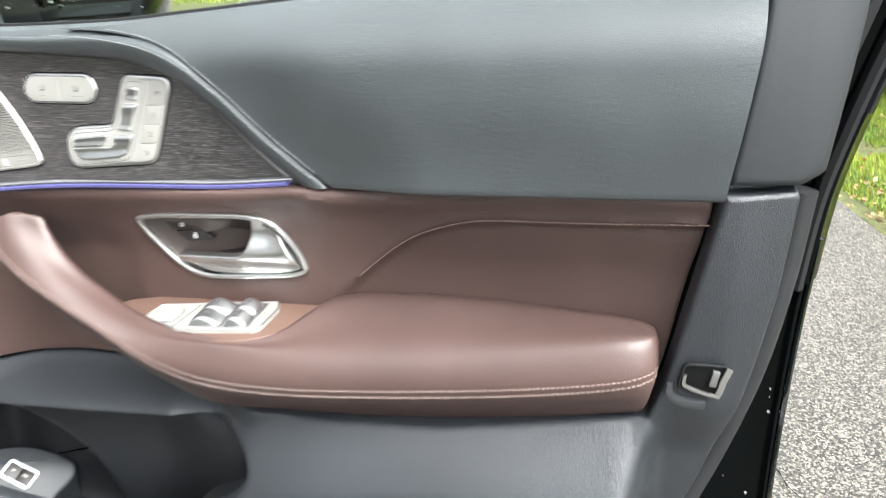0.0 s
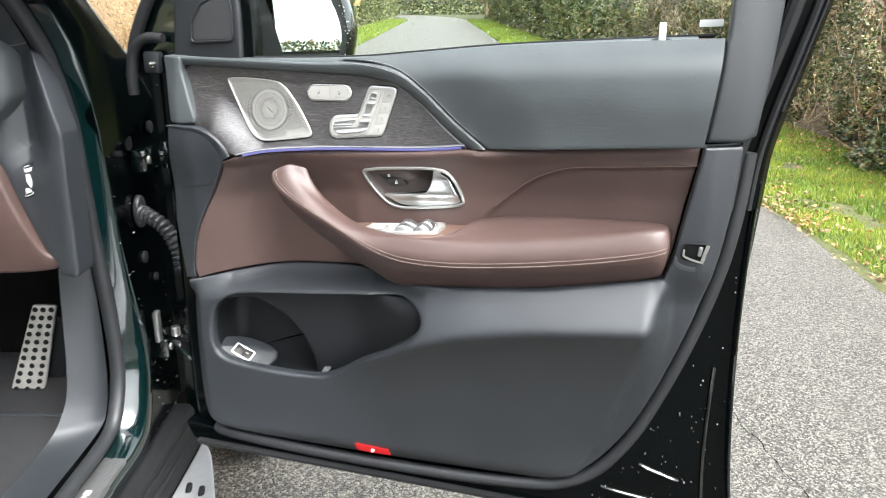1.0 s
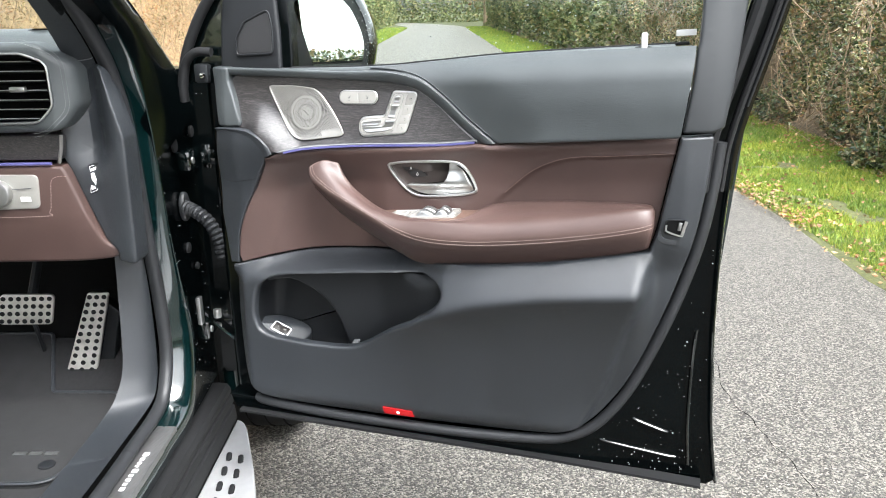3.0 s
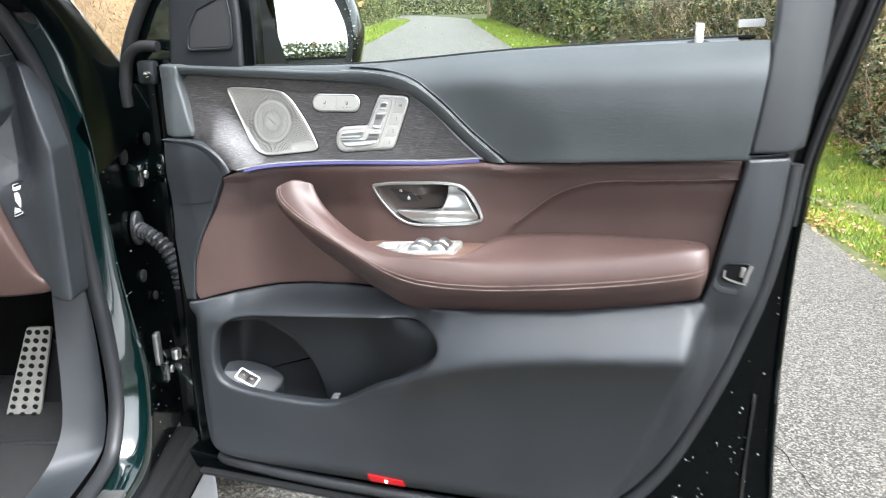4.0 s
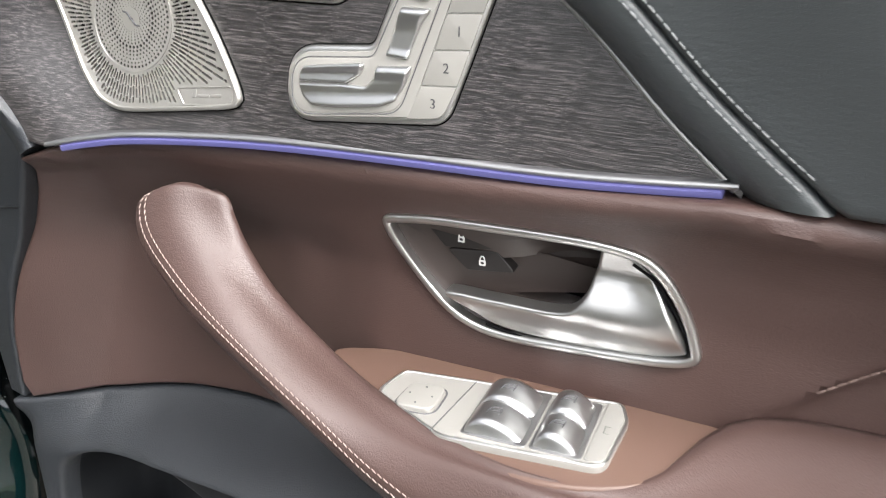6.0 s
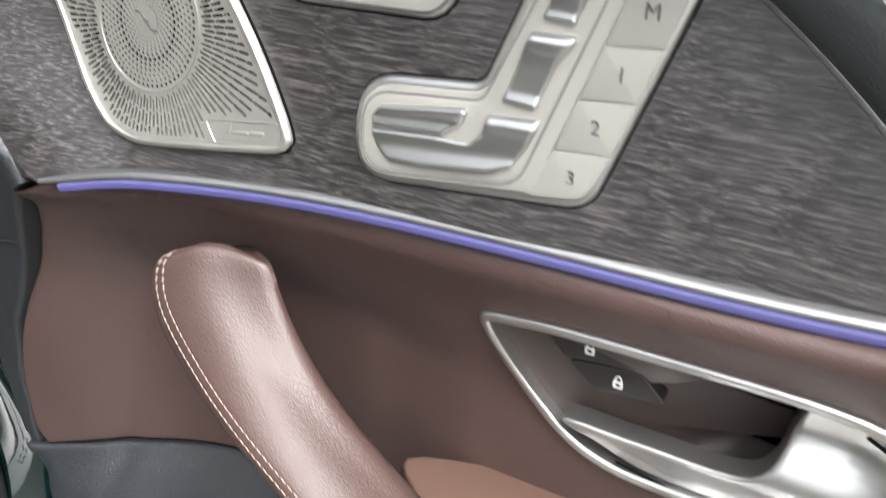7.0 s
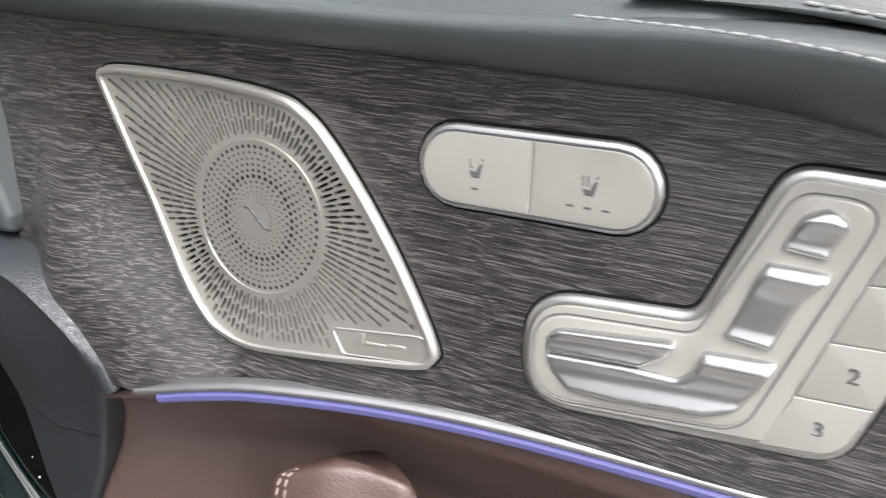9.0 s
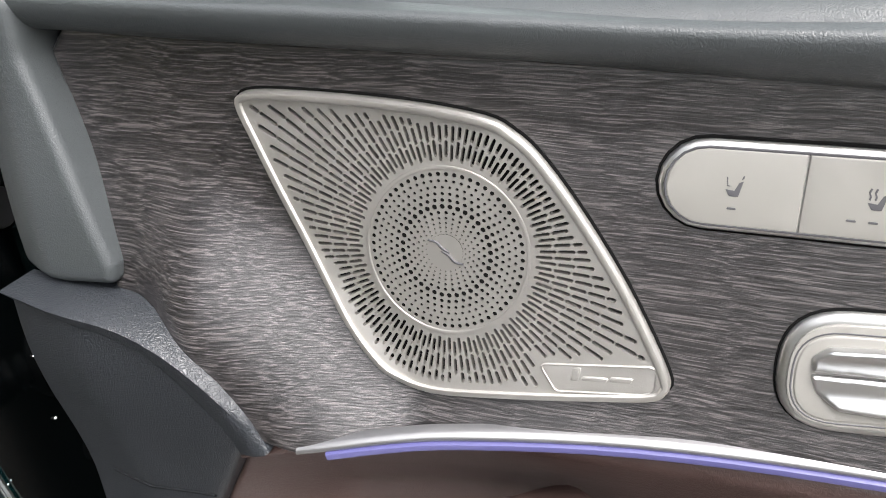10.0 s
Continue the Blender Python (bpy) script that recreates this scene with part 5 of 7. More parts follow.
# glass with rain drops
glass_line = [(-0.01, 1.36), (0.82, 1.40), (0.905, 1.50), (0.92, 1.78), (0.70, 1.83), (0.40, 1.83), (0.18, 1.76), (0.0, 1.56)]
pane = part("window_pane", pad(glass_line, glass_y, 0.001, 0.004, 0), M_glass, door, "clear side window with rain drops")
pane.visible_shadow = False
rng = random.Random(4)
bm = bmesh.new()
for k in range(560):
    x, z = rng.uniform(0.05, 0.83), 1.405 + rng.random() ** 1.2 * 0.16
    r = 0.0005 + 0.0010 * rng.random() ** 3
    y = 0.062 + 0.10 * (z - 1.36) - 0.02 * (x - 0.4) ** 2 - 0.035 * x + 0.0042
    bmesh.ops.create_icosphere(bm, subdivisions=1, radius=1, matrix=Matrix.Translation((x, y, z)) @ Matrix.Diagonal((r, r * 0.5, r * 1.1, 1)))
part("rain_drops", bm, M_water, pane, "clear rain drops", kind="stuff")

# lock pin and window sticker
pin = part("lock_pin", drum(0.0052, 0.032, Matrix.Translation((0.706, -0.014, 1.438)), 16, 0.002), M_white, door, "pale plastic lock pin")
part("pin_collar", drum(0.016, 0.005, Matrix.Translation((0.706, -0.014, 1.4265)) @ pose(0, 0, 0, 12), 20, 0.0015), M_rubber, pin)
sx, sz = 0.776, 1.452
part("window_label", pad(rounded([(sx - 0.017, sz - 0.0055), (sx + 0.017, sz - 0.004), (sx + 0.017, sz + 0.0065), (sx - 0.017, sz + 0.0050)], 0.0015), lambda x, z: 0.062 + 0.10 * (z - 1.36) - 0.02 * (x - 0.4) ** 2 - 0.035 * x - 0.0008, 0.0001, 0.0006, 0), M_white, pane, "small white label")

# sail panel with tweeter, and the mirror
sail_line = [(-0.152, 1.380), (-0.012, 1.380), (-0.016, 1.46), (-0.032, 1.60), (-0.075, 1.62), (-0.142, 1.55), (-0.150, 1.47)]
sail = part("sail_panel", pad(rounded(sail_line, 0.008, 3), lambda x, z: 0.050 + 0.12 * (z - 1.39), 0.006, 0.05, 0.03), M_plastic_dark, door, "black plastic mirror triangle")
part("window_channel", pad(rounded([(-0.022, 1.375), (0.010, 1.378), (0.006, 1.46), (-0.010, 1.60), (-0.040, 1.60), (-0.028, 1.48)], 0.004, 3), lambda x, z: 0.058 + 0.12 * (z - 1.39), 0.004, 0.03, 0.03), M_jamb, door, "black window channel")
tw = rounded([(-0.112, 1.412), (-0.028, 1.416), (-0.030, 1.468), (-0.038, 1.502), (-0.092, 1.478), (-0.110, 1.448)], 0.010)
tweeter = part("tweeter_grille", pad(tw, lambda x, z: 0.046 + 0.12 * (z - 1.39), 0.004, 0.006, 0.02), material("fine_black_mesh", (0.006, 0.006, 0.007), 0.6, bump=1.0, bump_scale=1500), sail, "fine black tweeter mesh")
part("rim", sweep([(x, 0.0455 + 0.12 * (z - 1.39), z) for x, z in tw], oval(0.0022, 0.002, 6), closed=True), M_plastic_dark, sail)
# leading edge of the window frame with its seal loop
front_line = [(-0.140, 1.385), (-0.232, 1.352), (-0.250, 1.352), (-0.246, 1.39), (-0.212, 1.462), (-0.160, 1.534), (-0.090, 1.620), (-0.060, 1.60), (-0.138, 1.50)]
part("front_frame", pad(front_line, lambda x, z: 0.068, 0.006, 0.04, 0.03), M_gloss, door, "gloss black leading edge of the window frame")
part("corner_seal", sweep(curve_points([(-0.170, 0.050, 1.418), (-0.200, 0.047, 1.419), (-0.222, 0.047, 1.408), (-0.238, 0.050, 1.385), (-0.247, 0.052, 1.345), (-0.250, 0.056, 1.315)], 5), oval(0.0095, 0.010, 10)), M_rubber, door, "rubber seal loop")
part("corner_seal", sweep(curve_points([(-0.060, 0.058, 1.655), (-0.100, 0.058, 1.608), (-0.160, 0.056, 1.534), (-0.200, 0.055, 1.478), (-0.235, 0.056, 1.410), (-0.252, 0.058, 1.345)], 5), oval(0.011, 0.011, 10)), M_rubber, door)
part("belt_seal", sweep([(x, glass_y(x, z) - 0.001, z + 0.0005) for x, z in even(BELT, 0.012) if x < 0.80], [(0.003, -0.0005), (0.0025, 0.002), (0.0, 0.003), (-0.0025, 0.002), (-0.003, -0.0005)]), M_rubber, door, "black rubber window seal")
part("guide_block", box(-0.196, 0.052, 1.375, 0.034, 0.02, 0.040, 0.006), M_plastic_dark, door)
part("guide_bolt", drum(0.006, 0.008, Matrix.Translation((-0.190, 0.040, 1.372)) @ pose(0, 0, 0, 90), 12, 0.001), M_chrome, door)


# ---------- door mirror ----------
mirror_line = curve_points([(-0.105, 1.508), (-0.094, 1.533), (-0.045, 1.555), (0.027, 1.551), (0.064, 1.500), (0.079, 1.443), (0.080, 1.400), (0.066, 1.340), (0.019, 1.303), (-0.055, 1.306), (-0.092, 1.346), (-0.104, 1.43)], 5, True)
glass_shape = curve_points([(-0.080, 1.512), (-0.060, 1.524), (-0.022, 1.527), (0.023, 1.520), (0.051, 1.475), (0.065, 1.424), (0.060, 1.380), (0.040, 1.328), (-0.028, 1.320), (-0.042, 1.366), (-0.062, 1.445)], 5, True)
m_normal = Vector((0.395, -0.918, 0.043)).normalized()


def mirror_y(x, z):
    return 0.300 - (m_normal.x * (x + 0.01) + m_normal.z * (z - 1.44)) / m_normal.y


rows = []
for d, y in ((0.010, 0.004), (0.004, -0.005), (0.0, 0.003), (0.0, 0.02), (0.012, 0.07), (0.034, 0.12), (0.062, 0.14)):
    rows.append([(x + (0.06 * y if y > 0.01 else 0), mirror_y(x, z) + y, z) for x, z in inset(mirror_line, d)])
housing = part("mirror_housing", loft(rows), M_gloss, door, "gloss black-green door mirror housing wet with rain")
part("mirror_rim", pad(inset(mirror_line, 0.005), lambda x, z: mirror_y(x, z) - 0.001, 0.002, 0.01, 0), M_plastic_dark, housing)
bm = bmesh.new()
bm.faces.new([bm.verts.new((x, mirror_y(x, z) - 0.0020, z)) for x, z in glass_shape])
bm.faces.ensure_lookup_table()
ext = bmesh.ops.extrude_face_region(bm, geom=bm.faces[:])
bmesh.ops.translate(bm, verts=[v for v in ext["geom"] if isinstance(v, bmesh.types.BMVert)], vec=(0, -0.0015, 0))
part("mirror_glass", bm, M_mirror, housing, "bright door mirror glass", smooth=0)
part("mirror_arm", loft([[(-0.06, 0.10, 1.345), (-0.06, 0.16, 1.345), (-0.06, 0.16, 1.30), (-0.06, 0.10, 1.30)], [(-0.085, 0.22, 1.35), (-0.03, 0.24, 1.35), (-0.03, 0.24, 1.30), (-0.085, 0.22, 1.30)], [(-0.08, 0.33, 1.38), (-0.01, 0.36, 1.38), (-0.01, 0.36, 1.31), (-0.08, 0.33, 1.31)]]), M_plastic_dark, housing)
bm = bmesh.new()
for k in range(60):
    a = rng.random() * 6.283
    d = rng.uniform(-0.001, 0.010)
    p = inset(mirror_line, d)[int(rng.random() * len(mirror_line)) % len(mirror_line)]
    r = rng.uniform(0.0006, 0.0014)
    bmesh.ops.create_icosphere(bm, subdivisions=1, radius=r, matrix=Matrix.Translation((p[0], mirror_y(*p) - 0.004 + (0.004 if d < 0.002 else 0), p[1])))
part("rain_drops", bm, M_water, housing, "rain drops", kind="stuff")

# ---------- the car beside the door ----------
FWD, OUT, HINGE = Vector((-0.25, 0.968, 0)), Vector((0.968, 0.25, 0)), Vector((-0.19, 0.06, 0))


def C(f, r, z):
    return HINGE + FWD * f + OUT * r + Vector((0, 0, z))


def on_car(depth):
    """Maps (across, height) of a panel facing the driver; depth gives its place along the car."""
    return lambda r, z: (lambda d: C(depth(r, z) + d, r, z))


def on_side(across):
    return lambda f, z: (lambda d: C(f, across(f, z) - d, z))


def on_floor(height):
    return lambda f, r: (lambda d: C(f, r, height(f, r) - d))


body = thing("car", "dark green car body around the open driver's doorway", "car", (-0.40, 0.06, 0.0))


def opening_line(pts):
    return curve_points(pts, 7)


def rail_line(r, pts):
    return opening_line([(f, r, z) for f, z in pts])


trim_edge = opening_line([(-0.35, -0.285, 1.70), (-0.149, -0.285, 1.532), (-0.072, -0.285, 1.459), (0.005, -0.285, 1.362), (0.040, -0.285, 1.29), (0.053, -0.285, 1.168), (0.059, -0.285, 0.977), (0.045, -0.285, 0.85), (0.018, -0.285, 0.692), (-0.014, -0.295, 0.625), (-0.06, -0.31, 0.59), (-0.20, -0.325, 0.567), (-0.35, -0.33, 0.56), (-1.3, -0.33, 0.56)])
groove_edge = rail_line(-0.225, [(-0.36, 1.70), (-0.159, 1.532), (-0.07, 1.455), (-0.010, 1.375), (0.035, 1.255), (0.047, 1.171), (0.076, 0.970), (0.085, 0.829), (0.078, 0.690), (0.058, 0.620), (0.005, 0.588), (-0.196, 0.582), (-0.328, 0.582), (-1.3, 0.582)])
seal_edge = rail_line(-0.200, [(-0.33, 1.70), (-0.138, 1.532), (-0.065, 1.460), (-0.009, 1.395), (0.039, 1.293), (0.055, 1.168), (0.070, 0.983), (0.095, 0.825), (0.103, 0.720), (0.075, 0.640), (0.008, 0.568), (-0.15, 0.556), (-0.307, 0.553), (-1.3, 0.553)])
flange_edge = rail_line(-0.155, [(-0.33, 1.66), (-0.147, 1.519), (-0.050, 1.455), (0.020, 1.365), (0.052, 1.250), (0.062, 1.180), (0.089, 0.966), (0.133, 0.806), (0.158, 0.700), (0.134, 0.587), (0.07, 0.500), (-0.10, 0.495), (-0.218, 0.490), (-1.3, 0.490)])
COUNT = len(seal_edge)


def between(a, b, i, s, bulge=0.0, lift=0.0):
    p = np.array(a[i]) * (1 - s) + np.array(b[i]) * s
    k = math.sin(math.pi * s)
    return C(p[0], p[1] + bulge * k, p[2] + lift * k)


def sill_part(i):
    return ease(7 * 7, 10 * 7, i)


part("doorway_flange", loft([[between(seal_edge, flange_edge, i, s, 0.014 + 0.016 * sill_part(i), 0.022 * sill_part(i)) for s in np.linspace(-0.15, 1, 11)] for i in range(COUNT)], False, False), M_paint, body, "gloss dark green painted doorway flange", smooth=60)
part("doorway_seal", sweep([between(groove_edge, seal_edge, i, 0.55, 0.006) for i in range(COUNT)], oval(0.013, 0.017, 12), up=tuple(OUT)), M_rubber_soft, body, "soft black rubber doorway seal", smooth=60)
part("pillar_inner_trim", loft([[between(trim_edge, groove_edge, i, s, 0.014) for s in np.linspace(0, 1, 9)] for i in range(COUNT)], False, False), M_plastic, body, "dark grey plastic pillar and sill trim", smooth=60)
for i in (3 * 7 - 3, 6 * 7):
    part("trim_joint", sweep([between(trim_edge, groove_edge, i, s, 0.0142) for s in np.linspace(0.02, 0.98, 9)], oval(0.0011, 0.0011, 6), up=tuple(OUT)), M_satin_dark, body)
# windscreen pillar outside the flange
outer = opening_line([(-0.25, -0.15, 1.69), (-0.028, -0.145, 1.533), (0.055, -0.14, 1.470), (0.140, -0.14, 1.410), (0.215, -0.14, 1.355), (0.330, -0.15, 1.270)])
rows = []
for i, b in enumerate(outer):
    a = flange_edge[i]
    m = [(a[k] + b[k]) / 2 for k in range(3)]
    rows.append([C(*a), C(a[0] * 0.75 + b[0] * 0.25, -0.142, a[2] * 0.75 + b[2] * 0.25), C(m[0], -0.137, m[2]), C(a[0] * 0.25 + b[0] * 0.75, -0.137, a[2] * 0.25 + b[2] * 0.75), C(*b), C(b[0] + 0.004, b[1] - 0.012, b[2] + 0.003), C(b[0] - 0.01, -0.24, b[2] - 0.01), C(a[0], -0.24, a[2])])
part("windscreen_pillar", loft(rows), M_jamb, body, "dark green windscreen pillar", smooth=50)
part("pillar_trim_line", sweep([C(b[0] + 0.004, b[1] - 0.002, b[2] + 0.003) for b in outer], oval(0.0022, 0.0022, 6)), M_chrome, body)
# hinge pillar face and the end of the wing's hollow
face_rows = []
for i in range(3 * 7, 10 * 7 + 1):
    f, r, z = flange_edge[i]
    face_rows.append([C(f - 0.003, r - 0.002, z), C(f + 0.03, -0.158, z), C(max(f + 0.05, 0.22), -0.162, z), C(0.34, -0.166, z), C(0.352, -0.150, z), C(0.365, 0.06, z), C(0.40, 0.06, z), C(0.40, -0.25, z), C(f, -0.25, z)])
part("hinge_face", loft(face_rows), M_jamb, body, "black-green hinge pillar face", smooth=50)
drop_rng = random.Random(17)
bm = bmesh.new()
for k in range(80):
    ring_row = drop_rng.choice(face_rows)
    a, b = drop_rng.choice(((0, 1), (1, 2), (2, 3), (4, 5)))
    t = drop_rng.random()
    p = ring_row[a] * (1 - t) + ring_row[b] * t + OUT * 0.001 - FWD * 0.001
    bmesh.ops.create_icosphere(bm, subdivisions=1, radius=0.0006 + 0.0011 * drop_rng.random() ** 2, matrix=Matrix.Translation(p))
part("rain_drops", bm, M_water, body, "clear rain drops on the paint", kind="stuff")
side_on = OUT.to_track_quat("Z", "Y").to_matrix().to_4x4()
for f, z, r in ((0.185, 1.190, 0.017), (0.27, 1.255, 0.013), (0.20, 0.925, 0.014), (0.315, 1.205, 0.015), (0.325, 1.125, 0.017), (0.25, 0.86, 0.010)):
    part("blanking_plug", drum(r, 0.008, Matrix.Translation(C(f, -0.158, z)) @ side_on, 20, 0.0030), M_rubber, body)
for z0 in (1.150, 0.70):
    hinge = part("door_hinge", box(*C(0.225, -0.140, z0), 0.085, 0.034, 0.048, 0.006, pose(0, 0, 0, 0, 0, 104)), M_gloss, body, "painted steel door hinge")
    part("hinge_pin", drum(0.011, 0.060, Matrix.Translation(C(0.262, -0.105, z0)), 16, 0.002), M_gloss, hinge)
    part("hinge_arm", box(*C(0.250, -0.07, z0), 0.09, 0.028, 0.036, 0.005, pose(0, 0, 0, 0, 0, 20)), M_gloss, hinge)
    part("hinge_bolt", drum(0.009, 0.014, Matrix.Translation(C(0.20, -0.126, z0)) @ side_on, 6, 0.0012), M_satin, hinge)
strap = part("check_strap", sweep([Vector((-0.345, 0.20, 0.757)), Vector((-0.30, 0.165, 0.752)), Vector((-0.20, 0.10, 0.740))], [(-0.004, -0.011), (0.004, -0.011), (0.004, 0.011), (-0.004, 0.011)]), M_chrome, body, "bright steel door check strap", smooth=20)
part("strap_plate", box(*C(0.180, -0.140, 0.760), 0.022, 0.012, 0.075, 0.003, pose(0, 0, 0, 0, 0, 104)), M_satin_dark, strap)
part("strap_roller", drum(0.010, 0.022, Matrix.Translation((-0.295, 0.160, 0.775)), 14, 0.002), M_satin, strap)
# wiring gaiter
gaiter_path = curve_points([tuple(C(0.191, -0.156, 1.036)), (-0.355, 0.190, 1.034), (-0.312, 0.188, 1.008), (-0.285, 0.186, 0.962), (-0.277, 0.184, 0.915)], 12)
rows = []
for i, p in enumerate(gaiter_path):
    a = Vector(gaiter_path[max(0, i - 1)])
    b = Vector(gaiter_path[min(len(gaiter_path) - 1, i + 1)])
    t = (b - a).normalized()
    side = t.cross(Vector((0, 1, 0.2))).normalized()
    top = side.cross(t)
    r = 0.0145 + (0.0026 if i % 3 else -0.0020)
    rows.append([Vector(p) + side * (r * math.cos(q)) + top * (r * math.sin(q)) for q in np.linspace(0, 2 * math.pi, 15)[:-1]])
gaiter = part("wiring_gaiter", loft(rows), M_rubber_soft, body, "ribbed black rubber wiring gaiter", smooth=25)
part("gaiter_flange", drum(0.034, 0.014, Matrix.Translation(C(0.191, -0.152, 1.036)) @ side_on @ Matrix.Diagonal((0.72, 1.1, 1, 1)), 28, 0.005), M_rubber_soft, gaiter)

# sill, step plate and running board
sill_rows = []
for ff in (0.30, 0.10, -0.20, -0.60, -1.3):
    sill_rows.append([C(ff, r, z) for r, z in ((-0.152, 0.490), (-0.130, 0.487), (-0.122, 0.474), (-0.121, 0.462), (-0.128, 0.457), (-0.120, 0.451), (-0.117, 0.430), (-0.124, 0.424), (-0.115, 0.417), (-0.112, 0.378), (-0.13, 0.33), (-0.20, 0.33), (-0.20, 0.488))])
part("sill_cover", loft(sill_rows), M_rubber, body, "ribbed black plastic sill cover", smooth=25)
plate_rows = []
for ff in np.linspace(-0.052, -1.25, 12):
    plate_rows.append([C(ff, -0.196, 0.545), C(ff, -0.194, 0.5575), C(ff, -0.191, 0.5585), C(ff, -0.150, 0.5565), C(ff, -0.147, 0.5555), C(ff, -0.146, 0.540)])
stepplate = part("sill_plate", loft(plate_rows), M_satin_dark, body, "brushed aluminium sill plate with white lettering bars", smooth=30)
for f0, f1, w in ((-0.165, -0.182, 0.013), (-0.186, -0.198, 0.010), (-0.202, -0.213, 0.009), (-0.217, -0.222, 0.008), (-0.229, -0.245, 0.013), (-0.249, -0.260, 0.009), (-0.264, -0.276, 0.010), (-0.280, -0.291, 0.009), (-0.295, -0.31, 0.010)):
    part("lettering_bar", box(*C((f0 + f1) / 2, -0.176 + w / 2 - 0.003, 0.5582), w, abs(f1 - f0) * 0.8, 0.0012, 0.0003, pose(0, 0, 0, 0, 0, 14.5)), M_white, stepplate, "white lettering bar")
board_line = curve_points([(0.300, -0.112), (0.285, -0.090), (0.245, -0.070), (0.160, -0.040), (0.040, 0.000), (-0.075, 0.031), (-0.25, 0.062), (-0.50, 0.080), (-0.80, 0.085), (-1.40, 0.085)], 6) + [(-1.40, -0.112)]
slot_list = []
for k in range(8):
    for row in range(2):
        f = 0.105 - k * 0.066 - row * 0.012
        slot_list.append(stadium(f, -0.082 + row * 0.034 + 0.006 * min(k, 4), 0.0215, 0.0078, -12 + 2 * k, 5))
board = single("running_board", pad(board_line, on_floor(lambda f, r: 0.372), 0.006, 0.03, 0, holes=slot_list, hole_back=0.006), M_board, "satin aluminium running board with black rubber slots", "running board", (-0.2, -0.1, 0.35))
for line in slot_list:
    part("rubber_grip", pad(inset(line, 0.0012), on_floor(lambda f, r: 0.3745), 0.0025, 0.012, 0), M_rubber, board)
for f in (-0.3, -1.1):
    part("bracket", box(*C(f, -0.05, 0.33), 0.05, 0.14, 0.06, 0.008, pose(0, 0, 0, 0, 0, 14)), M_plastic_dark, board)

# footwell
part("footwell_floor", pad(rounded([(-1.3, -0.30), (0.30, -0.28), (0.30, -1.0), (-1.3, -1.0)], 0.02, 3), on_floor(lambda f, r: 0.535 + 0.10 * ease(0.10, 0.30, f)), 0.004, 0.05, 0.05), material("black_carpet", (0.009, 0.009, 0.010), 0.95, vary=0.3, vary_scale=120, bump=1.0, bump_scale=900), body, "black footwell carpet")
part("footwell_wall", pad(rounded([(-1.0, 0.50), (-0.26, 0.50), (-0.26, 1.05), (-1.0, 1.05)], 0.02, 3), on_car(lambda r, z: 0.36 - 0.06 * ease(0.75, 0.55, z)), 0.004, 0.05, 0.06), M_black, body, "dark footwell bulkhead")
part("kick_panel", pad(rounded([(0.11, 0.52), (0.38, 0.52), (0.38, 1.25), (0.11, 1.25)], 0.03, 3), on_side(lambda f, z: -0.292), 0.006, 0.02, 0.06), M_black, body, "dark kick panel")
mat_line = rounded([(-0.27, -1.0), (-0.265, -0.335), (0.055, -0.338), (0.128, -0.36), (0.131, -0.535), (0.30, -0.60), (0.30, -1.0)], [0.01, 0.06, 0.03, 0.02, 0.02, 0.04, 0.01], 6)
mat = single("floor_mat", pad(mat_line, on_floor(lambda f, r: 0.548 + 0.10 * ease(0.10, 0.30, f)), 0.004, 0.014, 0.04), material("black_velour", (0.0065, 0.0066, 0.0074), 0.92, vary=0.35, vary_scale=25, bump=0.8, bump_scale=700, sheen=0.03), "black velour floor mat with bound edge", "floor mat", (-0.6, -0.2, 0.54))
part("binding", sweep([C(f, r, 0.548 + 0.10 * ease(0.10, 0.30, f)) for f, r in mat_line], oval(0.005, 0.004, 8), up=(0, 0, 1), closed=True), M_plastic, mat)
for k in range(3):
    part("badge_bar", box(*C(-0.150, -0.470 + 0.036 * k, 0.5485), 0.030, 0.012, 0.002, 0.0005, pose(0, 0, 0, 0, 0, 14.5)), M_satin_dark, mat, "small metal badge bar")
part("mat_clip", drum(0.018, 0.006, Matrix.Translation(C(-0.198, -0.385, 0.549)), 20, 0.002), M_plastic_dark, mat)

# pedals
def pedal(name, corners, r, label, f0, f1, rows_n, cols):
    zt, zb = corners[0][1], corners[2][1]
    depth = lambda rr, z: f0 + (f1 - f0) * (zt - z) / (zt - zb)
    base = C(f0, corners[0][0], 0.545)
    ob = thing(name, label, "pedal", base)
    part("face_plate", pad(rounded(corners, r), on_car(depth), 0.003, 0.010, 0), M_pedal, ob, "brushed steel plate")
    for i in range(rows_n):
        for k in range(cols):
            u, v = (k + 0.5) / cols, (i + 0.5) / rows_n
            top = np.array(corners[0]) * (1 - u) + np.array(corners[1]) * u
            low = np.array(corners[3]) * (1 - u) + np.array(corners[2]) * u
            q = top * (1 - v) + low * v
            p = C(depth(q[0], q[1]) - 0.001, q[0], q[1])
            part("rubber_stud", drum(0.0062, 0.005, Matrix.Translation(p) @ (-FWD).to_track_quat("Z", "Y").to_matrix().to_4x4(), 12, 0.0012), M_rubber, ob)
    return ob, depth


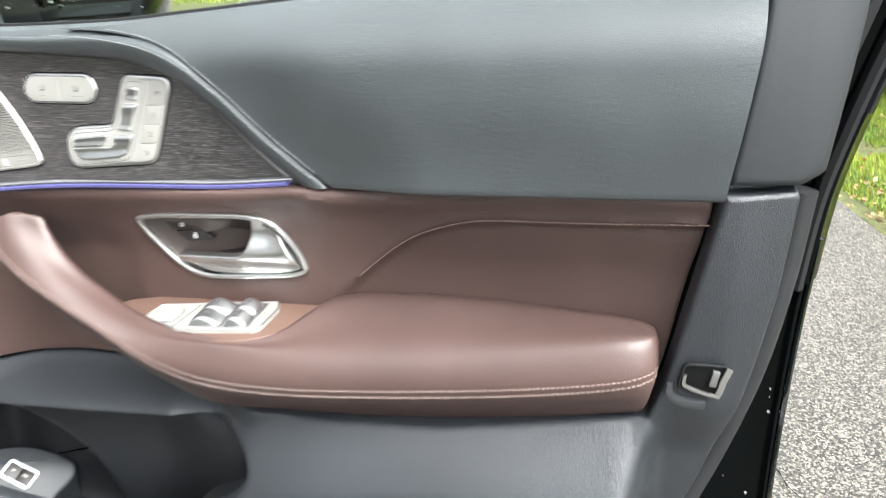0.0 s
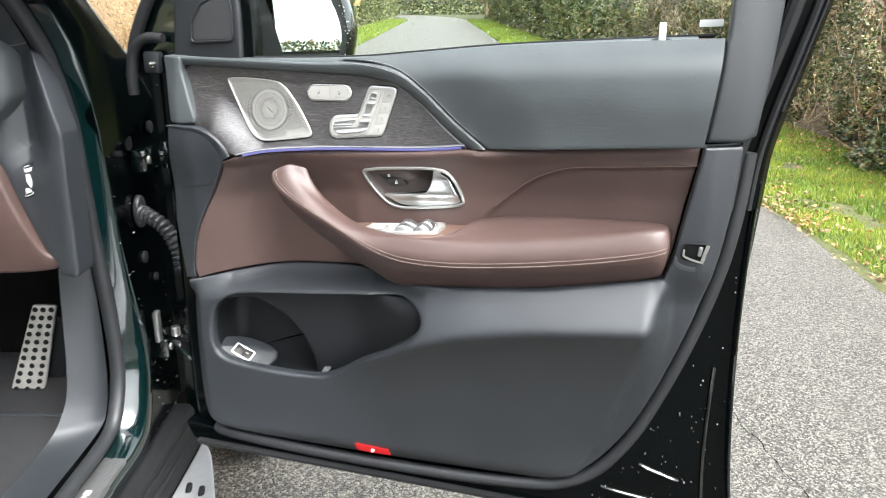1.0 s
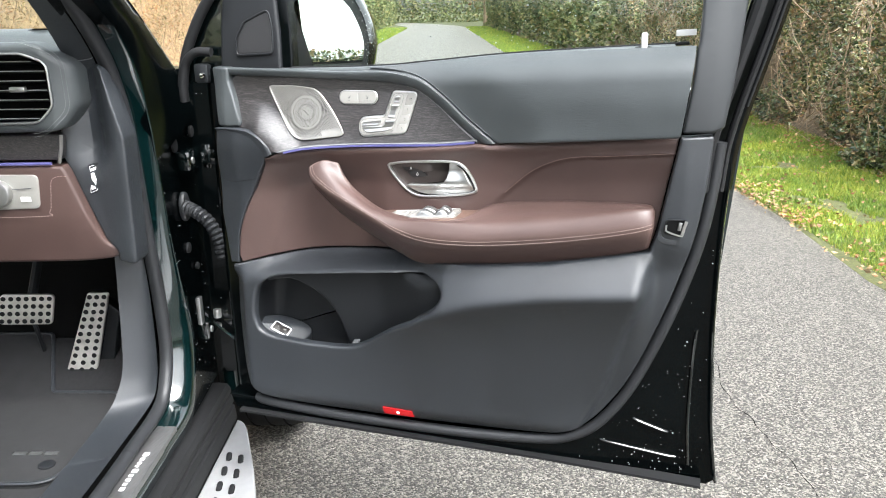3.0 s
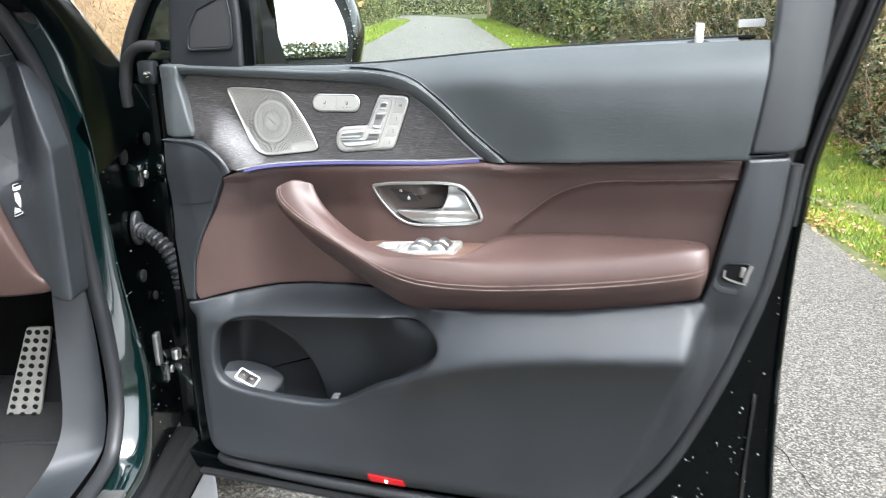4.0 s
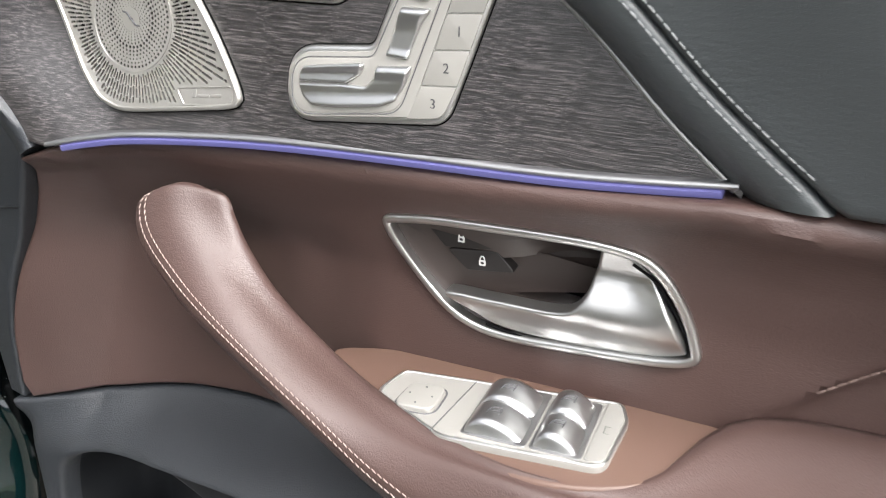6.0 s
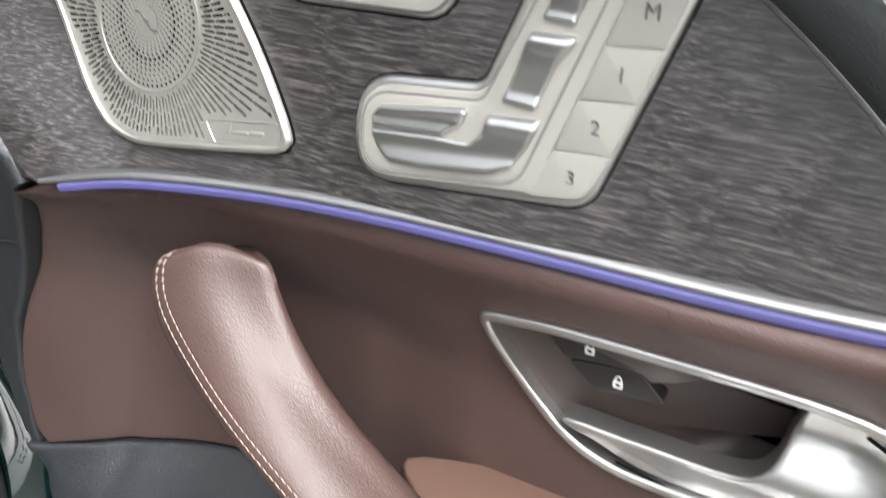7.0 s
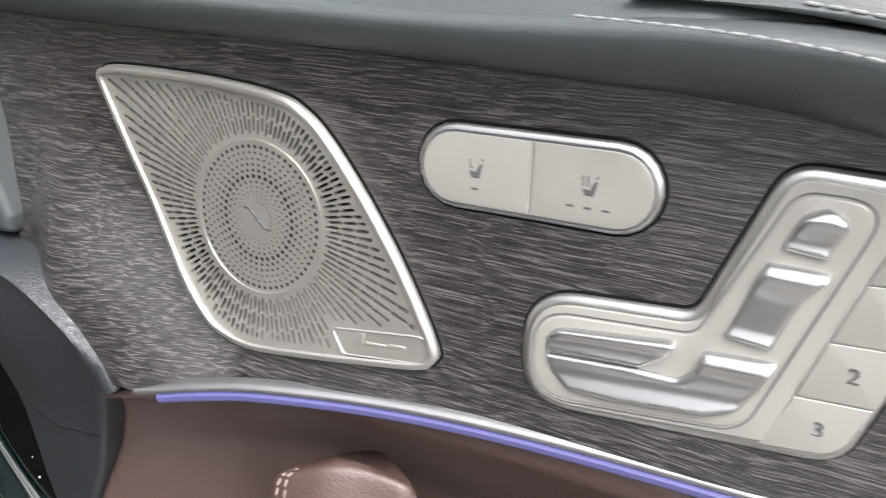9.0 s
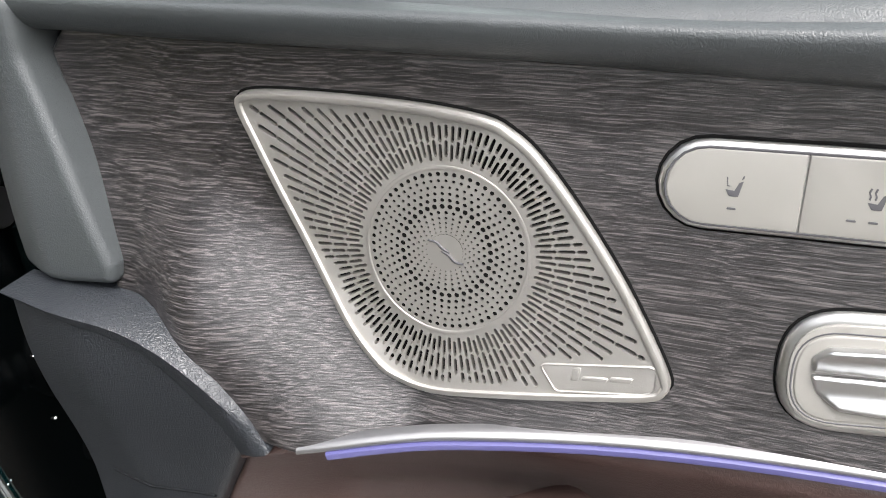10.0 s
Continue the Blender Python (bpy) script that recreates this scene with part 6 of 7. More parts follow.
accel, dep = pedal("accelerator_pedal", [(-0.438, 0.803), (-0.382, 0.803), (-0.448, 0.574), (-0.530, 0.574)], 0.008, "tall brushed steel accelerator pedal with rubber studs", 0.20, 0.20, 11, 3)
part("pedal_foot", pad(rounded([(-0.528, 0.576), (-0.452, 0.576), (-0.470, 0.535), (-0.550, 0.535)], 0.004), on_car(lambda r, z: 0.195), 0.004, 0.03, 0), M_rubber, accel, "black rubber pedal foot")
part("pedal_back", pad(rounded([(-0.425, 0.79), (-0.372, 0.74), (-0.405, 0.60), (-0.46, 0.56)], 0.004), on_car(lambda r, z: 0.225), 0.004, 0.03, 0), M_plastic_dark, accel)
brake, dep = pedal("brake_pedal", [(-0.668, 0.800), (-0.526, 0.800), (-0.546, 0.716), (-0.688, 0.716)], 0.012, "wide brushed steel brake pedal with rubber studs", 0.20, 0.20, 4, 7)
part("pedal_arm", sweep([C(0.21, -0.60, 0.76), C(0.28, -0.60, 0.86), C(0.32, -0.60, 1.02)], oval(0.010, 0.014, 8)), M_plastic_dark, brake)
part("stop", sweep([C(0.215, -0.60, 0.72), C(0.24, -0.60, 0.62), C(0.25, -0.60, 0.545)], oval(0.006, 0.006, 8)), M_plastic_dark, brake)

# ---------- dashboard ----------
dash = thing("dashboard", "black leather and brown dashboard end with a round-cornered air vent", "dashboard", tuple(C(-0.1, -0.45, 1.0)))
LEFT = -0.75
sec = [(0.30, 1.40), (0.10, 1.452), (-0.08, 1.472), (-0.165, 1.462), (-0.195, 1.44), (-0.17, 1.42), (0.0, 1.40), (0.30, 1.30)]
part("dash_top", loft([[C(f + 0.06 * e, r, z - 0.03 * e) for f, z in sec] for r, e in ((LEFT, 0), (-0.30, 0), (-0.24, 0.25), (-0.205, 1.0), (-0.195, 1.8))]), M_leather_grey, dash, "black leather dashboard top", smooth=60)
vent_out = rounded([(LEFT, 1.450), (-0.250, 1.450), (-0.190, 1.41), (-0.190, 1.335), (-0.225, 1.285), (LEFT, 1.275)], [0.01, 0.05, 0.035, 0.035, 0.045, 0.01], 8)
vent_in = rounded([(LEFT + 0.02, 1.432), (-0.275, 1.428), (-0.232, 1.412), (-0.232, 1.335), (-0.262, 1.305), (LEFT + 0.02, 1.296)], [0.01, 0.04, 0.02, 0.02, 0.035, 0.01], 8)
surround = part("vent_surround", pad(vent_out, on_car(lambda r, z: -0.215 + 0.9 * max(0, r + 0.235) ** 1.2), 0.014, 0.10, 0.03, holes=[vent_in], hole_r=0.004, hole_back=0.05), M_leather_grey, dash, "stitched black leather vent surround")
part("vent_ring", sweep([C(-0.217, r, z) for r, z in inset(vent_in, -0.002)], oval(0.0022, 0.0022, 8), up=tuple(-FWD), closed=True), M_satin, surround, "satin metal vent ring")
for off in (0.022, 0.028):
    line = [(r, z) for r, z in inset(vent_in, -off) if r > -0.30]
    line.sort(key=lambda p: math.atan2(p[1] - 1.37, p[0] + 0.33))
    part("stitching", stitches([C(-0.2165 + 0.9 * max(0, r + 0.235) ** 1.2, r, z) for r, z in line], 0.0056, 0.0044, 0.0005, up=tuple(-FWD)), M_white_thread, surround)
part("vent_cavity", pad(inset(vent_in, -0.003), on_car(lambda r, z: -0.165), 0.001, 0.02, 0), M_black, surround)
for k in range(7):
    z = 1.310 + 0.0175 * k
    part("vent_slat", loft([[C(-0.206, r, z + 0.0015), C(-0.208, r, z), C(-0.206, r, z - 0.0015), C(-0.17, r, z - 0.007), C(-0.17, r, z - 0.004)] for r in (LEFT + 0.03, -0.240 if 0 < k < 6 else -0.262)]), M_plastic_dark, surround)
    part("slat_edge", sweep([C(-0.2085, LEFT + 0.03, z + 0.0006), C(-0.2085, -0.240 if 0 < k < 6 else -0.262, z + 0.0006)], oval(0.0011, 0.0009, 6), up=tuple(-FWD)), M_satin, surround, "thin bright slat edge")
part("vent_tab", box(*C(-0.213, -0.292, 1.365), 0.030, 0.012, 0.010, 0.003, pose(0, 0, 0, 0, 0, 14.5)), M_satin, surround)
slots_bm = bmesh.new()
for k in range(9):
    p = C(-0.10 + 0.004 * k, -0.275 - 0.012 * k * 0.5, 1.4715 - 0.0008 * k)
    bmesh.ops.create_cube(slots_bm, size=1, matrix=Matrix.Translation(p) @ pose(0, 0, 0, 0, 0, 14 + 50) @ Matrix.Diagonal((0.05, 0.0022, 0.002, 1)))
part("demister_grille", slots_bm, M_black, dash, "black demister slots", kind="stuff")
part("decor_shelf", pad(rounded([(LEFT, 1.276), (-0.238, 1.276), (-0.248, 1.226), (LEFT, 1.226)], [0.002, 0.008, 0.008, 0.002]), on_car(lambda r, z: -0.185), 0.004, 0.05, 0.04), M_wood, dash, "dark open-pore wood dash strip")
part("shelf_end", sweep([C(-0.190, -0.237, 1.276), C(-0.192, -0.240, 1.25), C(-0.190, -0.249, 1.222)], oval(0.0035, 0.0035, 8)), M_satin, dash)
part("ambient_light", sweep([C(-0.196, LEFT, 1.2215), C(-0.196, -0.262, 1.2215)], oval(0.003, 0.003, 8)), M_blue, dash, "violet-blue ambient light line")


def knee_depth(r, z):
    return -0.195 + 0.55 * max(0.0, (1.12 - z)) ** 1.4 + 0.10 * max(0.0, r + 0.25)


knee_line = [(LEFT, 1.216)] + curve_points([(-0.245, 1.216), (-0.235, 1.195), (-0.215, 1.13), (-0.190, 1.06), (-0.166, 1.040), (-0.168, 1.026), (-0.20, 1.016), (-0.32, 1.012), (LEFT, 1.010)], 5)
part("knee_panel", pad(knee_line, on_car(knee_depth), 0.006, 0.06, 0.03), M_leather_brown, dash, "brown leather knee panel")
light_line = rounded([(LEFT, 1.204), (-0.292, 1.200), (-0.298, 1.132), (LEFT, 1.122)], [0.01, 0.012, 0.014, 0.01])
light_sw = part("light_switch", pad(light_line, on_car(lambda r, z: knee_depth(r, z) - 0.004), 0.003, 0.01, 0), M_key, dash, "silver headlamp switch panel")
part("rotary_knob", drum(0.026, 0.02, Matrix.Translation(C(-0.205, -0.372, 1.165)) @ (-FWD).to_track_quat("Z", "Y").to_matrix().to_4x4(), 32, 0.004), M_satin, light_sw)
part("key_gap", sweep([C(-0.2005, -0.345, 1.172), C(-0.2005, -0.308, 1.174)], oval(0.0007, 0.0007, 6), up=tuple(-FWD)), M_mark, light_sw)
part("key_symbol", box(*C(-0.2005, -0.322, 1.152), 0.020, 0.002, 0.010, 0.0005, pose(0, 0, 0, 0, 0, 14.5)), M_white, light_sw)
seam = [(r, z) for r, z in curve_points([(LEFT, 1.112), (-0.32, 1.115), (-0.283, 1.124), (-0.275, 1.150), (-0.268, 1.188), (-0.252, 1.196), (-0.238, 1.196)], 6)]
part("stitching", stitches([C(knee_depth(r, z) - 0.0008, r, z) for r, z in seam], 0.006, 0.0045, 0.0007, up=tuple(-FWD)), M_tan_thread, dash)
# end cap with safety label
cap_depth = lambda r, z: -0.168 - 0.02 * ease(-0.20, -0.13, r) + 0.030 * math.exp(-((r + 0.19) / 0.03) ** 2) * ease(1.18, 1.26, z)
endcap = part("end_cap", pad(rounded([(-0.215, 1.405), (-0.150, 1.405), (-0.118, 1.27), (-0.125, 1.01), (-0.165, 1.015), (-0.166, 1.036), (-0.190, 1.058), (-0.216, 1.13), (-0.238, 1.195), (-0.250, 1.225), (-0.248, 1.29), (-0.20, 1.31)], [0.02, 0.02, 0.03, 0.01, 0.004, 0.01, 0.02, 0.03, 0.02, 0.01, 0.01, 0.03], 4), on_car(cap_depth), 0.005, 0.06, 0.02), M_plastic, dash, "smooth dark grey dashboard end cap")
sticker = part("safety_label", pad(rounded([(-0.209, 1.152), (-0.190, 1.160), (-0.185, 1.218), (-0.207, 1.212)], 0.003), on_car(lambda r, z: cap_depth(r, z) - 0.001), 0.0003, 0.002, 0), M_plastic_dark, endcap, "black and white safety label")
label_depth = on_car(lambda r, z: cap_depth(r, z) - 0.0014)
edge_poly = [(-0.207, 1.156), (-0.192, 1.162), (-0.187, 1.214), (-0.205, 1.209)]
part("label_border", pad(edge_poly, label_depth, 0.0001, 0.0005, 0, holes=[inset(edge_poly, 0.0010)], hole_back=0.0005), M_white, endcap, "thin white border")
for poly in ([(-0.204, 1.204), (-0.192, 1.208), (-0.1925, 1.202), (-0.203, 1.199)], [(-0.202, 1.196), (-0.196, 1.197), (-0.191, 1.184), (-0.194, 1.172), (-0.201, 1.184)], [(-0.204, 1.172), (-0.197, 1.170), (-0.194, 1.166), (-0.204, 1.162)]):
    part("label_mark", pad(poly, label_depth, 0.0001, 0.0005, 0), M_white, endcap, "white warning mark")

deeper = 1.085
eye_side = Vector((0.719, -1.41, 1.502))
dash.location = eye_side + (dash.location - eye_side) * deeper
dash.scale = (deeper, deeper, deeper)

# plain shell that closes the cabin
roof_rows = []
for ff in (-0.34, -0.9, -1.8, -2.7):
    roof_rows.append([C(ff, r, 1.775 - 0.05 * abs((r + 0.95) / 0.75) ** 3) for r in np.linspace(-0.30, -1.80, 7)] + [C(ff, -1.80, 1.68), C(ff, -0.30, 1.68)])
part("roof", loft(roof_rows), M_paint, body, "dark green roof")
part("far_side", loft([[C(ff, -1.90, 0.5), C(ff, -1.90, 1.25), C(ff, -1.98, 1.25), C(ff, -1.98, 0.5)] for ff in (0.05, -2.7)]), M_plastic_dark, body, "dark far side of the cabin")
part("rear_side", loft([[C(ff, -0.16, 0.4), C(ff, -0.14, 1.25), C(ff, -0.22, 1.25), C(ff, -0.24, 0.4)] for ff in (-1.25, -2.7)]), M_paint, body, "dark green rear side")
part("tail_wall", loft([[C(ff, -0.02, 0.5), C(ff, -0.22, 1.75), C(ff, -1.70, 1.75), C(ff, -1.95, 0.5)] for ff in (-2.7, -2.76)]), M_paint, body)

# windscreen, wing, bonnet and wheel
scuttle = loft([[C(0.34, r, 1.36), C(0.10, r, 1.33), C(0.10, r, 1.25), C(0.34, r, 1.25)] for r in (-1.6, -0.24)])
part("scuttle", scuttle, M_plastic_dark, body)
ws = bmesh.new()
ws.faces.new([ws.verts.new(p) for p in (C(0.36, -0.22, 1.33), C(-0.26, -0.22, 1.74), C(-0.26, -1.6, 1.76), C(0.36, -1.6, 1.34))])
bmesh.ops.solidify(ws, geom=ws.faces[:], thickness=0.004)
screen = part("windscreen", ws, M_glass, body, "clear windscreen")
screen.visible_shadow = False
wing = []
arch = [(1.0 - 0.46 * math.cos(a), 0.38 + 0.46 * math.sin(a)) for a in np.linspace(0.25, math.pi - 0.25, 15)]
wing_line = [(0.37, 1.30), (0.37, 0.42), (0.50, 0.42)] + arch + [(1.95, 0.45), (2.02, 0.85), (1.85, 1.08)]
part("front_wing", pad(wing_line, on_side(lambda f, z: -0.12 + 0.04 * math.sin(max(0, min(1, (z - 0.5) / 0.8)) * 3) - 0.10 * ease(1.4, 2.0, f)), 0.01, 0.04, 0.08), M_paint, body, "dark green front wing")
bon = []
for f in np.linspace(0.38, 1.92, 8):
    k = ease(0.9, 2.0, f)
    bon.append([C(f, r, 1.27 - 0.16 * k - 0.03 * (abs(r + 0.95) / 0.93) ** 3) for r in np.linspace(-0.13, -1.87, 9)] + [C(f, -1.87, 1.0), C(f, -0.13, 1.0)])
part("bonnet", loft(bon), M_paint, body, "dark green bonnet", smooth=60)
wheel = thing("front_wheel", "black front tyre on an alloy wheel standing on wet asphalt", "wheel", tuple(C(1.0, -0.17, 0.0)))
axle = Matrix.Translation(C(1.0, -0.17, 0.385)) @ OUT.to_track_quat("Z", "Y").to_matrix().to_4x4()
ty = []
for a in np.linspace(0, 2 * math.pi, 49)[:-1]:
    ty.append([axle @ Vector((rr * math.cos(a), rr * math.sin(a), w)) for rr, w in ((0.27, -0.12), (0.34, -0.14), (0.372, -0.132), (0.383, -0.10), (0.385, 0.0), (0.383, 0.10), (0.372, 0.132), (0.34, 0.14), (0.27, 0.12))])
ty.append(ty[0])
bm = loft(ty, True, False)
bmesh.ops.remove_doubles(bm, verts=bm.verts[:], dist=1e-5)
tyre = part("tyre", bm, M_rubber, wheel, "black tyre")
for w in (-0.09, -0.03, 0.03, 0.09):
    part("tread_groove", sweep([axle @ Vector((0.3845 * math.cos(a), 0.3845 * math.sin(a), w)) for a in np.linspace(0, 2 * math.pi, 49)[:-1]], oval(0.004, 0.003, 6), up=tuple(OUT), closed=True), M_black, tyre)
part("rim", drum(0.27, 0.20, axle, 40, 0.01), M_satin, wheel, "dark alloy rim")


# ---------- the lane ----------
ALONG, ACROSS = Vector((-0.26, 0.9656, 0)), Vector((0.9656, 0.26, 0))


def R(s, o, z=0.0):
    return ALONG * s + ACROSS * o + Vector((0, 0, z))


def ground_material(name, dark, light, scale, bump=0.6, speck=None, wet=0.0):
    m = bpy.data.materials.new(name)
    m.use_nodes = True
    n, l = m.node_tree.nodes, m.node_tree.links
    b = n["Principled BSDF"]
    tc = n.new("ShaderNodeTexCoord")
    big, small = n.new("ShaderNodeTexNoise"), n.new("ShaderNodeTexNoise")
    big.inputs["Scale"].default_value, big.inputs["Detail"].default_value = 0.9, 6
    small.inputs["Scale"].default_value, small.inputs["Detail"].default_value, small.inputs["Roughness"].default_value = scale, 5, 0.7
    for t in (big, small):
        l.new(tc.outputs["Object"], t.inputs["Vector"])
    ramp = n.new("ShaderNodeValToRGB")
    ramp.color_ramp.elements[0].position, ramp.color_ramp.elements[1].position = 0.35, 0.66
    ramp.color_ramp.elements[0].color, ramp.color_ramp.elements[1].color = (*dark, 1), (*light, 1)
    l.new(small.outputs[0], ramp.inputs[0])
    mul = n.new("ShaderNodeMix")
    mul.data_type, mul.blend_type = "RGBA", "MULTIPLY"
    mul.inputs["Factor"].default_value = 0.6
    rng_n = n.new("ShaderNodeMapRange")
    rng_n.inputs["From Min"].default_value, rng_n.inputs["From Max"].default_value = 0.3, 0.7
    rng_n.inputs["To Min"].default_value, rng_n.inputs["To Max"].default_value = 0.7, 1.15
    l.new(big.outputs[0], rng_n.inputs[0])
    l.new(ramp.outputs[0], mul.inputs["A"])
    l.new(rng_n.outputs[0], mul.inputs["B"])
    colour = mul.outputs["Result"]
    if speck:
        v = n.new("ShaderNodeTexVoronoi")
        v.inputs["Scale"].default_value = 165
        l.new(tc.outputs["Object"], v.inputs["Vector"])
        sep = n.new("ShaderNodeSeparateColor")
        l.new(v.outputs["Color"], sep.inputs[0])
        thr = n.new("ShaderNodeValToRGB")
        thr.color_ramp.elements[0].position, thr.color_ramp.elements[1].position = 0.40, 0.95
        thr.color_ramp.elements[1].color = (0.88, 0.88, 0.88, 1)
        l.new(sep.outputs[0], thr.inputs[0])
        mx = n.new("ShaderNodeMix")
        mx.data_type = "RGBA"
        l.new(thr.outputs[0], mx.inputs["Factor"])
        l.new(colour, mx.inputs["A"])
        mx.inputs["B"].default_value = (*speck, 1)
        colour = mx.outputs["Result"]
        bv = n.new("ShaderNodeBump")
        bv.inputs["Strength"].default_value, bv.inputs["Distance"].default_value = 1.0, 0.009
        l.new(v.outputs["Distance"], bv.inputs["Height"])
        bv.invert = True
        l.new(bv.outputs[0], b.inputs["Normal"])
    else:
        bp = n.new("ShaderNodeBump")
        bp.inputs["Strength"].default_value, bp.inputs["Distance"].default_value = bump, 0.02
        l.new(small.outputs[0], bp.inputs["Height"])
        l.new(bp.outputs[0], b.inputs["Normal"])
    l.new(colour, b.inputs["Base Color"])
    b.inputs["Roughness"].default_value = 0.85 - wet
    return m


def foliage(name, colours, rough=0.5):
    m = bpy.data.materials.new(name)
    m.use_nodes = True
    n, l = m.node_tree.nodes, m.node_tree.links
    b = n["Principled BSDF"]
    g = n.new("ShaderNodeNewGeometry")
    ramp = n.new("ShaderNodeValToRGB")
    e = ramp.color_ramp.elements
    e[0].color, e[1].color = (*colours[0], 1), (*colours[-1], 1)
    for k, c in enumerate(colours[1:-1]):
        e.new((k + 1) / (len(colours) - 1)).color = (*c, 1)
    l.new(g.outputs["Random Per Island"], ramp.inputs[0])
    tc, patch, level, mul = n.new("ShaderNodeTexCoord"), n.new("ShaderNodeTexNoise"), n.new("ShaderNodeValToRGB"), n.new("ShaderNodeMix")
    patch.inputs["Scale"].default_value, patch.inputs["Detail"].default_value = 1.7, 4
    l.new(tc.outputs["Object"], patch.inputs["Vector"])
    k = level.color_ramp.elements
    k[0].position, k[1].position = 0.36, 0.66
    k[0].color, k[1].color = (0.55, 0.62, 0.60, 1), (1.20, 1.05, 0.90, 1)
    l.new(patch.outputs[0], level.inputs[0])
    mul.data_type, mul.blend_type = "RGBA", "MULTIPLY"
    mul.inputs["Factor"].default_value = 1.0
    l.new(ramp.outputs[0], mul.inputs["A"])
    l.new(level.outputs[0], mul.inputs["B"])
    l.new(mul.outputs["Result"], b.inputs["Base Color"])
    b.inputs["Roughness"].default_value = rough
    b.inputs["Subsurface Weight"].default_value = 0.0
    return m


M_asphalt = ground_material("worn_grey_asphalt", (0.014, 0.0130, 0.0115), (0.066, 0.061, 0.053), 230, speck=(0.285, 0.268, 0.230), wet=0.36)
M_soil = ground_material("damp_soil_and_grass", (0.035, 0.042, 0.012), (0.10, 0.105, 0.032), 40)
M_grass = foliage("verge_grass", [(0.06, 0.13, 0.008), (0.14, 0.24, 0.015), (0.23, 0.31, 0.025), (0.29, 0.29, 0.06)], 0.6)
M_ivy = foliage("hedge_leaves", [(0.017, 0.034, 0.014), (0.042, 0.078, 0.028), (0.10, 0.145, 0.05), (0.21, 0.24, 0.10), (0.29, 0.23, 0.125), (0.23, 0.15, 0.08)], 0.30)
M_far = foliage("far_leaves", [(0.04, 0.07, 0.02), (0.09, 0.13, 0.04), (0.17, 0.19, 0.07), (0.24, 0.20, 0.10)], 0.6)
M_autumn = foliage("autumn_leaves", [(0.10, 0.055, 0.025), (0.26, 0.17, 0.08), (0.36, 0.27, 0.14), (0.16, 0.15, 0.06), (0.30, 0.21, 0.11), (0.24, 0.10, 0.04)], 0.7)
M_fallen = foliage("fallen_leaves", [(0.13, 0.07, 0.03), (0.30, 0.17, 0.08), (0.40, 0.28, 0.14), (0.22, 0.15, 0.08), (0.30, 0.10, 0.05)], 0.6)
M_twig = material("brown_twigs", (0.20, 0.145, 0.09), 0.8, vary=0.4, vary_scale=30)

bm = bmesh.new()
bmesh.ops.create_grid(bm, x_segments=20, y_segments=20, size=900)
bmesh.ops.translate(bm, verts=bm.verts[:], vec=(0, 0, -0.012))
single("ground", bm, M_soil, "damp grassy ground reaching the horizon", "ground", kind="structure")
EDGE, LEFT_EDGE = 2.80, -2.75
bm = bmesh.new()
road_rng = random.Random(2)
rows = []
for k in range(160):
    s = -60 + k * 1.25
    bend = 0.0 if s < 70 else 0.006 * (s - 70) ** 2
    wob = 0.06 * math.sin(s * 1.7) + 0.05 * road_rng.uniform(-1, 1)
    rows.append([R(s, LEFT_EDGE - bend - wob, -0.006), R(s, LEFT_EDGE + 1.5 - bend, 0.0), R(s, -bend, 0.0), R(s, EDGE - 1 - bend, 0.0), R(s, EDGE - bend + wob, -0.006)])
road = single("road", loft(rows, False, False), M_asphalt, "worn grey asphalt country lane with pale chippings", "road", kind="structure")
crack_rng = random.Random(8)
bm = bmesh.new()
p = Vector((0.98, 2.02, 0.0012))
heading = math.radians(-62)
verts = []
for k in range(44):
    heading += crack_rng.uniform(-0.35, 0.35)
    heading = max(-1.6, min(-0.7, heading))
    w = crack_rng.uniform(0.0006, 0.0022) if k % 7 else 0.0002
    t = Vector((math.cos(heading), math.sin(heading), 0))
    side = Vector((-t.y, t.x, 0)) * w
    verts.append((bm.verts.new(p + side), bm.verts.new(p - side)))
    p = p + t * 0.028
for a, b in zip(verts, verts[1:]):
    bm.faces.new((a[0], a[1], b[1], b[0]))
part("surface_crack", bm, M_black, road, "thin dark crack", smooth=0)


def leaf_mass(name, places, size, mat, label, category, seed, droop=0.5, aspect=0.62):
    """Many small folded leaves, each of two bent halves, in one mesh."""
    r = np.random.RandomState(seed)
    p = np.array(places)
    n = len(p)
    a = r.uniform(0, 2 * np.pi, n)
    tilt = r.normal(0, droop, n)
    length = size * r.uniform(0.6, 1.4, n)
    d = np.stack([np.cos(a) * np.cos(tilt), np.sin(a) * np.cos(tilt), np.sin(tilt)], 1)
    ref = r.normal(size=(n, 3))
    sd = np.cross(d, ref)
    sd /= np.linalg.norm(sd, axis=1)[:, None] + 1e-9
    up = np.cross(sd, d)
    L, W = length[:, None], (length * aspect)[:, None]
    v = np.stack([p - d * L / 2, p + sd * W / 2 + up * L * 0.12, p + d * L / 2, p - sd * W / 2 + up * L * 0.12], 1).reshape(-1, 3)
    i = np.arange(n)[:, None] * 4
    faces = np.concatenate([i + [0, 1, 2], i + [0, 2, 3]], 0)
    me = bpy.data.meshes.new(name)
    me.from_pydata(v.tolist(), [], faces.tolist())
    me.materials.append(mat)
    return tagged(new(name, me), label, category, "", "stuff")


def lump(s, o):
    return noise.noise(Vector((s * 0.45, o * 0.3, 1.7))) + 0.5 * noise.noise(Vector((s * 1.6, o, 4.2)))


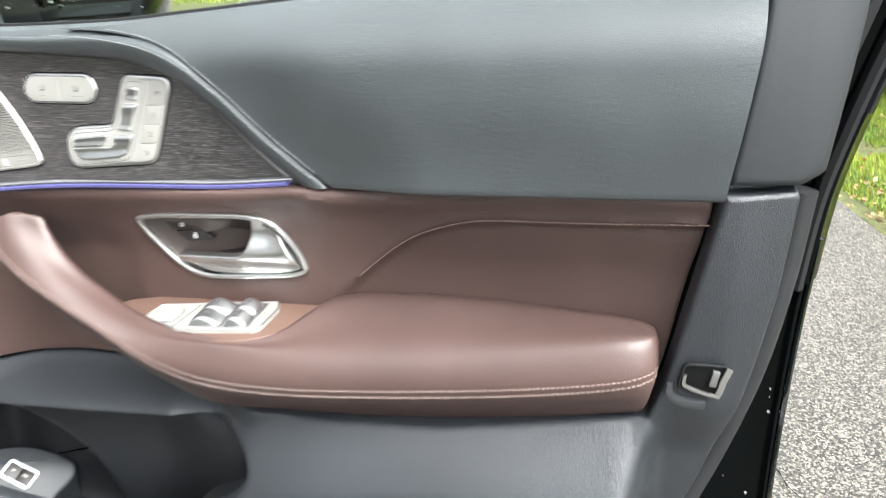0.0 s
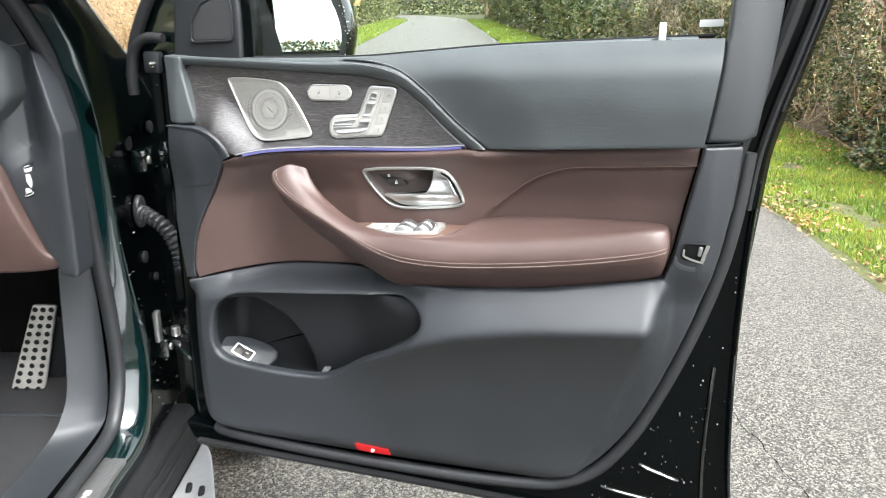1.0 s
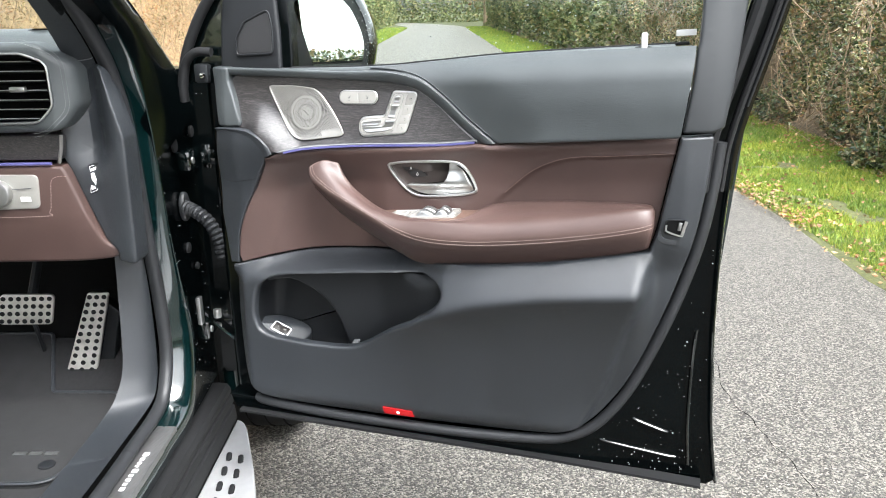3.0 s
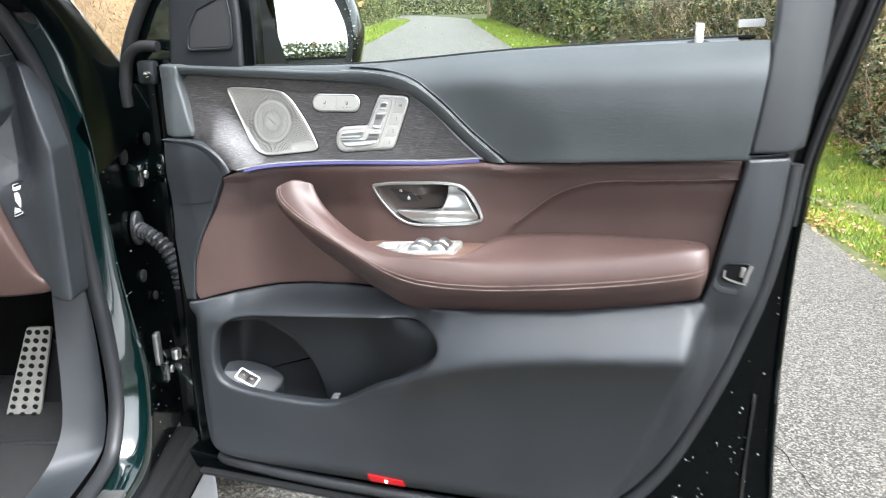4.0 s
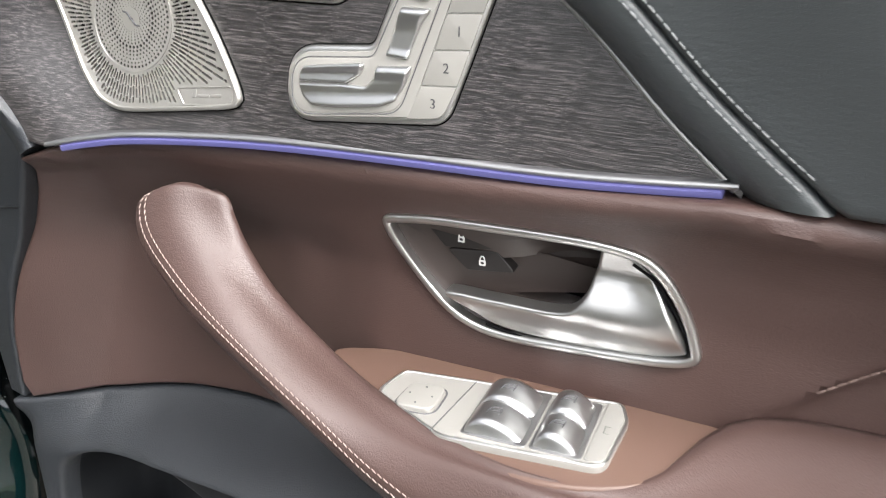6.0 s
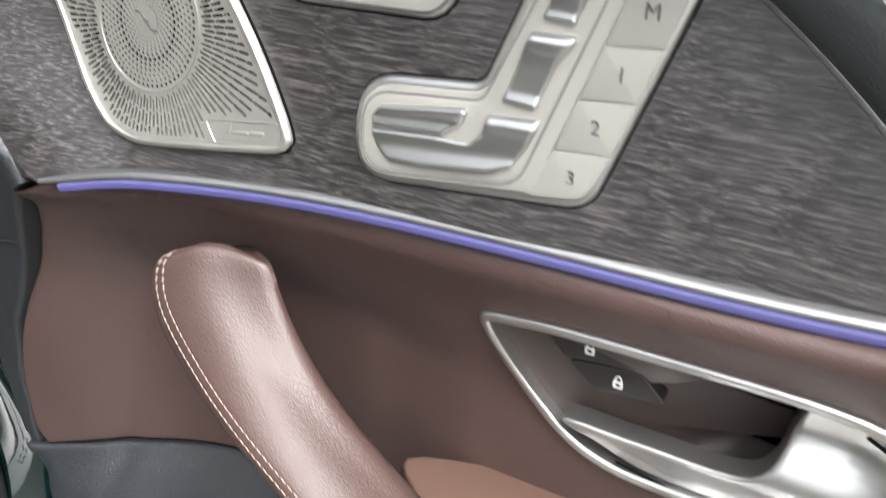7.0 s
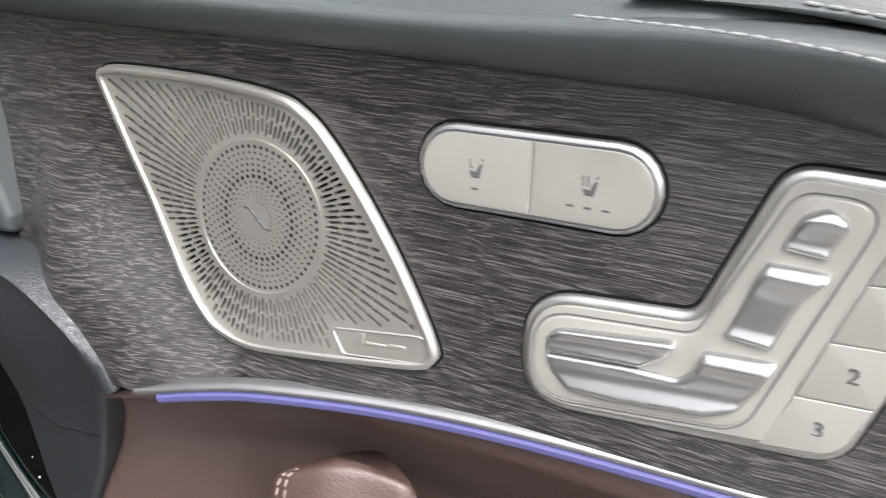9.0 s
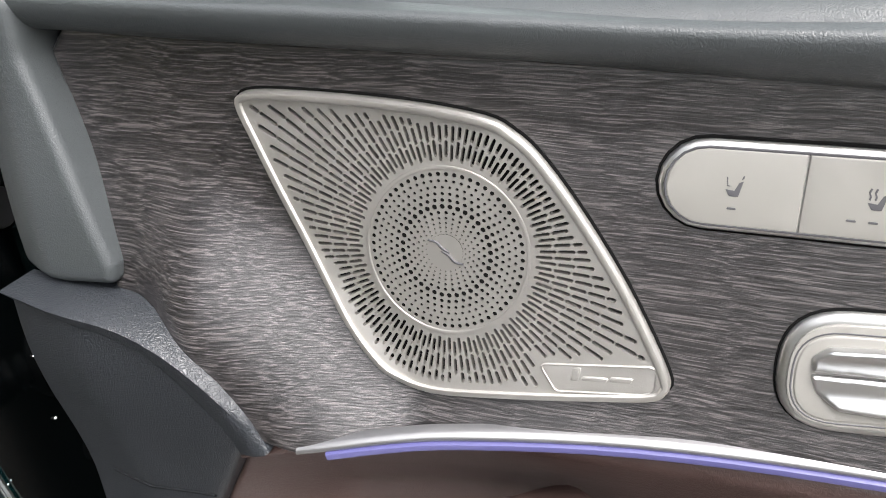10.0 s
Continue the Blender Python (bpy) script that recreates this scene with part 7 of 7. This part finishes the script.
def hedge_places(n, s0, s1, o_base, depth, height, seed, front=-1):
    r = np.random.RandomState(seed)
    out = []
    while len(out) < n:
        s = r.uniform(s0, s1)
        z = height * r.beta(1.05, 1.15)
        h = height * (0.85 + 0.25 * lump(s, 7.0))
        if z > h:
            continue
        face = o_base + 0.45 * lump(s, z * 1.4) - 0.35 * ease(0.9, 0.0, z) - 0.25 * ease(0.5, 1.6, z)
        o = face + depth * r.exponential(0.28)
        if noise.noise(Vector((s * 1.1, z * 1.3, o * 0.8 + 9))) < -0.22:
            continue
        q = R(s, o, max(0.03, z))
        out.append((q.x, q.y, q.z))
    return out


leaf_mass("hedge", hedge_places(78000, 3.5, 17.0, 4.85, 0.9, 2.8, 11), 0.058, M_ivy, "ivy-covered green and brown hedgerow", "hedge", 1)
leaf_mass("hedge", hedge_places(30000, 17.0, 75.0, 5.0, 1.2, 3.4, 12), 0.17, M_far, "tall green hedgerow beside the lane", "hedge", 2)
leaf_mass("hedge", hedge_places(16000, -45.0, 3.5, 5.2, 1.2, 2.1, 13), 0.13, M_ivy, "clipped green hedgerow behind the car", "hedge", 3)
ar = np.random.RandomState(5)
autumn = []
while len(autumn) < 95000:
    u = 1 + 39 * ar.random_sample() ** 1.6
    z = 2.7 * ar.random_sample()
    o = -4.4 - 0.9 * ar.exponential(0.4) + 0.5 * lump(u * 0.9, z * 1.2)
    if noise.noise(Vector((u * 1.4, z * 1.6, o + 3.0))) > -0.18:
        autumn.append(tuple(R(u, o, z)))
leaf_mass("autumn_hedge", autumn, 0.050, M_autumn, "russet and straw-coloured autumn hedge", "hedge", 4, 0.9, 0.30)
bm = bmesh.new()
sr = random.Random(16)
for k in range(1500):
    a = R(1.5 + 26 * sr.random() ** 1.5, -4.15 - 0.6 * sr.random(), 2.3 * sr.random())
    b = a + Vector((sr.uniform(-0.3, 0.3), sr.uniform(-0.4, 0.4), sr.uniform(-0.5, 0.6)))
    w = sr.uniform(0.003, 0.008)
    rows = [[bm.verts.new(p + Vector((w * k2 * math.cos(q), w * k2 * math.sin(q), 0))) for q in (0, 2.1, 4.2)] for p, k2 in ((a, 1), ((a + b) / 2 + Vector((0.03, 0.02, 0.04)), 0.8), (b, 0.3))]
    for r0, r1 in zip(rows, rows[1:]):
        for q in range(3):
            bm.faces.new((r0[q - 1], r0[q], r1[q], r1[q - 1]))
single("hedge_twigs", bm, M_twig, "bare straw-brown twigs in the autumn hedge", "twigs", kind="stuff")
rows = []
for k in range(28):
    u = -1 + k * 0.6
    rows.append([R(u, -4.1 + 0.2 * lump(u, 1), -0.01), R(u, -4.6 + 0.3 * lump(u, 2), 0.7), R(u, -5.0 + 0.3 * lump(u, 5), 1.9 + 0.3 * lump(u, 3)), R(u, -5.8, 2.0), R(u, -6.6, -0.01)])
single("hedge_bank", loft(rows, False, False), ground_material("brown_bracken_litter", (0.12, 0.075, 0.036), (0.34, 0.235, 0.12), 16), "brown bank of dead bracken under the autumn hedge", "bank", kind="structure")
# twigs in the near hedge
tr = random.Random(6)
bm = bmesh.new()
for k in range(900):
    s, o, z = tr.uniform(4.5, 15), 4.25 + 0.6 * tr.random(), tr.uniform(0.03, 1.9)
    a = R(s, o, z)
    b = a + Vector((tr.uniform(-0.35, 0.35), tr.uniform(-0.35, 0.35), tr.uniform(-0.15, 0.6)))
    c = (a + b) / 2 + Vector((tr.uniform(-0.06, 0.06), tr.uniform(-0.06, 0.06), tr.uniform(-0.05, 0.05)))
    w = tr.uniform(0.003, 0.009)
    rows = [[bm.verts.new(p + Vector((w * k2 * math.cos(q), w * k2 * math.sin(q), 0.3 * w * math.sin(q * 2)))) for q in (0, 2.1, 4.2)] for p, k2 in ((a, 1), (c, 0.8), (b, 0.35))]
    for r0, r1 in zip(rows, rows[1:]):
        for i in range(3):
            bm.faces.new((r0[i - 1], r0[i], r1[i], r1[i - 1]))
single("hedge_twigs", bm, M_twig, "bare brown twigs tangled in the hedge", "twigs", kind="stuff")
# dark earth bank under the hedge
rows = []
for k in range(140):
    s = -45 + k * 0.9
    rows.append([R(s, 4.7 + 0.2 * lump(s, 1), -0.01), R(s, 5.2 + 0.3 * lump(s, 2), 0.5), R(s, 5.9, 1.3 + 0.4 * lump(s, 3)), R(s, 6.6, 1.6), R(s, 7.6, -0.01)])
single("hedge_bank", loft(rows, False, False), ground_material("dark_leaf_litter", (0.03, 0.024, 0.013), (0.13, 0.09, 0.045), 22), "dark earth bank full of leaf litter under the hedge", "bank", kind="structure")


def blades(n, s0, s1, o0, o1, height, seed):
    r = np.random.RandomState(seed)
    s = r.uniform(s0, s1, n)
    o = r.uniform(o0, o1, n)
    A, B = np.array(ALONG), np.array(ACROSS)
    keep = np.array([noise.noise(Vector((u * 1.3, v * 1.9, 3.0))) + 0.6 * noise.noise(Vector((u * 5, v * 6, 8.0))) > -0.5 for u, v in zip(s, o)])
    s, o = s[keep], o[keep]
    n = len(s)
    p = s[:, None] * A + o[:, None] * B
    p[:, 2] = -0.012
    a = r.uniform(0, 2 * np.pi, n)
    h = height * r.uniform(0.4, 1.3, n)
    w = 0.0012 + 0.0006 * s
    sd = np.stack([np.cos(a), np.sin(a), 0 * a], 1) * w[:, None]
    lean = r.normal(0, 0.45, (n, 2)) * h[:, None]
    tip = p + np.concatenate([lean, h[:, None]], 1)
    v = np.stack([p - sd, p + sd, tip], 1).reshape(-1, 3)
    f = np.arange(3 * n).reshape(-1, 3)
    me = bpy.data.meshes.new("verge_grass")
    me.from_pydata(v.tolist(), [], f.tolist())
    me.materials.append(M_grass)
    return tagged(new("verge_grass", me), "bright green grass verge", "grass", "", "stuff")


blades(170000, 1.5, 12.0, EDGE + 0.08, 4.9, 0.045, 21)
blades(70000, 12.0, 70.0, EDGE - 0.1, 5.3, 0.13, 22)
blades(16000, 15.0, 70.0, -4.6, LEFT_EDGE + 0.1, 0.14, 23)
fr = np.random.RandomState(31)
fallen = []
for k in range(5200):
    s = fr.uniform(1.0, 11.0)
    if noise.noise(Vector((s * 1.1, k % 7 * 0.4, 5.0))) < -0.12:
        continue
    pick = fr.random_sample()
    o = EDGE - 0.05 + abs(fr.normal(0, 0.22)) if pick < 0.45 else (4.55 + fr.normal(0, 0.22) if pick < 0.75 else fr.uniform(EDGE, 5.0))
    fallen.append(tuple(R(s, o, 0.012 + 0.05 * fr.random_sample())))
leaf_mass("fallen_leaves", fallen, 0.034, M_fallen, "brown and russet fallen leaves on the verge", "leaves", 9, 0.25)


def tree(s, o, height, seed, mat, label):
    r = random.Random(seed)
    at = R(s, o, 0)
    ob = thing("tree", label, "tree", tuple(at), "trees along the lane")
    rows = []
    lean = Vector((r.uniform(-0.05, 0.05), r.uniform(-0.05, 0.05), 1))
    for k in range(7):
        t = k / 6
        w = 0.16 * (1 - 0.75 * t) * height / 6
        c = at + lean * (height * 0.75 * t) + Vector((0.1 * math.sin(3 * t + seed), 0.1 * math.cos(2 * t), -0.02 if k == 0 else 0))
        rows.append([c + Vector((w * math.cos(q), w * math.sin(q), 0)) for q in np.linspace(0, 2 * math.pi, 9)[:-1]])
    bm = loft(rows)
    trunk = part("trunk", bm, M_twig, ob, "brown bark")
    spots = []
    for k in range(9):
        a = r.uniform(0, 6.28)
        z0 = height * r.uniform(0.3, 0.7)
        p0 = at + lean * z0
        p1 = p0 + Vector((math.cos(a), math.sin(a), r.uniform(0.3, 0.9))) * height * 0.28
        part("limb", sweep([p0, (p0 + p1) / 2 + Vector((0, 0, 0.1)), p1], oval(0.05 * height / 6, 0.05 * height / 6, 6), up=(0.3, 0.2, 1), taper=lambda t: 1 - 0.75 * t), M_twig, trunk)
        spots.append(p1)
        spots.append((p0 + p1) / 2 + Vector((0, 0, 0.5)))
    nr = np.random.RandomState(seed)
    pts = []
    for c in spots:
        q = nr.normal(0, height * 0.085, (150, 3)) + np.array(c)
        pts += [tuple(v) for v in q - np.array(at) if v[2] + at.z > 0.3]
    crown = leaf_mass("crown", pts, 0.05 * height, mat, "", "", seed)
    crown.parent = ob
    for key in ("category", "kind"):
        if key in crown:
            del crown[key]
    crown["kind"] = "stuff"
    return ob


for k, (s, o, h) in enumerate(((34, 6.8, 7.0), (46, 6.6, 8.0), (60, 6.9, 9.0), (78, 5.0, 9.0), (92, 7.0, 10.0), (96, -6.0, 11.0), (88, -13.0, 10.0), (70, -7.5, 9.0), (52, -7.0, 8.0), (36, -7.2, 7.5), (104, -20.0, 11.0), (24, -7.5, 7.0))):
    tree(s, o, h, 40 + k, M_far if k % 3 else M_autumn, "leafy roadside tree with a dense crown" if k % 3 else "thinning autumn tree beside the lane")
leaf_mass("hedge", [tuple(R(s, o, z)) for s, o, z in zip(np.random.RandomState(51).normal(106, 1.5, 26000), np.random.RandomState(52).uniform(-50, 14, 26000), 4.2 * np.random.RandomState(53).beta(1.1, 1.3, 26000))], 0.32, M_far, "distant dark green thicket closing the lane", "hedge", 54)
leaf_mass("hedge", [tuple(R(s, -5.0 - 0.8 * e, z)) for s, e, z in zip(np.random.RandomState(62).uniform(38, 98, 12000), np.random.RandomState(63).exponential(0.5, 12000), 2.6 * np.random.RandomState(64).random_sample(12000))], 0.22, M_far, "green hedgerow along the far side", "hedge", 65)
leaf_mass("hedge", [tuple(R(s, -5.2 - 0.8 * e, z)) for s, e, z in zip(np.random.RandomState(72).uniform(-45, -2, 7000), np.random.RandomState(73).exponential(0.5, 7000), 2.2 * np.random.RandomState(74).random_sample(7000))], 0.2, M_ivy, "clipped hedge across the lane", "hedge", 75)
leaf_mass("hedge", [tuple(R(s, o, z)) for s, o, z in zip(np.random.RandomState(82).normal(-22, 0.6, 16000), np.random.RandomState(83).uniform(-9, 10, 16000), 2.3 * np.random.RandomState(84).beta(1.3, 0.9, 16000))], 0.13, M_ivy, "clipped green hedge behind the lane's bend", "hedge", 85)

rows = []
for k in range(41):
    o = -9 + 19 * k / 40
    h = 2.05 + 0.15 * lump(o * 2.2, 3.0)
    rows.append([R(-21.9, o, -0.01), R(-21.8, o, h * 0.6), R(-22.0, o, h), R(-22.6, o, h), R(-22.7, o, -0.01)])
single("hedge_core", loft(rows, False, False), material("dark_hedge_inside", (0.022, 0.035, 0.014), 0.9, vary=0.6, vary_scale=6, bump=1.0, bump_scale=14), "dense dark inside of the clipped hedge", "hedge", kind="stuff")
